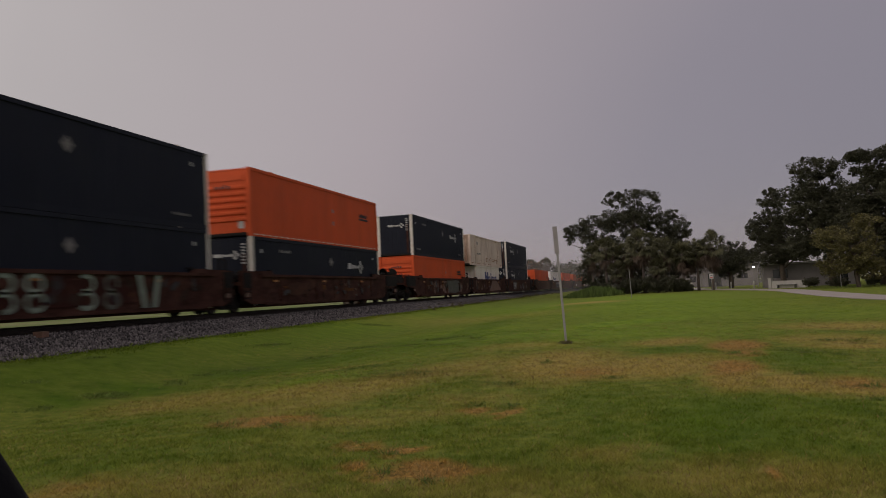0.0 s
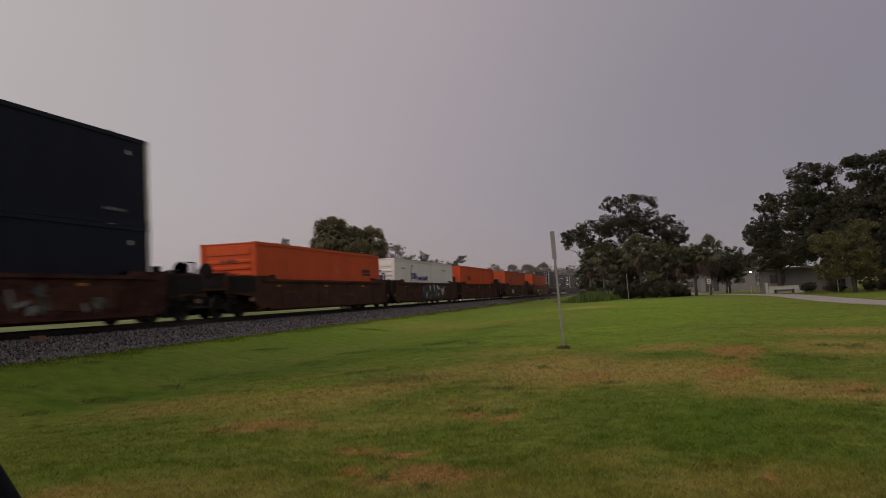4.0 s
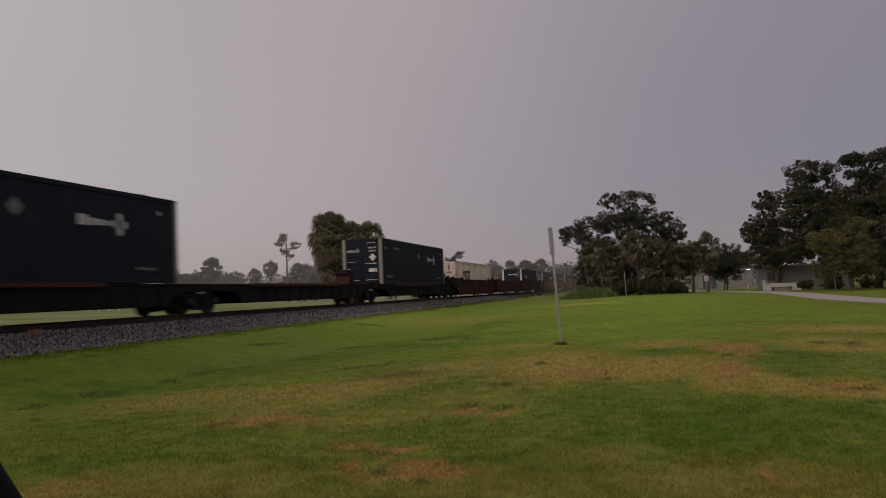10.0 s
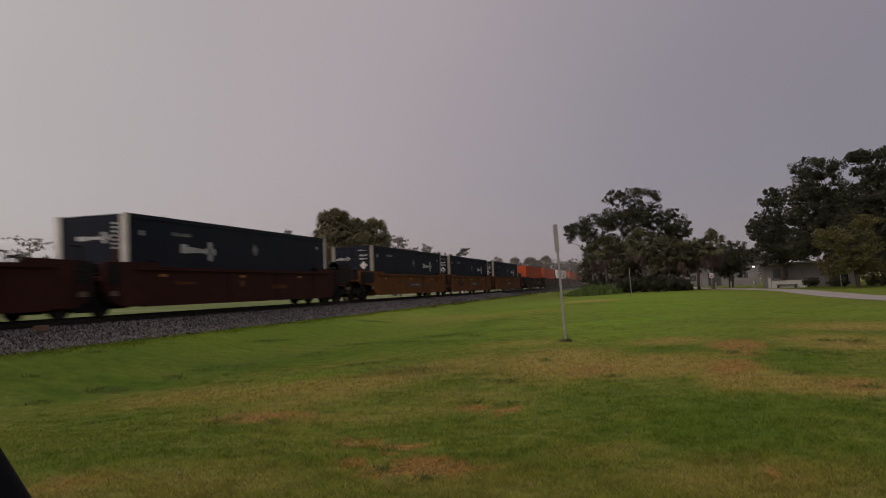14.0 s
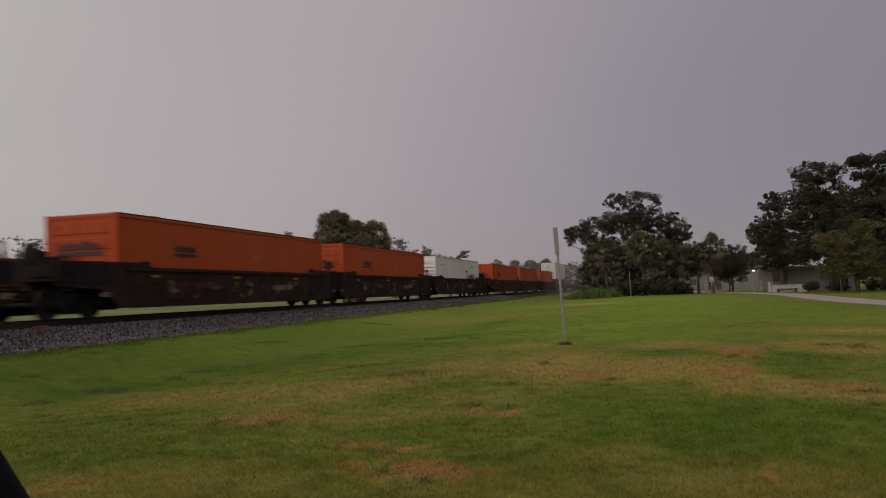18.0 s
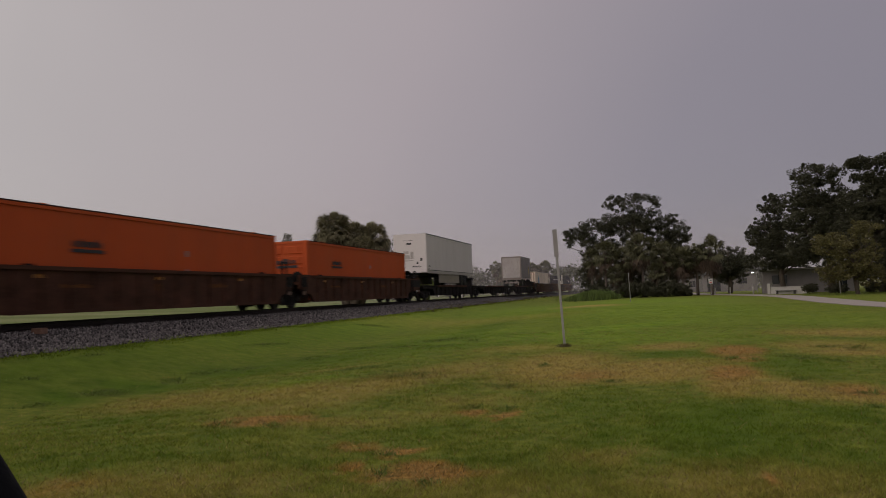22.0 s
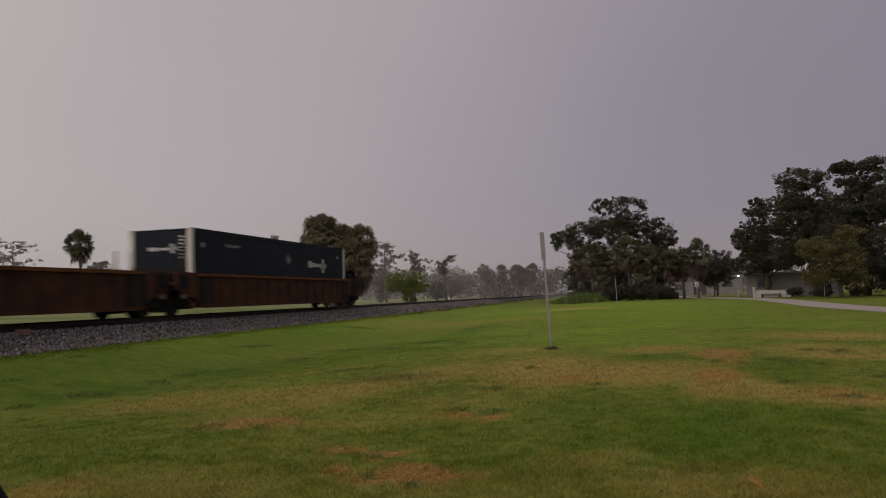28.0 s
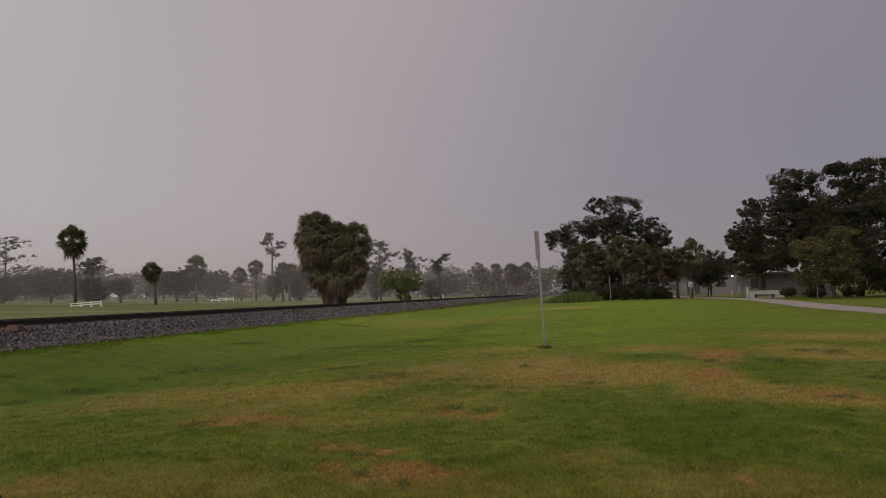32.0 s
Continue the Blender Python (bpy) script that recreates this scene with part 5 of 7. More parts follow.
def graffiti(c, seed):
    """Painted-out patches and sprayed jumbles on a car's side."""
    rnd = random.Random(seed)
    brown, dark, tan = M_CAR["brown"], M_GRAF3, M_TAN
    # patches: material, y, z, half length, half height; jumbles: y from, y to, materials, count, piece size
    backs, jumbles = {1: ([(M_CAR["red"], -1.0, 0.86, 4.4, 0.42)], [(-5.5, 7.6, (M_CAR["rust"], M_CAR["sooty"], M_INK, brown), 34, 0.24)]),
                      2: ([(tan, -0.1, 0.86, 0.8, 0.5), (M_GRAF, 2.4, 0.86, 2.6, 0.52), (tan, 4.8, 0.80, 0.5, 0.42)], [(-5.4, -1.0, (brown, M_INK, tan, M_CAR["red"]), 22, 0.26), (-0.8, 0.8, (tan, M_GRAF, brown), 8, 0.25), (3.9, 5.6, (tan, M_GRAF, brown), 9, 0.25), (5.2, 8.0, (brown, M_INK, tan), 9, 0.25)]),
                      3: ([(brown, -5.5, 0.95, 1.2, 0.3)], [(-7.5, -1.5, (brown, M_CAR["red"], M_INK, tan), 22, 0.22), (-1.2, 0.2, (M_GRAF2, brown), 4, 0.12)]),
                      4: ([(M_INK, 0.9, 0.86, 3.6, 0.56)], [(-2.4, 4.2, (M_GRAF2, M_GRAF, M_INK, M_POST, M_GRAF3), 62, 0.24), (-2.0, 4.0, (M_INK,), 14, 0.2)]),
                      5: ([(M_GRAF2, -4.3, 0.86, 1.0, 0.4), (brown, -2.0, 0.86, 1.0, 0.45), (brown, 4.4, 0.86, 1.6, 0.36)], [(-6.6, -3.0, (M_GRAF, brown, M_INK), 10, 0.24), (-0.6, 5.6, (M_GRAF2, M_GRAF, brown, M_INK), 26, 0.22)]),
                      8: ([(brown, -4.0, 0.9, 1.4, 0.3)], [(-7.0, 7.2, (brown, M_CAR["red"], M_INK, M_CAR["sooty"]), 36, 0.2), (1.0, 4.0, (M_GRAF, tan), 5, 0.12)]),
                      7: ([(brown, -2.9, 0.92, 1.1, 0.12), (tan, 3.1, 0.86, 1.0, 0.12), (brown, -5.2, 0.8, 0.6, 0.3)], [(-6.8, 7.5, (brown, tan, M_INK, M_CAR["umber"], M_CAR["rust"]), 46, 0.17)]),
                      6: ([(brown, -5.2, 0.95, 0.9, 0.28)], [(-5.9, -4.4, (M_GRAF2, M_INK), 5, 0.18)])}[seed]
    for m, y, z, ry, rz in backs:
        part("painted_patch", patch(rnd, Shape(), y, z, ry, rz, 1.530), m, c)
    for y0, y1, tones, count, size in jumbles:
        for i in range(count):
            y, z = rnd.uniform(y0, y1), rnd.uniform(0.5, 1.22)
            turn, n = rnd.uniform(0, math.pi), 9
            a, b = size * rnd.uniform(0.5, 1.5), size * rnd.uniform(0.25, 0.7)
            ring = []
            for k in range(n):
                w = 2 * math.pi * k / n
                u, v = a * math.cos(w) * rnd.uniform(0.7, 1.15), b * math.sin(w) * rnd.uniform(0.6, 1.2)
                ring.append((y + u * math.cos(turn) - v * math.sin(turn), min(max(z + u * math.sin(turn) + v * math.cos(turn), 0.38), 1.42)))
            x = 1.5345 + 0.0004 * i
            part("sprayed_mark", Shape().prism(ring, "x", x - 0.012, x), rnd.choice(tones), c)
    if seed == 1:
        x = 1.552
        for cy, kind in ((-6.4, 0), (-5.0, 2), (-3.6, 0), (-2.2, 1), (-1.15, 0), (0.85, 1), (1.98, 2)):
            m = rnd.choice((M_GRAFP, M_GRAFP, M_GRAF))
            a0, a1 = ((0, 360), (-120, 130), (-30, 300))[kind]
            part("sprayed_mark", arch(Shape(), x, cy, 1.15, 0.36 * rnd.uniform(0.9, 1.1), 0.29, 0.13, a0, a1), m, c, "pale green sprayed ring")
            part("sprayed_mark", arch(Shape(), x, cy + rnd.uniform(-0.06, 0.06), 0.66, 0.38 * rnd.uniform(0.9, 1.1), 0.29, 0.13, a0 + rnd.uniform(-30, 30), a1), m, c)
        for y0, lean in ((3.2, 0.28), (4.2, -0.22)):
            part("sprayed_mark", Shape().prism([(y0, 1.42), (y0 + 0.26, 1.42), (y0 + 0.26 + lean, 0.38), (y0 + lean, 0.38)], "x", x, x + 0.008), M_GRAFP, c)
    if seed == 3:
        part("painted_patch", Shape().prism([(-0.9, 0.36), (-0.3, 0.75), (0.6, 1.40), (2.6, 1.42), (3.4, 1.3), (5.6, 0.40)], "x", 1.51, 1.533), tan, c, "tan painted-out patch")


def flat_car(kind, label, hitch=0):
    """A low platform unit with deep dark sills for a trailer or a container."""
    c = thing("flat_car", label, "railway car", "cars of the train")
    paint = M_CAR["black"]
    near_end = -10.6 if kind == "first" else -9.5
    far_end = 10.6 if kind == "last" else 9.5
    for side in (-1, 1):
        outline = [(near_end, 0.86), (-7.6, 0.80), (-7.0, 0.33), (7.0, 0.33), (7.6, 0.80), (far_end, 0.86), (far_end, 1.08), (near_end, 1.08)]
        w = part("side_sill", Shape().prism(outline, "x", min(side * 1.34, side * 1.22), max(side * 1.34, side * 1.22)), paint, c)
        for i in range(11):
            y = -6.5 + i * 1.3
            part("stiffener", Shape().box(min(side * 1.34, side * 1.39), y - 0.05, 0.36, max(side * 1.34, side * 1.39), y + 0.05, 1.06), paint, w)
    d = part("deck", Shape().box(-1.38, near_end + 0.6, 1.04, 1.38, far_end - 0.6, 1.10), paint, c)
    for side in (-1, 1):
        part("deck_edge", Shape().box(min(side * 1.30, side * 1.47), -6.2, 1.0, max(side * 1.30, side * 1.47), 3.6, 1.125), M_CAR["brown"], d, "brown deck edge")
    part("centre_beam", Shape().box(-0.35, near_end, 0.62, 0.35, far_end, 1.04), paint, c)
    if hitch:
        y = -8.2 if hitch > 0 else 8.0
        if hitch > 0:
            h = part("trailer_hitch", Shape().prism([(y - 0.30, 1.1), (y - 0.22, 1.72), (y + 0.12, 1.72), (y + 0.15, 1.1)], "x", -0.35, 0.35), M_IRON, c, "dark steel trailer hitch")
            part("strut", Shape().prism([(y + 0.05, 1.62), (y + 0.95, 1.10), (y + 1.25, 1.10), (y + 0.18, 1.72)], "x", -0.22, 0.22), M_IRON, h)
            part("hitch_plate", Shape().prism([(y - 0.55, 1.86), (y - 0.50, 1.94), (y - 0.1, 1.82), (y + 0.55, 1.92), (y + 0.58, 1.84), (y - 0.05, 1.72)], "x", -0.5, 0.5), M_IRON, h)
        else:
            h = part("trailer_hitch", Shape().prism([(y - 0.55, 1.1), (y - 0.2, 1.75), (y + 0.3, 1.75), (y + 0.5, 1.1)], "x", -0.45, 0.45), M_CAR["red"], c, "dark red steel trailer hitch")
            part("hitch_plate", Shape().box(-0.5, y - 0.4, 1.75, 0.5, y + 0.4, 1.84, 0.08).box(-0.3, y - 0.3, 1.84, 0.3, y + 0.3, 2.0, 0.06), M_IRON, h)
    for way, end in ((-1, near_end), (1, far_end)):
        part("end_sill", Shape().box(-1.38, min(end, end - way * 0.3), 0.85, 1.38, max(end, end - way * 0.3), 1.1), paint, c)
        if abs(end) > 10:
            coupler(c, end, way)
        part("hose_tag", Shape().box(0.9, end - 0.02, 0.62, 1.05, end + 0.02, 0.82), M_MARK, c, "small white tag")
    if kind == "first":
        truck(c, -8.9)
    truck(c, 8.9 if kind == "last" else 9.6)
    return c


def trailer(length, label, paint, dark_frame, front_near, name="semi_trailer"):
    """A road trailer on a flat car; its origin lies on the deck under its near end."""
    c = thing(name, label, "trailer", "trailers on the train")
    w, z0, z1 = 1.29, 0.98, 3.87
    body = part("body", Shape().box(-w, 0, z0, w, length, z1, 0.05), paint, c)
    n = int(length / 1.22)
    for side in (-1, 1):
        part("top_rail", Shape().box(min(side * w, side * (w + 0.02)), 0.02, z1 - 0.05, max(side * w, side * (w + 0.02)), length - 0.02, z1 + 0.01), dark_frame, body)
        part("bottom_rail", Shape().box(min(side * w, side * (w + 0.025)), 0.02, z0 - 0.06, max(side * w, side * (w + 0.025)), length - 0.02, z0 + 0.16), M_ALU, body)
        part("trim_line", Shape().box(min(side * w, side * (w + 0.028)), 0.03, z0 + 0.16, max(side * w, side * (w + 0.028)), length - 0.03, z0 + 0.20), M_INK, body)
        for i in range(1, n):
            y = i * length / n
            part("seam", Shape().box(min(side * w, side * (w + 0.006)), y - 0.03, z0 + 0.2, max(side * w, side * (w + 0.006)), y + 0.03, z1 - 0.1), paint, body)
    part("roof", Shape().box(-w + 0.02, 0.02, z1 - 0.01, w - 0.02, length - 0.02, z1 + 0.02), M_ALU, body)
    part("underframe", Shape().box(-0.55, 0.4, z0 - 0.22, 0.55, length - 0.3, z0 - 0.04), M_IRON, c)
    axles = (length - 4.45, length - 3.2) if front_near else (1.3,)
    for y in axles:
        for side in (-1, 1):
            t = part("wheel", Shape().lathe([(-0.26, 0.30), (-0.26, 0.47), (-0.22, 0.51), (0.22, 0.51), (0.26, 0.47), (0.26, 0.30)], (side * 0.98, y, 0.51), "x", 22), M_RUBBER, c)
            part("rim", Shape().lathe([(-0.02, 0.08), (0.0, 0.16), (0.02, 0.16), (0.02, 0.08)], (side * 1.22, y, 0.51), "x", 16), M_SKIRT, t)
    gear_y = 2.6 if front_near else length - 2.0
    for side in (-1, 1):
        part("landing_leg", Shape().box(side * 0.75 - 0.07, gear_y - 0.08, 0.18, side * 0.75 + 0.07, gear_y + 0.08, z0 - 0.05).box(side * 0.75 - 0.15, gear_y - 0.15, 0.12, side * 0.75 + 0.15, gear_y + 0.15, 0.18), M_IRON, c)
    hy = 0.75 if front_near else length - 0.8
    h = part("hitch_stand", Shape().prism([(hy - 0.28, 0.0), (hy - 0.12, z0 - 0.1), (hy + 0.14, z0 - 0.1), (hy + 0.28, 0.0)], "x", -0.22, 0.22), M_CAR["rust"], c, "rusty hitch stand")
    part("hitch_plate", Shape().box(-0.6, hy - 0.4, z0 - 0.12, 0.6, hy + 0.4, z0 - 0.04), M_IRON, h)
    if front_near:
        for side in (-1, 1):
            part("side_skirt", Shape().box(min(side * 1.24, side * 1.20), 3.7, 0.22, max(side * 1.24, side * 1.20), 10.6, z0 - 0.06, 0.015), M_SKIRT, c, "light grey side skirt")
        strokes(body, "lettering", M_INK, word(-0.5, 3.38, 0.8, 0.05, 8, 61) + [(-0.25, 3.08, 0.12, 3.22)], y=0)
        strokes(body, "decal", M_FAINT, [(-0.55, 1.85, 0.25, 1.93), (-0.45, 2.0, 0.0, 2.3), (0.05, 2.02, 0.28, 2.55), (-0.5, 2.4, -0.1, 2.6)], y=0, label="faint grey decal")
        strokes(body, "code_text", M_INK, [(0.78, 1.85, 0.95, 2.05), (0.5, 1.62, 0.62, 1.8)] + word(0.2, 1.38, 0.7, 0.12, 6, 62) + word(-1.18, 1.3, 0.14, 0.3, 1, 63), y=0)
        strokes(body, "code_text", M_INK, word(0.35, 1.42, 0.7, 0.08, 5, 64) + word(0.35, 1.25, 0.35, 0.07, 3, 65), x=w)
        part("rear_bumper", Shape().box(-1.0, length - 0.14, 0.45, 1.0, length - 0.04, 0.57).box(-0.72, length - 0.12, 0.5, -0.62, length - 0.05, z0).box(0.62, length - 0.12, 0.5, 0.72, length - 0.05, z0), M_IRON, c)
        for side in (-1, 1):
            part("mud_flap", Shape().box(side * 0.98 - 0.3, length - 2.45, 0.2, side * 0.98 + 0.3, length - 2.42, z0 - 0.05), M_RUBBER, c)
    else:
        part("roll_door", Shape().box(-w + 0.14, -0.012, z0 + 0.18, w - 0.14, 0.004, z1 - 0.16), M_ALU, body, "grey roll-up door")
        for i in range(9):
            z = z0 + 0.42 + i * 0.27
            part("door_slat", Shape().box(-w + 0.15, -0.020, z, w - 0.15, -0.010, z + 0.02), M_ALU, body)
        part("rear_frame", Shape().box(-w, -0.03, z0 - 0.1, -w + 0.14, 0.02, z1).box(w - 0.14, -0.03, z0 - 0.1, w, 0.02, z1).box(-w + 0.14, -0.03, z1 - 0.16, w - 0.14, 0.02, z1), M_ROLLDOOR, body)
        part("rear_bumper", Shape().box(-w, -0.06, z0 - 0.14, w, 0.02, z0 + 0.14).box(-0.95, -0.05, 0.42, 0.95, 0.05, 0.56).box(-0.7, -0.04, 0.5, -0.6, 0.04, z0).box(0.6, -0.04, 0.5, 0.7, 0.04, z0), M_ROLLDOOR, c)
        for x in (w, -w - 0.006):
            part("emblem", Shape().prism([(6.35, 2.7), (7.15, 2.7), (7.15, 2.0), (6.95, 1.65), (6.75, 1.5), (6.55, 1.65), (6.35, 2.0)], "x", x, x + 0.006), M_SHIELD, body, "brown and yellow shield emblem")
            part("emblem_band", Shape().prism([(6.42, 2.62), (7.08, 2.62), (7.08, 2.35), (6.42, 2.45)], "x", x + 0.002, x + 0.010), M_INK, body)
    return c


# near end of each load from the eye along the track at the start, and what carries it
ALONG = []          # (thing, metres along the track at the start)
LABELS = {"rust": "rust-brown steel well car with worn paint and sprayed marks", "red": "dark red steel well car with amber reflectors",
          "sooty": "sooty brown steel well car with sprayed patches",
          "ochre": "ochre-brown steel well car with amber reflectors", "brown": "dark brown steel well car with ribbed sides",
          "umber": "umber steel well car with rusty top edge"}


def put(template, y, z, used=set()):
    """The template itself at its first place, and copies after that."""
    m = pose(TRACK_X, y, RAIL_Z + z)
    if template.name in used:
        ob = copy_thing(template, m)
    else:
        used.add(template.name)
        ob, template.matrix_basis = template, m
    ALONG.append((ob, y))
    return ob


CARS = {}


def put_car(kind, tone, style, marks, y, bed):
    key = (kind, tone, style, marks, bed)
    if key not in CARS:
        CARS[key] = well_car(kind, tone, LABELS[tone], style, marks, bed)
    return put(CARS[key], y, 0)


# loads: first metre, lower and upper container; cars: kind, tone, style, marks
for first, lower, upper, kind, tone, style, marks in (
        (10.90, C_NAVY_NEAR, C_NAVY_NEAR, "middle", "rust", "belly", 1),
        (30.35, C_NAVY, C_ORANGE, "last", "rust", "belly", 8),
        (54.15, C_ORANGE, C_NAVY, "first", "rust", "belly", 2),
        (73.18, None, C_WORN, "middle", "rust", "belly", 3),
        (92.67, C_NAVY_NEAR, C_NAVY_NEAR, "last", "rust", "belly", 5),
        (116.21, C_ORANGE, None, "first", "brown", "belly", 0),
        (135.53, C_WHITE, None, "middle", "brown", "belly", 4),
        (154.66, C_ORANGE_RED, None, "last", "brown", "belly", 0),
        (178.00, C_ORANGE_DOOR, None, "single", "brown", "belly", 0),
        (201.55, C_ORANGE_DOOR, None, "single", "ochre", "belly", 0),
        (282.69, C_CREAM, None, "first", "red", "belly", 0),
        (302.00, None, None, "middle", "red", "belly", 0),
        (321.30, C_NAVY_NEAR, None, "last", "red", "belly", 0),
        (344.73, C_NAVY_DOOR, None, "first", "ochre", "belly", 0),
        (363.91, C_NAVY_DOOR, None, "middle", "ochre", "belly", 6),
        (383.41, C_NAVY_DOOR, None, "last", "ochre", "belly", 0),
        (406.73, C_ORANGE_DOOR, None, "first", "sooty", "belly", 7),
        (425.77, C_ORANGE_DOOR, None, "middle", "sooty", "belly", 7),
        (445.27, C_WHITE_FAR, None, "last", "sooty", "belly", 7),
        (468.69, C_ORANGE_DOOR, None, "first", "brown", "ribbed", 0),
        (487.65, C_ORANGE_DOOR, None, "middle", "brown", "ribbed", 0),
        (507.17, C_ORANGE_DOOR, None, "last", "brown", "ribbed", 0),
        (588.81, C_BUFF, None, "first", "brown", "ribbed", 0),
        (608.05, None, None, "middle", "umber", "ribbed", 0),
        (627.29, C_NAVY, None, "last", "umber", "ribbed", 0)):
    bed = 0.24 if first < 300 else 0.34
    put_car(kind, tone, style, marks, first + CL / 2, bed)
    if lower:
        put(lower, first, bed + 0.01)
    if upper:
        put(upper, first, bed + 0.01 + (CH if lower else 2.59) + 0.01)
put(C_SHORT, 74.98, 0.25)

F_FIRST = flat_car("first", "black steel platform car with brown deck edges")
F_MID = flat_car("middle", "empty black steel platform car with raised trailer hitch", hitch=-1)
F_MID_NEAR = flat_car("middle", "empty black steel platform car with a tilted hitch", hitch=1)
F_LAST = flat_car("last", "black steel platform car with brown deck edges")
for template, y in ((F_FIRST, 231.06), (F_MID, 250.4), (F_LAST, 269.8), (F_FIRST, 537.9), (F_MID_NEAR, 557.1), (F_LAST, 576.3)):
    put(template, y, 0)
for first in (222.66, 261.64):
    put(C_NAVY_DOOR, first, 1.13)
T_LONG = trailer(16.15, "long white semi-trailer with grey side skirt, standing on a platform car", M_TRAILER, M_INK, True)
put(T_LONG, 529.0, 1.10)
T_SHORT = trailer(8.3, "short grey trailer with roll-up door and shield emblem", M_ALUSHADE, M_ALU, False)
put(T_SHORT, 575.35, 1.10)
EOT = thing("end_of_train_device", "small dark end-of-train device on the last coupler", "train device")
part("case", Shape().box(-0.16, 0.0, 0.98, 0.16, 0.22, 1.35, 0.03), M_IRON, EOT)
part("mast", Shape().tube([(0, 0.1, 1.35), (0, 0.1, 1.72)], [0.02, 0.015], 6), M_IRON, EOT)
part("lamp_lens", Shape().lathe([(0.0, 0.07), (0.03, 0.06)], (0.0, 0.22, 1.22), "y", 12), M_RED, EOT)
put(EOT, 627.29 + CL / 2 + 11.55, 0)


# ---------------------------------------------------------------- plants
def leaf_cards(rng, centres, radii, per, size, flat=0.75):
    """Many small leaves round the clumps of a crown: verts and faces."""
    centres, radii = np.asarray(centres, float), np.asarray(radii, float)
    n = len(centres) * per
    which = np.repeat(np.arange(len(centres)), per)
    way = rng.normal(size=(n, 3))
    way /= np.linalg.norm(way, axis=1)[:, None]
    r = radii[which] * rng.uniform(0.25, 1.0, n) ** 0.5 * rng.uniform(0.85, 1.12, n)
    p = centres[which] + way * r[:, None] * np.array([1, 1, flat])
    a = rng.normal(size=(n, 3))
    a[:, 2] *= 0.6
    a /= np.linalg.norm(a, axis=1)[:, None]
    b = np.cross(a, rng.normal(size=(n, 3)))
    b /= np.linalg.norm(b, axis=1)[:, None]
    s = size * rng.uniform(0.55, 1.3, n)[:, None]
    v = np.stack([p - a * s, p + b * s * 0.45, p + a * s, p - b * s * 0.45], 1).reshape(-1, 3)
    return v, np.arange(n * 4).reshape(n, 4)


def limb(shape, p, q, r0, r1, rng, bend=0.12, sides=6):
    p, q = Vector(p), Vector(q)
    d = (q - p).length * bend
    m1 = p.lerp(q, 0.35) + Vector(rng.uniform(-d, d, 3))
    m2 = p.lerp(q, 0.7) + Vector(rng.uniform(-d, d, 3))
    shape.tube([p, m1, m2, q], [r0, r0 * 0.7 + r1 * 0.3, r0 * 0.35 + r1 * 0.65, r1], sides)


def tree(name, label, x, y, height, spread_x, seed, leaves=M_OAK, low=0.25, clumps=110, per=80, size=0.2, trunk_r=0.35, group="", spread_y=None,
         lobes=None, trunk_top=None, clump_r=1.0):
    """A broad-leaved tree. lobes: (dx, dz, rx, rz) parts of the crown's outline, in metres from the foot; otherwise one dome."""
    rng = np.random.default_rng(seed)
    z0 = float(land(x, y)) - 0.1
    t = thing(name, label, "tree", group, at=pose(x, y, z0))
    if lobes is None:
        rx, mid = spread_x / 2, height * (1 + low) / 2
        rz = height - mid
        lobes = [(0, mid, rx * 0.8, rz)] + [(rx * rng.uniform(-0.6, 0.6), mid + rz * rng.uniform(-0.5, 0.35), rx * rng.uniform(0.35, 0.55), rz * rng.uniform(0.35, 0.6)) for _ in range(5)]
    sy = spread_y or spread_x
    area = np.array([a * b for _, _, a, b in lobes])
    clumps = int(clumps * 1.5)
    pick = rng.choice(len(lobes), clumps, p=area / area.sum())
    cs, rs = [], []
    for k in pick:
        dx, dz, rx, rz = lobes[k]
        u = rng.normal(size=3)
        u /= np.linalg.norm(u)
        r = rng.uniform(0.30, 1.0) ** 0.6
        big = rng.uniform(0.34, 1.0) ** 1.6 * clump_r * 0.82
        cs.append((dx + u[0] * max(rx - big * 0.6, 0.2) * r, u[1] * min(rx, sy / 2) * r, dz + u[2] * max(rz - big * 0.5, 0.2) * r))
        rs.append(big)
    s = Shape()
    top = trunk_top or height * 0.55
    limb(s, (0, 0, -0.2), (rng.uniform(-0.4, 0.4), rng.uniform(-0.3, 0.3), top), trunk_r, trunk_r * 0.45, rng, 0.05, 9)
    order = np.argsort([-c[2] for c in cs])
    for i in order[:: max(1, len(cs) // 22)]:
        c = cs[i]
        k = rng.uniform(0.35, 0.95)
        limb(s, (0, 0, top * k), c, trunk_r * 0.42 * (1.2 - k), 0.03, rng)
    part("trunk", s, M_BARK, t, smooth=True)
    v, f = leaf_cards(rng, cs, rs, int(per * 1.04), size * 0.63)
    part("crown", fast_mesh("crown", v, f, leaves), leaves, t)
    return t


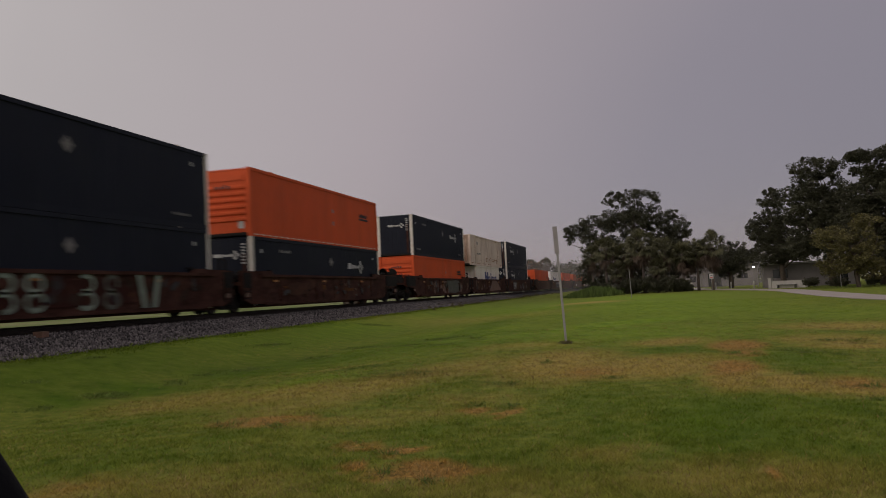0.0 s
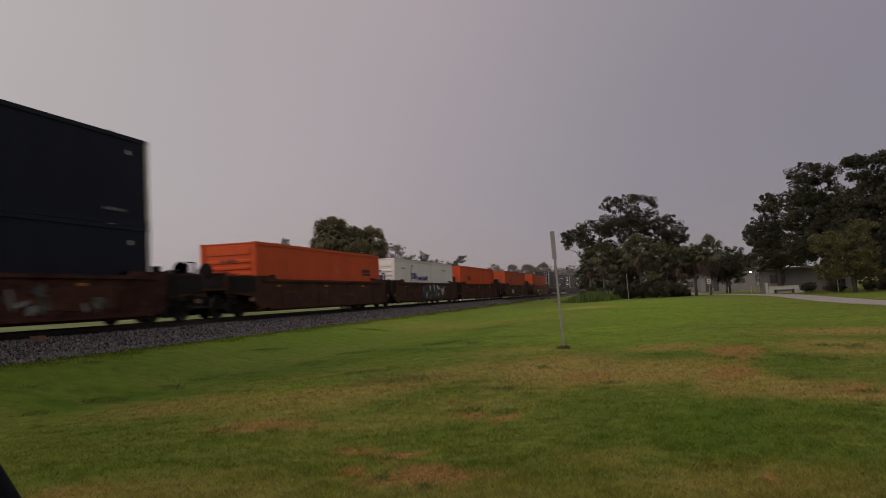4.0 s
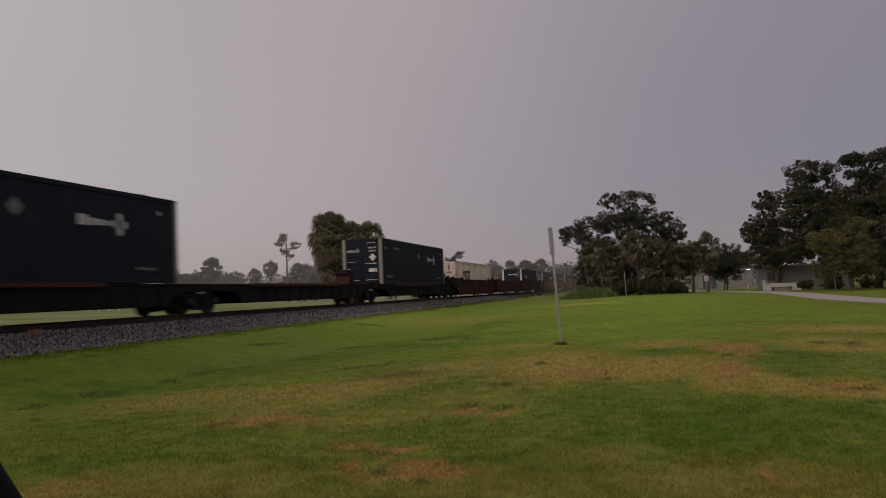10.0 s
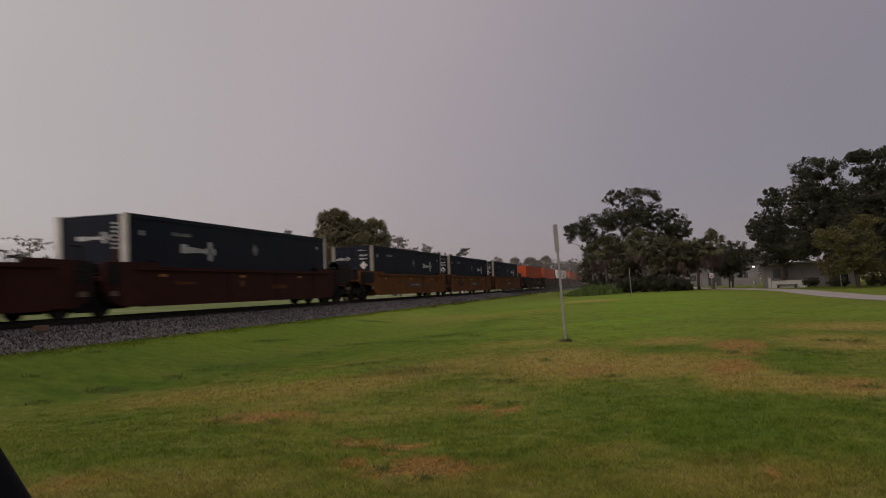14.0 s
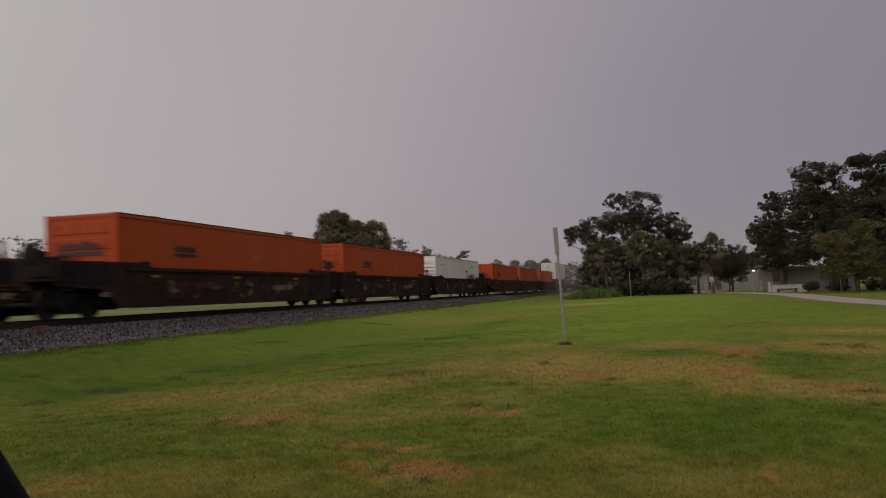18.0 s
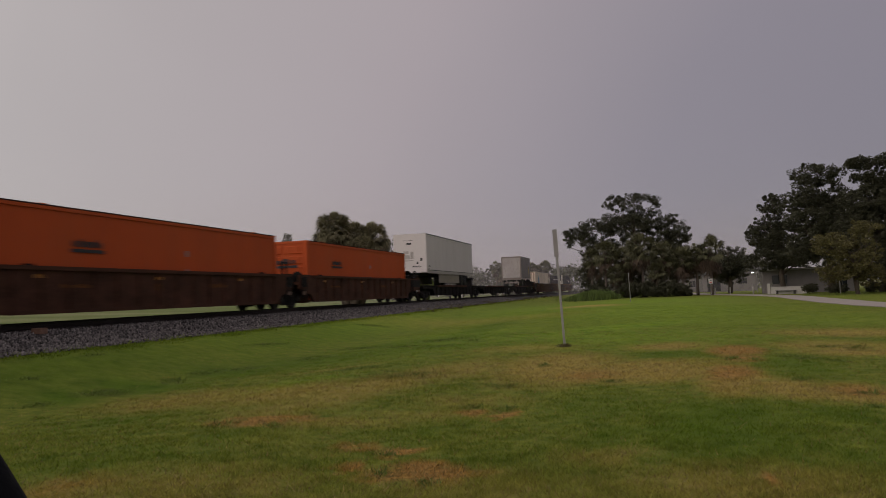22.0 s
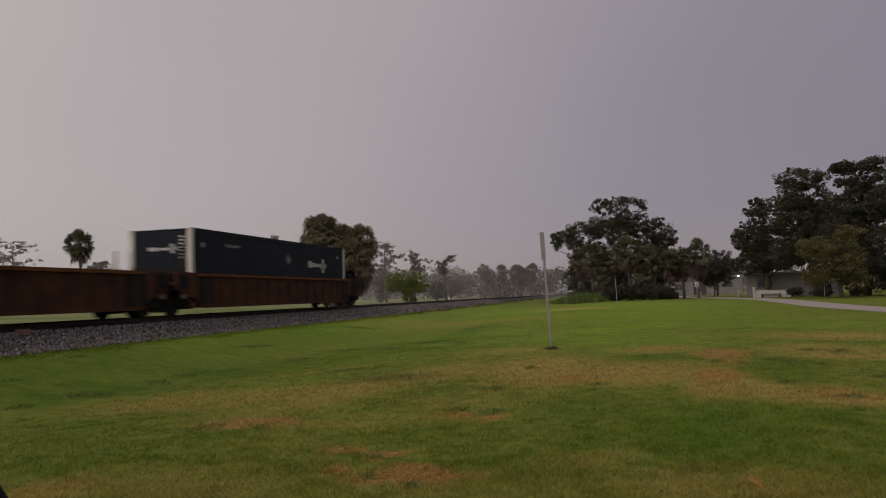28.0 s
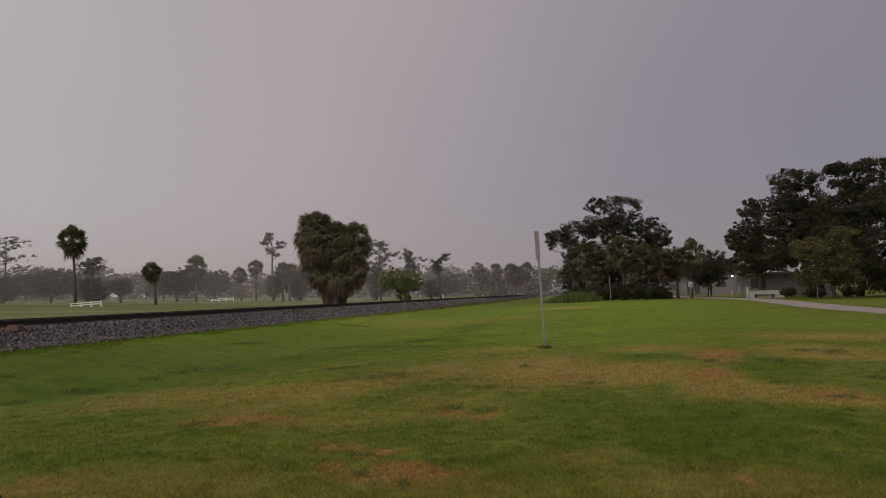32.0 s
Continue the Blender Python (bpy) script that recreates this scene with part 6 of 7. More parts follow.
def fronds(rng, n, reach, el_lo, el_hi, droop, blades=17, width=0.045):
    """Fan leaves on stalks round a palm's heart, their blades folded down at the tips."""
    vs, fs = [], []
    k = 0
    for i in range(n):
        az = 2 * math.pi * (i * 0.618 + rng.uniform(-0.04, 0.04))
        el = math.asin(rng.uniform(math.sin(math.radians(el_lo)), math.sin(math.radians(el_hi))))
        out = np.array([math.cos(az) * math.cos(el), math.sin(az) * math.cos(el), math.sin(el)])
        side = np.array([-math.sin(az), math.cos(az), 0.0])
        up = np.cross(out, side)
        up = up if up[2] > 0 else -up
        roll = rng.normal(0, 0.45)
        side, up = side * math.cos(roll) + up * math.sin(roll), up * math.cos(roll) - side * math.sin(roll)
        stalk = reach * (rng.uniform(0.50, 0.62) if rng.uniform() < 0.7 else rng.uniform(0.25, 0.5))
        sag = droop * (0.35 + 0.65 * (1 - max(math.sin(el), 0.0)))
        hub = out * stalk + np.array([0, 0, -sag * stalk * 0.25])
        w = 0.02
        vs += [side * -w, side * w, hub + side * w, hub - side * w]
        fs.append((k, k + 1, k + 2, k + 3))
        k += 4
        length = reach * rng.uniform(0.42, 0.52)
        for j in range(blades):
            a = math.radians(-95 + 190 * j / (blades - 1)) + rng.uniform(-0.06, 0.06)
            d = out * math.cos(a) + side * math.sin(a) + up * (0.18 * math.cos(2 * a))
            d /= np.linalg.norm(d)
            ln = length * (1 - 0.2 * abs(a) / 2.2) * rng.uniform(0.8, 1.05)
            c = np.cross(d, up)
            c /= np.linalg.norm(c) + 1e-9
            m = hub + d * ln * 0.55 - np.array([0, 0, sag * ln * 0.10])
            e = hub + d * ln * 0.88 - np.array([0, 0, sag * ln * rng.uniform(0.45, 0.9)])
            ww = width * reach * 0.5
            vs += [hub, m - c * ww, e, m + c * ww]
            fs.append((k, k + 1, k + 2, k + 3))
            k += 4
    return np.array(vs), np.array(fs)


def palm(label, x, y, height, reach, seed, skirt=0, green=38, group="", trunk_r=0.17, lean=0.0, spread_down=-35, z=None, heads=None, hang=0.10, droop=0.4, at_x=0.0, skirt_top=-30, leaves=(M_PALM, M_DEAD)):
    """A cabbage palm: booted trunk, a round head of fan leaves, and a skirt of dead ones. heads: further heads (dx, dy, height)."""
    rng = np.random.default_rng(seed)
    z0 = (float(land(x, y)) if z is None else z) - 0.1
    t = thing("palm_tree", label, "palm tree", group, at=pose(x, y, z0))
    s, boots = Shape(), Shape()
    gv, gf, dv, df = [], [], [], []
    kg = kd = 0
    for dx, dy, h, *own in [(at_x, 0, height)] + list(heads or []):
        size = own[0] if own else reach
        hx, hz = dx + lean, h - size * 0.75
        s.tube([(dx * 0.32, dy * 0.4, -0.2), (dx * 0.65 + lean * 0.2, dy * 0.8, hz * 0.35), (dx + lean * 0.55, dy, hz * 0.7), (hx, dy, hz)], [trunk_r * 1.25, trunk_r, trunk_r * 0.95, trunk_r * 1.1], 9)
        for i in range(14):
            a, zz = i * 2.4, hz - 0.08 - i * 0.07
            boots.tube([(hx + trunk_r * 0.8 * math.cos(a), dy + trunk_r * 0.8 * math.sin(a), zz),
                        (hx + trunk_r * 2.1 * math.cos(a), dy + trunk_r * 2.1 * math.sin(a), zz + 0.32)], [0.05, 0.02], 4)
        v, f = fronds(rng, int(green * 1.5), size, spread_down, 88, droop)
        gv.append(v + np.array([hx, dy, hz]))
        gf.append(f + kg)
        kg += len(v)
        if skirt:
            v, f = fronds(rng, skirt, size * 0.95, -88, skirt_top, 1.0, 13)
            drop = rng.uniform(0, max(hz - size * 1.1, 0.2) * hang, skirt)
            per = len(v) // skirt
            v = v.copy()
            v[:, 2] -= np.repeat(drop, per)
            dv.append(v + np.array([hx, dy, hz]))
            df.append(f + kd)
            kd += len(v)
    part("trunk", s, M_PALMTRUNK, t, smooth=True)
    tagged(part("boot_collar", boots, M_PALMTRUNK, t), kind="stuff")
    part("fronds", fast_mesh("fronds", np.concatenate(gv), np.concatenate(gf), leaves[0]), leaves[0], t)
    if dv:
        part("dead_fronds", fast_mesh("dead_fronds", np.concatenate(dv), np.concatenate(df), leaves[1]), leaves[1], t, "brown hanging dead fronds")
    return t


def pine(label, x, y, height, spread_x, seed, clumps=14, group="pines on the golf course", bare=0.5):
    """A tall pine: bare trunk, crooked limbs that bear small uneven tufts of needles."""
    rng = np.random.default_rng(seed)
    t = thing("pine_tree", label, "tree", group, at=pose(x, y, float(land(x, y)) - 0.1))
    s = Shape()
    tip = Vector((rng.uniform(-0.4, 0.4), 0, height * 0.93))
    limb(s, (0, 0, -0.2), tip, 0.20, 0.06, rng, 0.03, 8)
    cs, rs = [], []
    for i in range(clumps):
        h = height * (bare + (0.97 - bare) * (i + rng.uniform(0, 1)) / clumps)
        r = spread_x / 2 * rng.uniform(0.25, 1.0) * (0.75 + 0.25 * h / height)
        a = rng.uniform(0, 2 * math.pi)
        c = np.array((r * math.cos(a), r * math.sin(a), h + 0.35))
        limb(s, (tip.x * h / height, 0, h - 0.4), c, 0.07, 0.02, rng, 0.15, 5)
        for k in range(9):
            q = c + rng.normal(0, 1, 3) * np.array((spread_x / 9, spread_x / 9, 0.15))
            q[:2] *= rng.uniform(0.55, 1.1)
            cs.append(tuple(q))
            rs.append(rng.uniform(0.16, 0.40))
    part("trunk", s, M_BARK, t, smooth=True)
    v, f = leaf_cards(rng, cs, rs, 22, 0.13, 0.7)
    part("crown", fast_mesh("crown", v, f, M_PINE), M_PINE, t)
    return t


# the grove at the lawn's end
tree("oak_tree", "large dark green live oak in the grove beyond the lawn", -2.0, 113.5, 13.7, 15, 11, lobes=[
    (0.4, 13.5, 3.7, 1.1), (-2.8, 12.5, 1.2, 1.0), (3.6, 13.0, 1.2, 1.0), (-0.3, 12.2, 2.7, 0.7), (2.1, 11.5, 2.4, 0.7), (-0.9, 10.9, 3.2, 0.8), (-4.5, 9.6, 3.3, 1.7), (-2.1, 10.3, 3.5, 1.6), (0.1, 9.5, 4.0, 2.2), (2.5, 10.1, 3.5, 1.7), (4.9, 9.3, 3.0, 2.1), (6.4, 8.3, 1.9, 1.7),
    (-7.1, 9.2, 2.1, 1.3), (-8.1, 8.2, 1.0, 1.3), (-6.2, 7.9, 2.2, 1.4), (7.3, 7.9, 0.8, 1.0), (-4.3, 5.9, 3.0, 2.9), (-0.3, 5.9, 4.0, 3.2), (4.1, 5.9, 3.3, 2.9), (-6.2, 3.1, 1.6, 2.5), (-3.2, 2.7, 3.0, 2.2), (1.5, 2.7, 3.8, 2.2), (5.9, 3.3, 2.7, 2.4), (8.0, 3.9, 1.7, 2.1)],
     clumps=840, per=80, size=0.19, trunk_r=0.45, trunk_top=10.4, clump_r=0.92, spread_y=8)
GROVE = "palms in the grove"
for x, y, h, r, sk, seed in ((-5.2, 107.5, 7.8, 2.0, 18, 21), (-7.0, 108.0, 6.8, 1.7, 20, 27), (-0.5, 106.5, 8.4, 2.5, 20, 23), (-2.7, 107.0, 6.7, 1.9, 20, 22), (2.2, 107.0, 7.1, 2.1, 22, 24), (4.4, 106.5, 6.3, 2.0, 28, 25),
                             (6.2, 107.5, 6.7, 1.9, 28, 28), (7.8, 106.0, 7.6, 2.3, 34, 26), (1.2, 105.5, 4.6, 1.6, 16, 30), (-3.7, 105.6, 4.5, 1.6, 12, 29)):
    palm("cabbage palm with brown dead fronds in the grove", x, y, h, r, seed, hang=0.4, skirt=sk, green=46, group=GROVE, spread_down=-55, droop=0.6)
for x, y, h, w, seed in ((-2.7, 104.0, 2.3, 4.6, 31), (-0.4, 104.0, 2.4, 5.4, 34), (2.2, 104.0, 2.3, 5.4, 32), (4.1, 104.0, 1.8, 3.6, 33), (-6.2, 104.0, 2.1, 4.2, 35)):
    tree("shrub", "dark green shrub at the foot of the grove", x, y, h, w, seed, low=0.0, clumps=120, per=80, size=0.15, trunk_r=0.06, clump_r=0.6, group="shrubs in the grove")
tree("oak_tree", "dark green round tree behind the grove", 11.2, 119.5, 6.8, 7.6, 36, low=0.15, clumps=150)
tree("oak_tree", "tall grey-green tree far behind the grove", 5.5, 150.0, 11.5, 9.0, 37, low=0.3, clumps=110, size=0.26)
tree("oak_tree", "grey-green tree far behind the road", 17.0, 175.0, 9.5, 12.0, 38, low=0.1, clumps=110, size=0.3)

# the oaks by the road
ROADOAK = "oaks beside the road"
tree("oak_tree", "dark green spreading oak beside the road", 15.3, 100.0, 11.6, 7, 41, lobes=[(-0.5, 10.2, 2.0, 1.6), (-1.6, 6.9, 2.4, 2.6), (-0.1, 5.8, 2.4, 3.0), (-2.0, 3.9, 2.6, 1.3), (0.6, 4.2, 2.6, 1.4), (2.2, 4.6, 2.4, 1.5)],
     clumps=400, per=80, trunk_r=0.35, trunk_top=6.5, clump_r=0.85, group=ROADOAK)
tree("oak_tree", "tall dark green oak with gaps in its crown", 18.8, 92.0, 14.0, 9, 42, lobes=[(-0.9, 12.6, 3.0, 1.4), (-2.2, 10.0, 2.0, 2.2), (0.8, 10.3, 2.4, 1.6), (-0.5, 6.3, 3.6, 3.4), (-2.9, 4.3, 2.4, 1.5), (-1.4, 8.2, 3.4, 2.2), (1.2, 8.0, 2.8, 2.4)],
     clumps=560, per=80, trunk_r=0.40, trunk_top=9.5, clump_r=0.85, group=ROADOAK)
tree("oak_tree", "tall dark green oak with gaps in its crown", 22.0, 86.0, 13.8, 8, 43, lobes=[(-1.1, 12.7, 1.9, 0.9), (-0.9, 11.3, 1.6, 0.8), (-0.2, 10.2, 1.5, 0.9), (-1.0, 8.9, 2.6, 1.7), (-1.3, 5.4, 3.2, 3.4), (1.2, 12.6, 1.5, 1.1), (1.5, 10.6, 2.0, 1.4), (1.4, 8.4, 2.4, 1.8)],
     clumps=430, per=80, trunk_r=0.40, trunk_top=9.0, clump_r=0.85, group=ROADOAK)
tree("oak_tree", "tall dark green oak beside the road", 24.8, 82.0, 13.6, 9, 44, lobes=[(-1.0, 12.2, 1.7, 1.1), (-0.4, 10.4, 1.6, 1.1), (-0.8, 8.8, 3.2, 2.1), (-2.0, 8.3, 1.7, 1.4), (-1.3, 4.2, 3.3, 3.6), (3.8, 8.0, 3.0, 3.4), (3.4, 4.0, 3.4, 3.6)],
     clumps=460, per=80, trunk_r=0.40, trunk_top=9.5, clump_r=0.85, group=ROADOAK)
tree("young_oak_tree", "smaller olive-green tree with leaves down to its trunk", 18.0, 78.0, 7.0, 7.4, 45, leaves=M_OAKLIT, lobes=[(0.8, 5.8, 1.7, 1.0), (-2.1, 4.5, 1.7, 1.4), (0.0, 3.5, 2.6, 2.0), (-1.7, 2.2, 1.8, 1.4), (1.0, 1.8, 1.5, 1.2)],
     clumps=170, per=100, size=0.16, trunk_r=0.2, trunk_top=3.8, clump_r=0.8, group=ROADOAK)
tree("oak_tree", "dark tree behind the building", 27.0, 118.0, 9.5, 16, 46, low=0.05, clumps=170, group=ROADOAK)
tree("shrub", "dense dark shrub under the oaks", 24.5, 83.0, 4.2, 11, 47, low=0.0, clumps=150, trunk_r=0.08, clump_r=0.9)
for x, y, w, seed in ((16.0, 88.5, 2.2, 48), (18.2, 86.5, 2.6, 49), (20.6, 84.5, 2.2, 50)):
    tree("clipped_shrub", "dark clipped shrub beside the building", x, y, 1.35, w, seed, low=0.0, clumps=50, per=70, size=0.11, trunk_r=0.05, clump_r=0.42, group="clipped shrubs")

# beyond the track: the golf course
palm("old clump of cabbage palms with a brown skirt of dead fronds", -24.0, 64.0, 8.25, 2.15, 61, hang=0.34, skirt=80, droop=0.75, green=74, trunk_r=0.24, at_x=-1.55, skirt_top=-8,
     heads=[(1.75, 0.4, 7.15, 1.8), (0.3, 0.1, 7.35, 1.65), (0.2, 0.3, 6.5, 1.9), (1.4, -0.4, 6.0, 1.8), (-1.5, -0.3, 6.9, 1.8), (-0.45, -1.0, 4.5, 1.7), (1.0, -1.2, 4.1, 1.55), (1.8, -0.4, 4.6, 1.5), (1.0, 0.2, 4.6, 1.7), (0.3, -0.8, 3.3, 1.3)], spread_down=-42, leaves=(M_HAZEPALM, M_HAZEDEAD))
COURSE = "palms on the golf course"
palm("tall slender cabbage palm with a round head", -61.0, 80.0, 9.1, 2.0, 62, skirt=14, green=60, group=COURSE, lean=-0.35, spread_down=-62, droop=0.2, trunk_r=0.15)
palm("short cabbage palm leaning a little", -54.0, 85.0, 5.1, 1.4, 63, skirt=12, green=60, group=COURSE, lean=-0.45, droop=0.25, spread_down=-62, trunk_r=0.15)
palm("cabbage palm with a dense head", -63.1, 110.0, 7.0, 2.0, 64, skirt=16, green=60, group=COURSE, droop=0.25, spread_down=-62)
palm("cabbage palm with a round head", -58.3, 120.0, 6.7, 1.5, 65, skirt=12, green=60, group=COURSE, droop=0.25, spread_down=-62)
palm("small cabbage palm with a round head", -60.8, 120.0, 5.5, 1.4, 66, skirt=10, green=50, group=COURSE, lean=-0.3, droop=0.25, spread_down=-62)
for i, (px, y, h, r) in enumerate(((-26.3, 150, 5.7, 1.5), (-23.9, 150, 6.5, 1.6), (-18.8, 155, 6.7, 1.6), (-32.0, 175, 7.6, 1.8), (-49.0, 112.0, 5.8, 1.5), (-50.7, 113.5, 5.9, 1.6))):
    palm("distant cabbage palm on the golf course", px, y, h, r, 70 + i, hang=0.25, skirt=20, green=50, group=COURSE, droop=0.25, spread_down=-62)
palm("distant thick cabbage palm with two heads", -20.6, 146, 6.2, 1.9, 79, skirt=50, green=50, group=COURSE, heads=[(1.1, 0.5, 5.8)], trunk_r=0.25)
pine("slender pine with a sparse windswept crown", -50.7, 110, 9.9, 3.8, 81, clumps=9, bare=0.66)
pine("tall pine with flat needle clumps", -97.0, 110, 10.8, 8.0, 82, clumps=18)
pine("tall pine with flat needle clumps", -34.8, 112, 8.5, 5.0, 83, clumps=16, bare=0.45)
pine("tall pine with flat needle clumps", -31.8, 116, 7.2, 4.0, 84, clumps=12, bare=0.55)
pine("slender pine standing far off", -27.8, 120, 6.8, 2.9, 85, clumps=9, bare=0.6)
pine("pine rising from behind the oaks", -69.9, 95, 6.1, 4.2, 86, clumps=14, bare=0.62)
tree("small_tree", "bright green leafy small tree beyond the track", -24.5, 86.0, 4.1, 5.6, 91, leaves=M_BUSH, clumps=150, per=90, size=0.12, trunk_r=0.12, clump_r=0.55,
     lobes=[(-0.3, 3.0, 1.9, 1.2), (1.5, 2.5, 1.4, 1.2), (-1.5, 2.4, 1.3, 1.0), (0.3, 2.0, 2.3, 0.9), (0.4, 0.9, 0.9, 0.8)])
OAKS = "oaks on the golf course"
for x, y, h, w, low, seed in ((-86.7, 108, 5.9, 10.8, 0.14, 92), (-92.9, 125, 5.2, 10.2, 0.1, 93), (-70.4, 96, 3.9, 4.8, 0.0, 94), (-71.7, 104, 4.0, 4.6, 0.22, 95), (-70.5, 117, 5.7, 8.0, 0.16, 96), (-73.7, 135, 6.1, 9.5, 0.1, 97),
                              (-49.8, 118, 5.9, 7.6, 0.03, 98), (-52.0, 113, 4.3, 2.9, 0.04, 99), (-36.6, 115, 4.8, 4.2, 0.04, 100), (-31.7, 130, 3.6, 3.2, 0.05, 101), (-93.6, 106, 4.3, 5.8, 0.15, 102), (-101, 114, 4.6, 7.5, 0.06, 103),
                              (-118, 140, 6, 12, 0.06, 104), (-34, 150, 4.6, 8, 0.06, 105), (-43, 150, 6, 9, 0.06, 106), (-84, 135, 6.3, 8, 0.1, 107)):
    tree("oak_tree", "dark round-headed oak on the golf course", x, y, h, w, seed, low=low, clumps=int(30 + 12 * w), per=70, size=0.25, trunk_r=0.25, group=OAKS, trunk_top=h * 0.45)

# far woods close the view
rng = np.random.default_rng(7)
cs, rs = [], []
for k in range(1700):
    u = rng.uniform(0, 1)
    a = math.radians(-14 + 74 * u)                     # angle to the left of the track's direction
    d = rng.uniform(170, 265)
    x, y = -d * math.sin(a) - 25, d * math.cos(a)
    top = (6.9 + 0.8 * math.sin(u * 23) + 0.7 * math.sin(u * 51) + 0.8 * math.sin(u * 117)) * d / 235
    h = top * rng.uniform(0, 1) ** 0.85
    cs.append((x, y, float(land(x, y)) + h))
    rs.append(rng.uniform(1.1, 2.8))
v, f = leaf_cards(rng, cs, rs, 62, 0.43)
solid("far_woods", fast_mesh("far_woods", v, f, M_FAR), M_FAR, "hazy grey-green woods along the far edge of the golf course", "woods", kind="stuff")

# rain haze imitated by added flat pale sheets, denser farther off
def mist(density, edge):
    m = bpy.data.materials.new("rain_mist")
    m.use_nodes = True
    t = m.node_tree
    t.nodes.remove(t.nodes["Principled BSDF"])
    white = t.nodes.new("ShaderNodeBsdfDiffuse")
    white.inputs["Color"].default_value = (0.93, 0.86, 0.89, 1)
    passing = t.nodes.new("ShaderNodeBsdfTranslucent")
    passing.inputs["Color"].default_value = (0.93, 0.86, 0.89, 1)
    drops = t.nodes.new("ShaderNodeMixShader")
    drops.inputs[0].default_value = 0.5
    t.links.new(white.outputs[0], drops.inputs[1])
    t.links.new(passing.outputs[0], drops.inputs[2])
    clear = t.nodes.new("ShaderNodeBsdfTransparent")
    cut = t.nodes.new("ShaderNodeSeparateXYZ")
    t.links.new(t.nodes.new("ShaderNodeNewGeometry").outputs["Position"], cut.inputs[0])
    # the haze's fade with height and towards its edge is set here
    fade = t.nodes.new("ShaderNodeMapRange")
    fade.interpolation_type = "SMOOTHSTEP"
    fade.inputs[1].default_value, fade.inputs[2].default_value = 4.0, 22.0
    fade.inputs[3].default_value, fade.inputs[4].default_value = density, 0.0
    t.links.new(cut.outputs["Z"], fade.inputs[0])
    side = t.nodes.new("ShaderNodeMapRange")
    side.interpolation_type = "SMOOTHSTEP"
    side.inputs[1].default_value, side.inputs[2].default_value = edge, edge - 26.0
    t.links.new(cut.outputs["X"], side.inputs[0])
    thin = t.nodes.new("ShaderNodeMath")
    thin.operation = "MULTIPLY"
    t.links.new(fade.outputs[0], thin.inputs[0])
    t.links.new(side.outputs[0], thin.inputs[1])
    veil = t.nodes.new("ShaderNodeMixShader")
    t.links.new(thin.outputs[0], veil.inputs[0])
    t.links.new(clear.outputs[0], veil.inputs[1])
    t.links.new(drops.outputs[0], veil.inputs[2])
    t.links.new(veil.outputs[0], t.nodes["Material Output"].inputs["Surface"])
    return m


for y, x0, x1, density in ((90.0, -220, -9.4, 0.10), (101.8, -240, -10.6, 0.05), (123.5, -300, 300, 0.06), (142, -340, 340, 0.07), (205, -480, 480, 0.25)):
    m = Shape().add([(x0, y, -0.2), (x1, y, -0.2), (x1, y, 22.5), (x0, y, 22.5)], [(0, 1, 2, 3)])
    ob = solid("mist_bank", m, mist(density, x1), "translucent sheet imitating thin grey rain mist in the distance", "mist", "mist banks", kind="stuff")
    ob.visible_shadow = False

# tall weeds at the left foot of the grove
rng = np.random.default_rng(8)
n = 9000
wx = np.concatenate([rng.normal(-6.9, 1.3, n // 2), rng.uniform(-9.0, -3.6, n // 2)])
wy = np.concatenate([rng.normal(100, 2.2, n // 2), rng.uniform(97, 104, n // 2)])
wz = land(wx, wy)
hh = rng.uniform(0.4, 1.2, n) * np.exp(-((wx + 6.3) / 3.0) ** 2) + 0.12
ang = rng.uniform(0, math.pi, n)
dx, dy = np.cos(ang) * 0.05, np.sin(ang) * 0.05
lx, ly = rng.normal(0, 0.16, n), rng.normal(0, 0.16, n)
v = np.stack([np.stack([wx - dx, wy - dy, wz], 1), np.stack([wx + dx, wy + dy, wz], 1), np.stack([wx + lx, wy + ly, wz + hh], 1)], 1).reshape(-1, 3)
cs = [(rng.normal(-6.3, 1.5), rng.uniform(98, 103.5)) for _ in range(70)]
v2, f2 = leaf_cards(rng, [(a, b, float(land(a, b)) + rng.uniform(0.15, 0.55) + 0.5 * math.exp(-((a + 6.0) / 2.0) ** 2)) for a, b in cs], rng.uniform(0.25, 0.55, 70), 60, 0.10)
solid("weed_bushes", fast_mesh("weed_bushes", v2, f2, M_WEED), M_WEED, "bushy bright green weeds before the grove", "weeds", kind="stuff")
solid("tall_weeds", fast_mesh("tall_weeds", v, np.arange(3 * n).reshape(n, 3), M_WEED), M_WEED, "patch of tall bright green weeds beside the track", "weeds", kind="stuff")


# dry scrub growing out of the ballast's foot
rng = np.random.default_rng(14)
for y0, y1, k, big in ((44, 50, 10, 0.22), (52, 62, 26, 0.30), (66, 84, 30, 0.30), (84, 118, 40, 0.34)):
    cs = [(TRACK_X + rng.uniform(2.6, 4.6), yy, 0) for yy in rng.uniform(y0, y1, k)]
    cs = [(a, b, float(land(a, b)) + 0.06) for a, b, _ in cs]
    v, f = leaf_cards(rng, cs, rng.uniform(0.06, big * 0.7, k), 70, 0.045)
    solid("dry_scrub", fast_mesh("dry_scrub", v, f, M_SCRUB), M_SCRUB, "low yellow-brown scrub at the foot of the ballast", "weeds", kind="stuff")


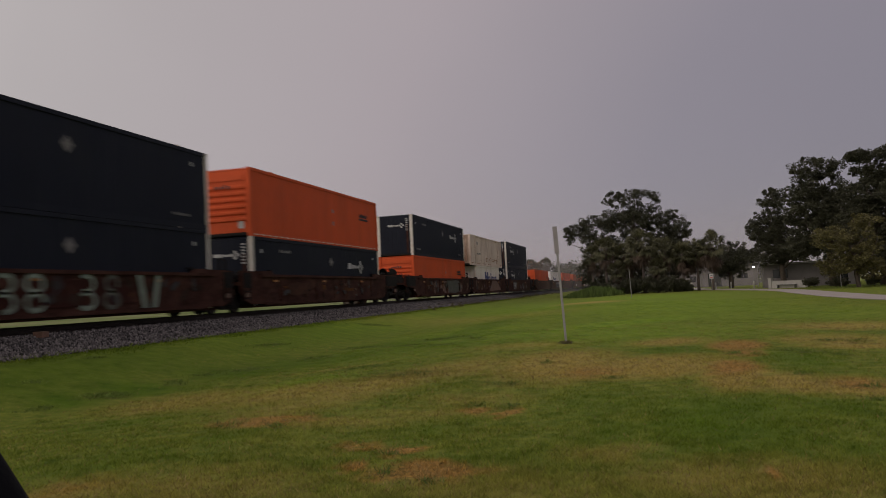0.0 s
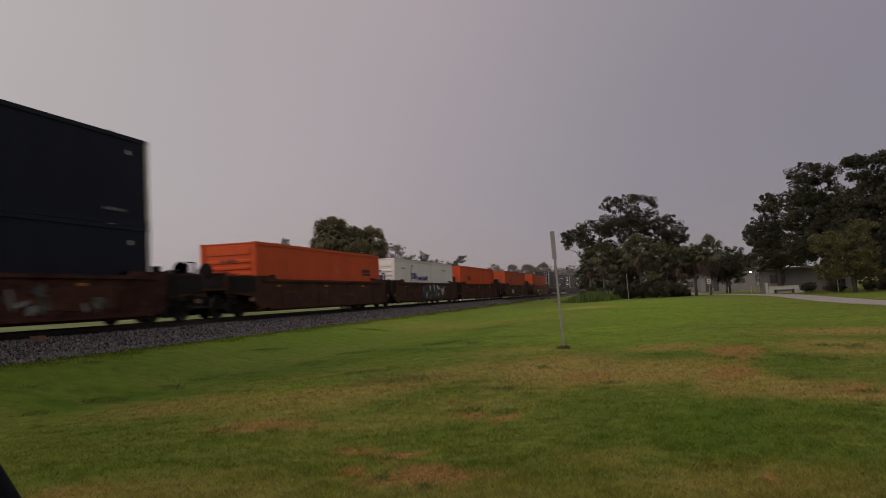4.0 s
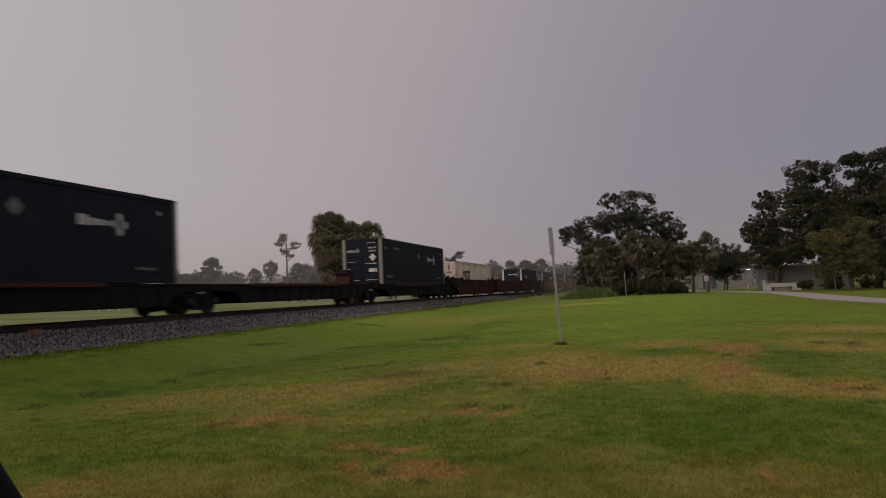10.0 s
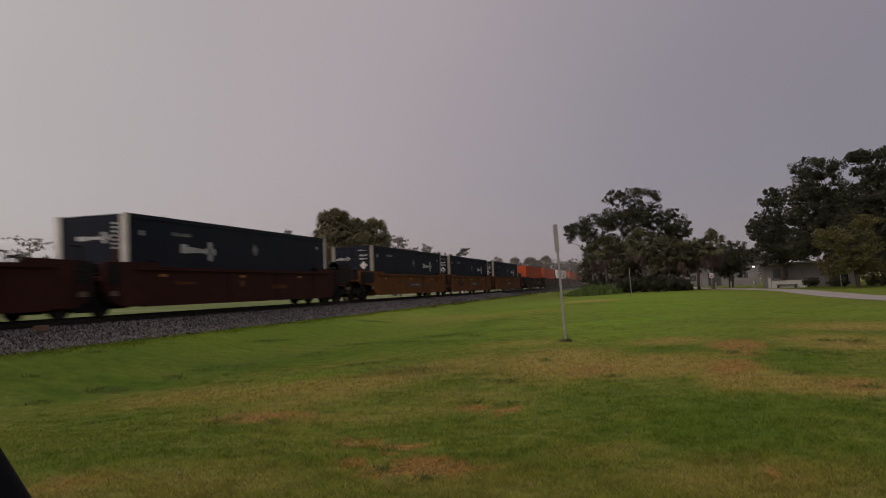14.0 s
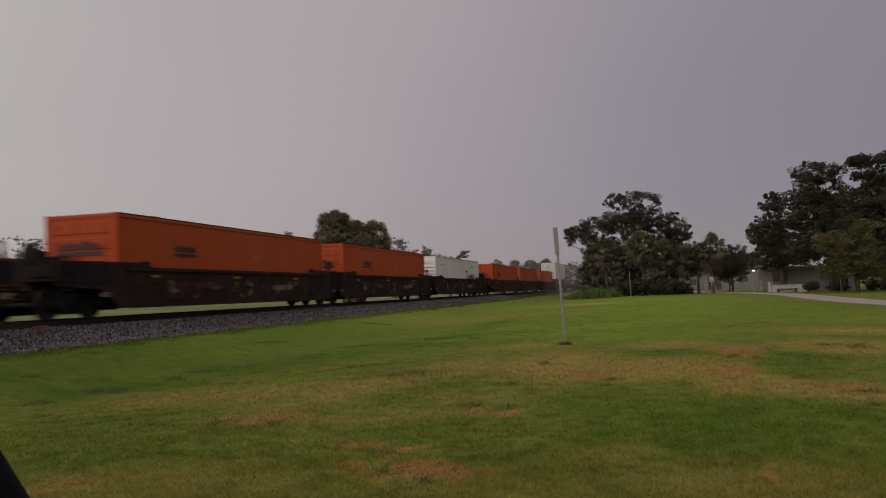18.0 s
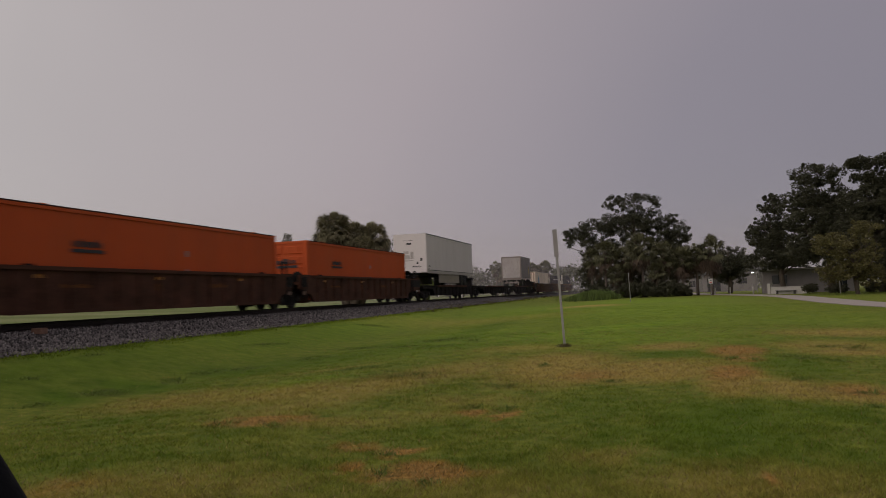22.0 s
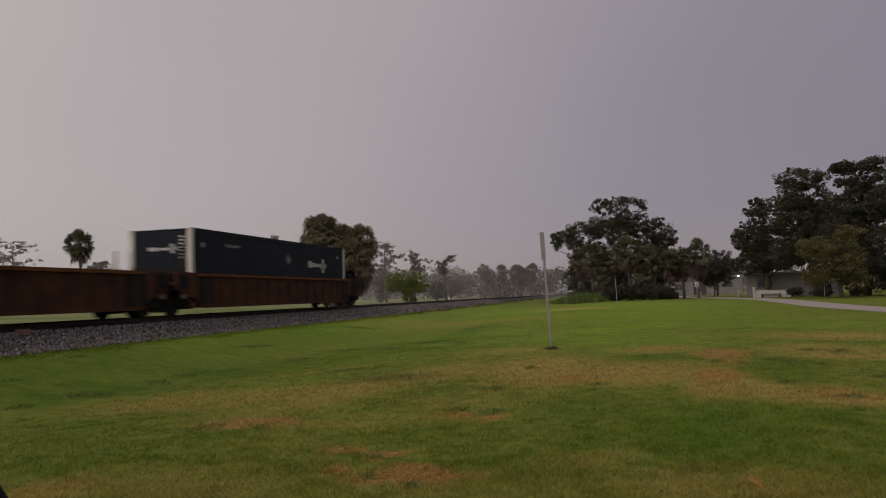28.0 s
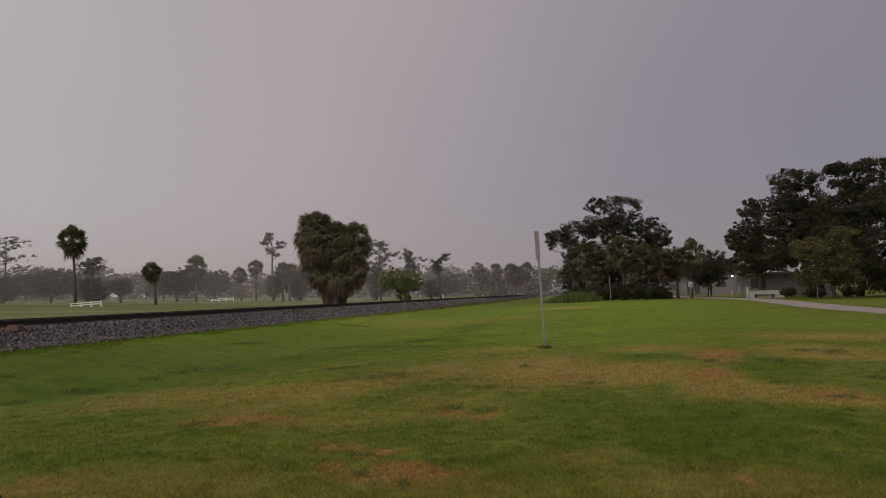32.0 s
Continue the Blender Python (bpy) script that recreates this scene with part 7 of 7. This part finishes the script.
# ---------------------------------------------------------------- things on the lawn and by the road
def marker(x, y, height, label, panel, lean=0.0):
    """A marker post with an edge-on plate near its top."""
    t = thing("marker_post", label, "sign post", "posts on the lawn", at=pose(x, y, float(land(x, y)) - 0.05, 0, -lean, 0))
    part("post", Shape().box(-0.027, -0.02, 0, 0.027, 0.02, height, 0.006), M_GALV, t)
    if panel:
        part("sign_plate", Shape().box(-0.056, -0.031, height - panel, 0.050, -0.024, height + 0.03), M_SIGNBACK, t, "narrow grey plate")
        for z in (height - 0.12, height - panel + 0.1):
            part("bolt", Shape().lathe([(-0.012, 0.014), (0.0, 0.014)], (0, -0.031, z), "y", 8), M_GALV, t)
    else:
        part("cap", Shape().box(-0.034, -0.026, height, 0.034, 0.026, height + 0.02), M_GALV, t)
    return t


marker(-1.95, 19.2, 2.80, "grey metal marker post with a narrow plate, leaning, on the lawn", 0.62, lean=2.4)
marker(-1.46, 72.0, 2.55, "thin grey metal post at the lawn's far end", 0, lean=2.0)
# the bare soil round the post's foot
rng = np.random.default_rng(12)
cs = [(-1.95 + rng.normal(0, 0.07), 19.15 + rng.normal(0, 0.06), float(land(-1.95, 19.2)) + 0.03) for _ in range(14)]
v, f = leaf_cards(rng, cs, [0.06] * 14, 18, 0.035)
solid("grass_tuft", fast_mesh("grass_tuft", v, f, M_SCRUB), M_SCRUB, "dark uncut grass round the foot of the post", "grass", kind="stuff")

# sloping stand-in bar for an unidentified dark shape close by, at the view's edge
stand_in = thing("sloping_stay", "black bar standing in for an unidentified dark shape close by", "post", at=pose(-0.338, 1.140, -0.050))
part("bar", Shape().tube([(0, 0, 0), (-0.484, -0.183, 1.109), (-0.583, -0.221, 1.336), (-0.646, -0.245, 1.481)], [0.080, 0.068, 0.050, 0.034], 20), M_BLACK, stand_in, smooth=True)
part("foot", Shape().lathe([(0.0, 0.16), (0.05, 0.15), (0.07, 0.09)], (0, 0, 0), "z", 18), M_BLACK, stand_in)

# the road: a ribbon between two edges
def ribbon(points, width, lift, step=2.0):
    pts = [Vector((*p, 0)) for p in points]
    line = []
    for i in range(len(pts) - 1):
        a, b, c, d = pts[max(i - 1, 0)], pts[i], pts[i + 1], pts[min(i + 2, len(pts) - 1)]
        k = max(2, int((c - b).length / step))
        for j in range(k):
            u = j / k
            line.append(0.5 * ((2 * b) + (c - a) * u + (2 * a - 5 * b + 4 * c - d) * u * u + (3 * b - a - 3 * c + d) * u ** 3))
    line.append(pts[-1])
    s = Shape()
    v = []
    for i, p in enumerate(line):
        way = (line[min(i + 1, len(line) - 1)] - line[max(i - 1, 0)]).normalized()
        n = Vector((way.y, -way.x, 0))
        for q in (p - n * width / 2, p + n * width / 2):
            v.append((q.x, q.y, float(land(q.x, q.y)) + lift))
    k = len(v)
    low = [(a, b, c - 0.12) for a, b, c in v]
    faces = [(i, i + 1, i + 3, i + 2) for i in range(0, k - 2, 2)]
    faces += [(i, i + 2, k + i + 2, k + i) for i in range(0, k - 2, 2)] + [(i + 3, i + 1, k + i + 1, k + i + 3) for i in range(0, k - 2, 2)]
    return s.add(v + low, faces)


solid("road", ribbon([(30, 8), (20, 22), (13.2, 36), (11.5, 48), (11.5, 62), (12.0, 80), (10.5, 96), (7.5, 118), (6, 150)], 2.5, 0.03), M_ASPHALT,
      "narrow worn grey asphalt road past the lawn", "road", kind="structure")


def house(name, label, x, y, turn, width, depth, height, wall_m, windows, over=0.35):
    """A low flat-roofed building with its windows and a door on the front."""
    h = thing(name, label, "building", at=pose(x, y, float(land(x, y)) - 0.1, 0, 0, turn))
    wall = part("wall", Shape().box(-width / 2, 0, 0, width / 2, depth, height), wall_m, h)
    part("roof", Shape().box(-width / 2 - over, -over, height, width / 2 + over, depth + over, height + 0.22), M_ROOF, h)
    for wx, wz, ww, wh in windows:
        fr = part("window", Shape().box(wx - ww / 2 - 0.06, -0.04, wz - 0.06, wx + ww / 2 + 0.06, 0.0, wz + wh + 0.06), wall_m, wall)
        part("pane", Shape().box(wx - ww / 2, -0.055, wz, wx - 0.02, -0.04, wz + wh).box(wx + 0.02, -0.055, wz, wx + ww / 2, -0.04, wz + wh), M_GLASS, fr)
    return h


low = house("low_building", "low grey stucco building behind the oaks", 18.2, 101.0, -6, 10.0, 8, 2.75, M_STUCCO, [(-3.2, 1.2, 1.6, 1.0), (3.4, 0.1, 1.0, 2.1)])
part("fascia", Shape().box(-5.38, -0.40, 2.77, 5.38, -0.355, 2.95), M_PALE, low, "pale roof fascia")
house("pale_shed", "pale metal shed far beyond the road", 14.0, 150.0, 0, 9.0, 10, 3.1, M_STUCCO, [(-2.6, 0.2, 2.2, 2.3), (2.2, 1.4, 1.4, 0.9)])
house("far_house", "pale distant house between the trees", 6.5, 165.0, 0, 9.0, 8, 3.0, M_STUCCO, [(-2.0, 1.1, 1.2, 1.1), (2.0, 1.1, 1.2, 1.1)])
wall = thing("garden_wall", "low pale masonry wall with a pillar at its end", "wall", at=pose(14.7, 93.6, float(land(14.7, 93.6)) - 0.05, 0, 0, -44))
part("wall", Shape().box(-2.1, -0.11, 0, 2.1, 0.11, 0.78), M_PALE, wall)
part("coping", Shape().box(-2.15, -0.15, 0.78, 2.15, 0.15, 0.85), M_PALE, wall)
part("pillar", Shape().box(-2.45, -0.2, 0, -2.1, 0.2, 1.15).box(-2.5, -0.25, 1.15, -2.05, 0.25, 1.22), M_PALE, wall)
part("bench", Shape().box(-1.3, -0.5, 0.40, 1.1, -0.16, 0.45).box(-1.2, -0.45, 0.0, -1.1, -0.2, 0.40).box(0.9, -0.45, 0.0, 1.0, -0.2, 0.40), M_ROOF, wall)


def signpost(name, label, x, y, height, w, h, face, bars, turn=0):
    t = thing(name, label, "sign", at=pose(x, y, float(land(x, y)) - 0.05, 0, 0, turn))
    part("post", Shape().box(-0.03, -0.02, 0, 0.03, 0.02, height), M_GALV, t)
    p = part("sign_plate", Shape().box(-w / 2, -0.035, height - h, w / 2, -0.022, height, 0.0), face, t)
    for m, a0, b0, a1, b1 in bars:
        part("stripe", Shape().box(a0, -0.040, height - h + b0, a1, -0.035, height - h + b1), m, p)
    return t


signpost("road_sign", "small white road sign with a red mark on a post", 7.25, 100.0, 2.05, 0.46, 0.58, M_MARK, [(M_RED, -0.14, 0.10, 0.14, 0.22), (M_INK, -0.12, 0.3, 0.12, 0.38)])
signpost("notice_board", "small white notice board on a post by the oaks", 17.9, 84.5, 1.95, 0.42, 0.62, M_MARK, [(M_GRAF2, -0.13, 0.1, 0.13, 0.18), (M_GRAF2, -0.13, 0.3, 0.13, 0.4)])
lamp = thing("yard_lamp", "lit white yard lamp on a pole", "lamp", at=pose(14.6, 118.0, float(land(14.6, 118)) - 0.05))
part("pole", Shape().tube([(0, 0, 0), (0, 0, 2.75)], [0.05, 0.035], 8), M_GALV, lamp)
part("arm", Shape().tube([(0, 0, 2.65), (-0.35, 0, 2.8)], [0.025, 0.02], 6), M_GALV, lamp)
M_GLOW = bpy.data.materials.new("lamp_glow")
M_GLOW.use_nodes = True
M_GLOW.node_tree.nodes["Principled BSDF"].inputs["Emission Color"].default_value = (1.0, 0.97, 0.9, 1)
M_GLOW.node_tree.nodes["Principled BSDF"].inputs["Emission Strength"].default_value = 4.0
part("lamp_head", Shape().box(-0.62, -0.1, 2.74, -0.34, 0.1, 2.86, 0.04), M_GLOW, lamp, "glowing white lamp head")
for x, y in ((8.6, 112.0), (10.6, 113.0), (12.4, 104.0)):
    solid("bollard", Shape().lathe([(0, 0.09), (0.85, 0.09), (0.93, 0.06), (0.95, 0.01)], axis="z", sides=12), M_PALE, "pale concrete bollard by the road", "bollard", "bollards by the road",
          at=pose(x, y, float(land(x, y)) - 0.05))


def rail_fence(x, y, turn, panels, span, label, slope=0.0):
    """A short white fence of two rails."""
    t = thing("rail_fence", label, "fence", "white fences on the golf course", at=pose(x, y, float(land(x, y)) - 0.05, 0, -slope, turn))
    for i in range(panels + 1):
        part("post", Shape().box(i * span - 0.06, -0.06, -0.25, i * span + 0.06, 0.06, 0.46), M_FENCE, t)
    for z in (0.12, 0.33):
        for i in range(panels):
            part("rail", Shape().box(i * span + 0.06, -0.03, z, (i + 1) * span - 0.06, 0.03, z + 0.11), M_FENCE, t)
    return t


rail_fence(-54.6, 71.0, 8, 3, 1.05, "short white two-rail fence on the golf course", 3)
rail_fence(-60.6, 110.0, 4, 3, 1.15, "short white two-rail fence on the golf course", 3)
for x, y in ((-29.6, 128), (-29.0, 127), (-44.0, 170)):
    solid("tee_marker", Shape().lathe([(0, 0.10), (0.6, 0.10), (0.68, 0.05)], axis="z", sides=10), M_FENCE, "small white marker on the golf course", "marker", "white markers", at=pose(x, y, float(land(x, y)) - 0.03))


# ---------------------------------------------------------------- ballast stones, ties and grass
rng = np.random.default_rng(5)
n = 48000
near = rng.uniform(0, 1, n) ** 1.6
sy = 12 + near * 75
u = rng.uniform(0, 1, n)
sx = TRACK_X + 1.15 + u * 2.9
sz = np.where(sx < TRACK_X + 1.75, TOP, np.maximum(TOP + (0.45 - TOP) * (sx - TRACK_X - 1.75) / 2.2, land(sx, sy) + 0.01))
r = rng.uniform(0.017, 0.046, n) * (0.9 + 1.0 * near)
base = np.array([(1, 0, 0), (-1, 0, 0), (0, 1, 0), (0, -1, 0), (0, 0, 1), (0, 0, -1)], float)
off = base[None] * (1 + rng.uniform(-0.35, 0.45, (n, 6, 1))) + rng.normal(0, 0.22, (n, 6, 3))
off *= (r[:, None] * rng.uniform(0.7, 1.3, (n, 3)))[:, None, :]
verts = off + np.stack([sx, sy, sz + r * rng.uniform(-0.5, 0.6, n)], 1)[:, None, :]
tri = np.array([(0, 2, 4), (2, 1, 4), (1, 3, 4), (3, 0, 4), (2, 0, 5), (1, 2, 5), (3, 1, 5), (0, 3, 5)])
faces = (tri[None] + (np.arange(n) * 6)[:, None, None]).reshape(-1, 3)
solid("ballast_stones", fast_mesh("ballast_stones", verts.reshape(-1, 3), faces, M_STONE), M_STONE, "loose grey crushed stones along the railway track", "stones", kind="stuff")

TIE = Shape().box(-1.3, -0.115, -0.17, 1.3, 0.115, 0.0, 0.01).data("tie", M_TIE)
for i in range(260):
    t = part("tie", TIE, M_TIE, track)
    t.matrix_basis = pose(TRACK_X + random.uniform(-0.05, 0.05), 10 + i * 0.52, RAIL_Z - 0.172, 0, 0, random.uniform(-0.8, 0.8))
solid("timber_block", Shape().box(-0.25, -0.13, 0, 0.05, 0.13, 0.15, 0.02), M_TIE_NEW, "short bare brown timber lying by the rail", "timber", at=pose(-15.0, 17.55, TOP - 0.03, 0, 0, 4))

# grass blades in tufts, thick close by and thinner farther off
def share(rows, x, y, reach=1.3):
    """How strongly the places of a list lie at x, y: 0 to 1."""
    most = np.zeros_like(x)
    for px, py, a, b, turn, strength in rows:
        c, s = math.cos(radians(turn)), math.sin(radians(turn))
        u, v = ((x - px) * c + (y - py) * s) / a, ((y - py) * c - (x - px) * s) / b
        most = np.maximum(most, strength * np.clip((reach - np.hypot(u, v)) / 0.7, 0, 1))
    return most


def scatter(rng, n, lo, span, power, tuft):
    """Places on the lawn before the eye, in small tufts: x, y and the distance."""
    k = n // tuft
    d = lo + span * rng.uniform(0, 1, k) ** power
    a = np.radians(13.6 + rng.uniform(-31, 31, k))
    d, a = np.repeat(d, tuft), np.repeat(a, tuft)
    m = len(d)
    r = 0.018 + 0.0022 * d
    return -d * np.sin(a) + rng.normal(0, 1, m) * r, d * np.cos(a) + rng.normal(0, 1, m) * r, d


def blades(rng, x, y, z, h, w, lean):
    n = len(x)
    ang = rng.uniform(0, math.pi, n)
    ex, ey = np.cos(ang) * w, np.sin(ang) * w
    lx, ly = rng.normal(0, lean, n) * h, rng.normal(0, lean, n) * h
    v = np.stack([np.stack([x - ex, y - ey, z - 0.004], 1), np.stack([x + ex, y + ey, z - 0.004], 1), np.stack([x + lx, y + ly, z + h], 1)], 1)
    return v.reshape(-1, 3), np.arange(3 * n).reshape(n, 3)


rng = np.random.default_rng(6)
bx, by, d = scatter(rng, 430000, 4.6, 50, 2.2, 6)
keep = (bx > -9.4) | ((d < 13) & (bx > -13.2))
keep &= rng.uniform(0, 1, len(d)) > 0.75 * share(BURNT, bx, by, 1.1)
bx, by, d = bx[keep], by[keep], d[keep]
n = len(d)
clump = np.sin(bx * 3.1 + 1.7 * np.sin(by * 2.3)) * np.sin(by * 3.7 + 1.3 * np.sin(bx * 2.9))
h = rng.uniform(0.014, 0.042, n) * (1 + 0.5 * clump) * np.clip(1.25 - 0.035 * d, 0.45, 1.1) * (1 - 0.45 * share(BURNT, bx, by))
h = np.where(rng.uniform(0, 1, n) > 0.98, h * 1.8, h)
v, f = blades(rng, bx, by, land(bx, by), h, 0.0022 + 0.00026 * d, 1.0)
solid("grass", fast_mesh("grass", v, f, M_BLADE), M_BLADE, "short mown grass blades, green and straw-coloured", "grass", kind="stuff")

# dead straw standing between the green
rng = np.random.default_rng(26)
bx, by, d = scatter(rng, 150000, 4.6, 24, 1.5, 3)
wet = np.maximum(share(LUSH_LAWN, bx, by), share(LUSH_SHADED_DITCH, bx, by))
keep = rng.uniform(0, 1, len(d)) < np.clip(0.10 + 0.9 * np.maximum(share(STRAW_BAND + STRAW_NEAR, bx, by), share(BURNT, bx, by)), 0, 1) * (1 - 0.9 * wet)
keep &= bx > -9.5 - 0.1 * by
bx, by, d = bx[keep], by[keep], d[keep]
scorched = share(BURNT, bx, by) > rng.uniform(0.45, 1.25, len(d))
for name, label, m, some in (("dry_grass", "pale dead straw between the green blades", M_STRAW, ~scorched), ("scorched_grass", "orange-brown scorched grass in the bare patches", M_SCORCHED, scorched)):
    tx, ty, td = bx[some], by[some], d[some]
    v, f = blades(rng, tx, ty, land(tx, ty), rng.uniform(0.015, 0.05, len(td)), 0.0018 + 0.00036 * td, 1.1)
    solid(name, fast_mesh(name, v, f, m), m, label, "grass", kind="stuff")

# dark uncut grass in the hollows
rng = np.random.default_rng(27)
tx, ty = [], []
for px, py, a, b, turn, strength in SOIL_SHADE_FAR + SOIL_SHADE_MORE + DITCH:
    k = int(40 + 190 * a * strength)
    u, v = rng.normal(0, 0.6, k) * a, rng.normal(0, 0.5, k) * b
    c, s = math.cos(radians(turn)), math.sin(radians(turn))
    tx.append(px + u * c - v * s)
    ty.append(py + u * s + v * c)
tx, ty = np.concatenate(tx), np.concatenate(ty)
td = np.hypot(tx, ty)
v, f = blades(rng, tx, ty, land(tx, ty), rng.uniform(0.02, 0.065, len(td)), 0.003 + 0.0004 * td, 0.9)
solid("uncut_grass", fast_mesh("uncut_grass", v, f, M_UNCUT), M_UNCUT, "dark uncut grass in small hollows of the lawn", "grass", kind="stuff")

# longer grass creeping into the ballast's foot
rng = np.random.default_rng(16)
n = 26000
ey = 9 + 80 * rng.uniform(0, 1, n) ** 1.5
ex = TRACK_X + 3.95 + 0.22 * np.sin(ey * 1.7) * np.sin(ey * 0.63) + rng.normal(0.12, 0.22, n)
ez = np.maximum(land(ex, ey), np.where(ex < TRACK_X + 3.95, 0.45 + (TRACK_X + 3.95 - ex) * 0.2, 0.0))
h = rng.uniform(0.02, 0.07, n)
ang = rng.uniform(0, math.pi, n)
w = 0.006 + 0.0003 * ey
qx, qy = np.cos(ang) * w, np.sin(ang) * w
lx, ly = rng.normal(0, 0.9, n) * h, rng.normal(0, 0.9, n) * h
v = np.stack([np.stack([ex - qx, ey - qy, ez - 0.01], 1), np.stack([ex + qx, ey + qy, ez - 0.01], 1), np.stack([ex + lx, ey + ly, ez + h], 1)], 1).reshape(-1, 3)
solid("edge_grass", fast_mesh("edge_grass", v, np.arange(3 * n).reshape(n, 3), M_BLADE), M_BLADE, "uncut grass along the foot of the ballast", "grass", kind="stuff")


# ---------------------------------------------------------------- the train runs
def travelled(t):
    """Metres run by the train: about 21.5 m/s all the time."""
    return 21.469 * t + 0.01 * (t * t / 2 - 16 * t)


def motions():
    for ob, y in ALONG:
        z = ob.matrix_basis.translation.z
        walk(ob, [(t, pose(TRACK_X, y - travelled(t), z)) for t in (0, 4, 8, 12, 16, 20, 24, 28, 32)])
    # the wheelsets roll on the rails
    turned = [(k / FPS, math.degrees(travelled(k / FPS) / 0.47)) for k in range(32 * FPS + 1)]
    for ob, _ in ALONG:
        for w in ob.children_recursive:
            if w.name.startswith("wheelset"):
                p = w.location.copy()
                walk(w, [(t, pose(p.x, p.y, p.z, a % 360)) for t, a in turned])


motions()
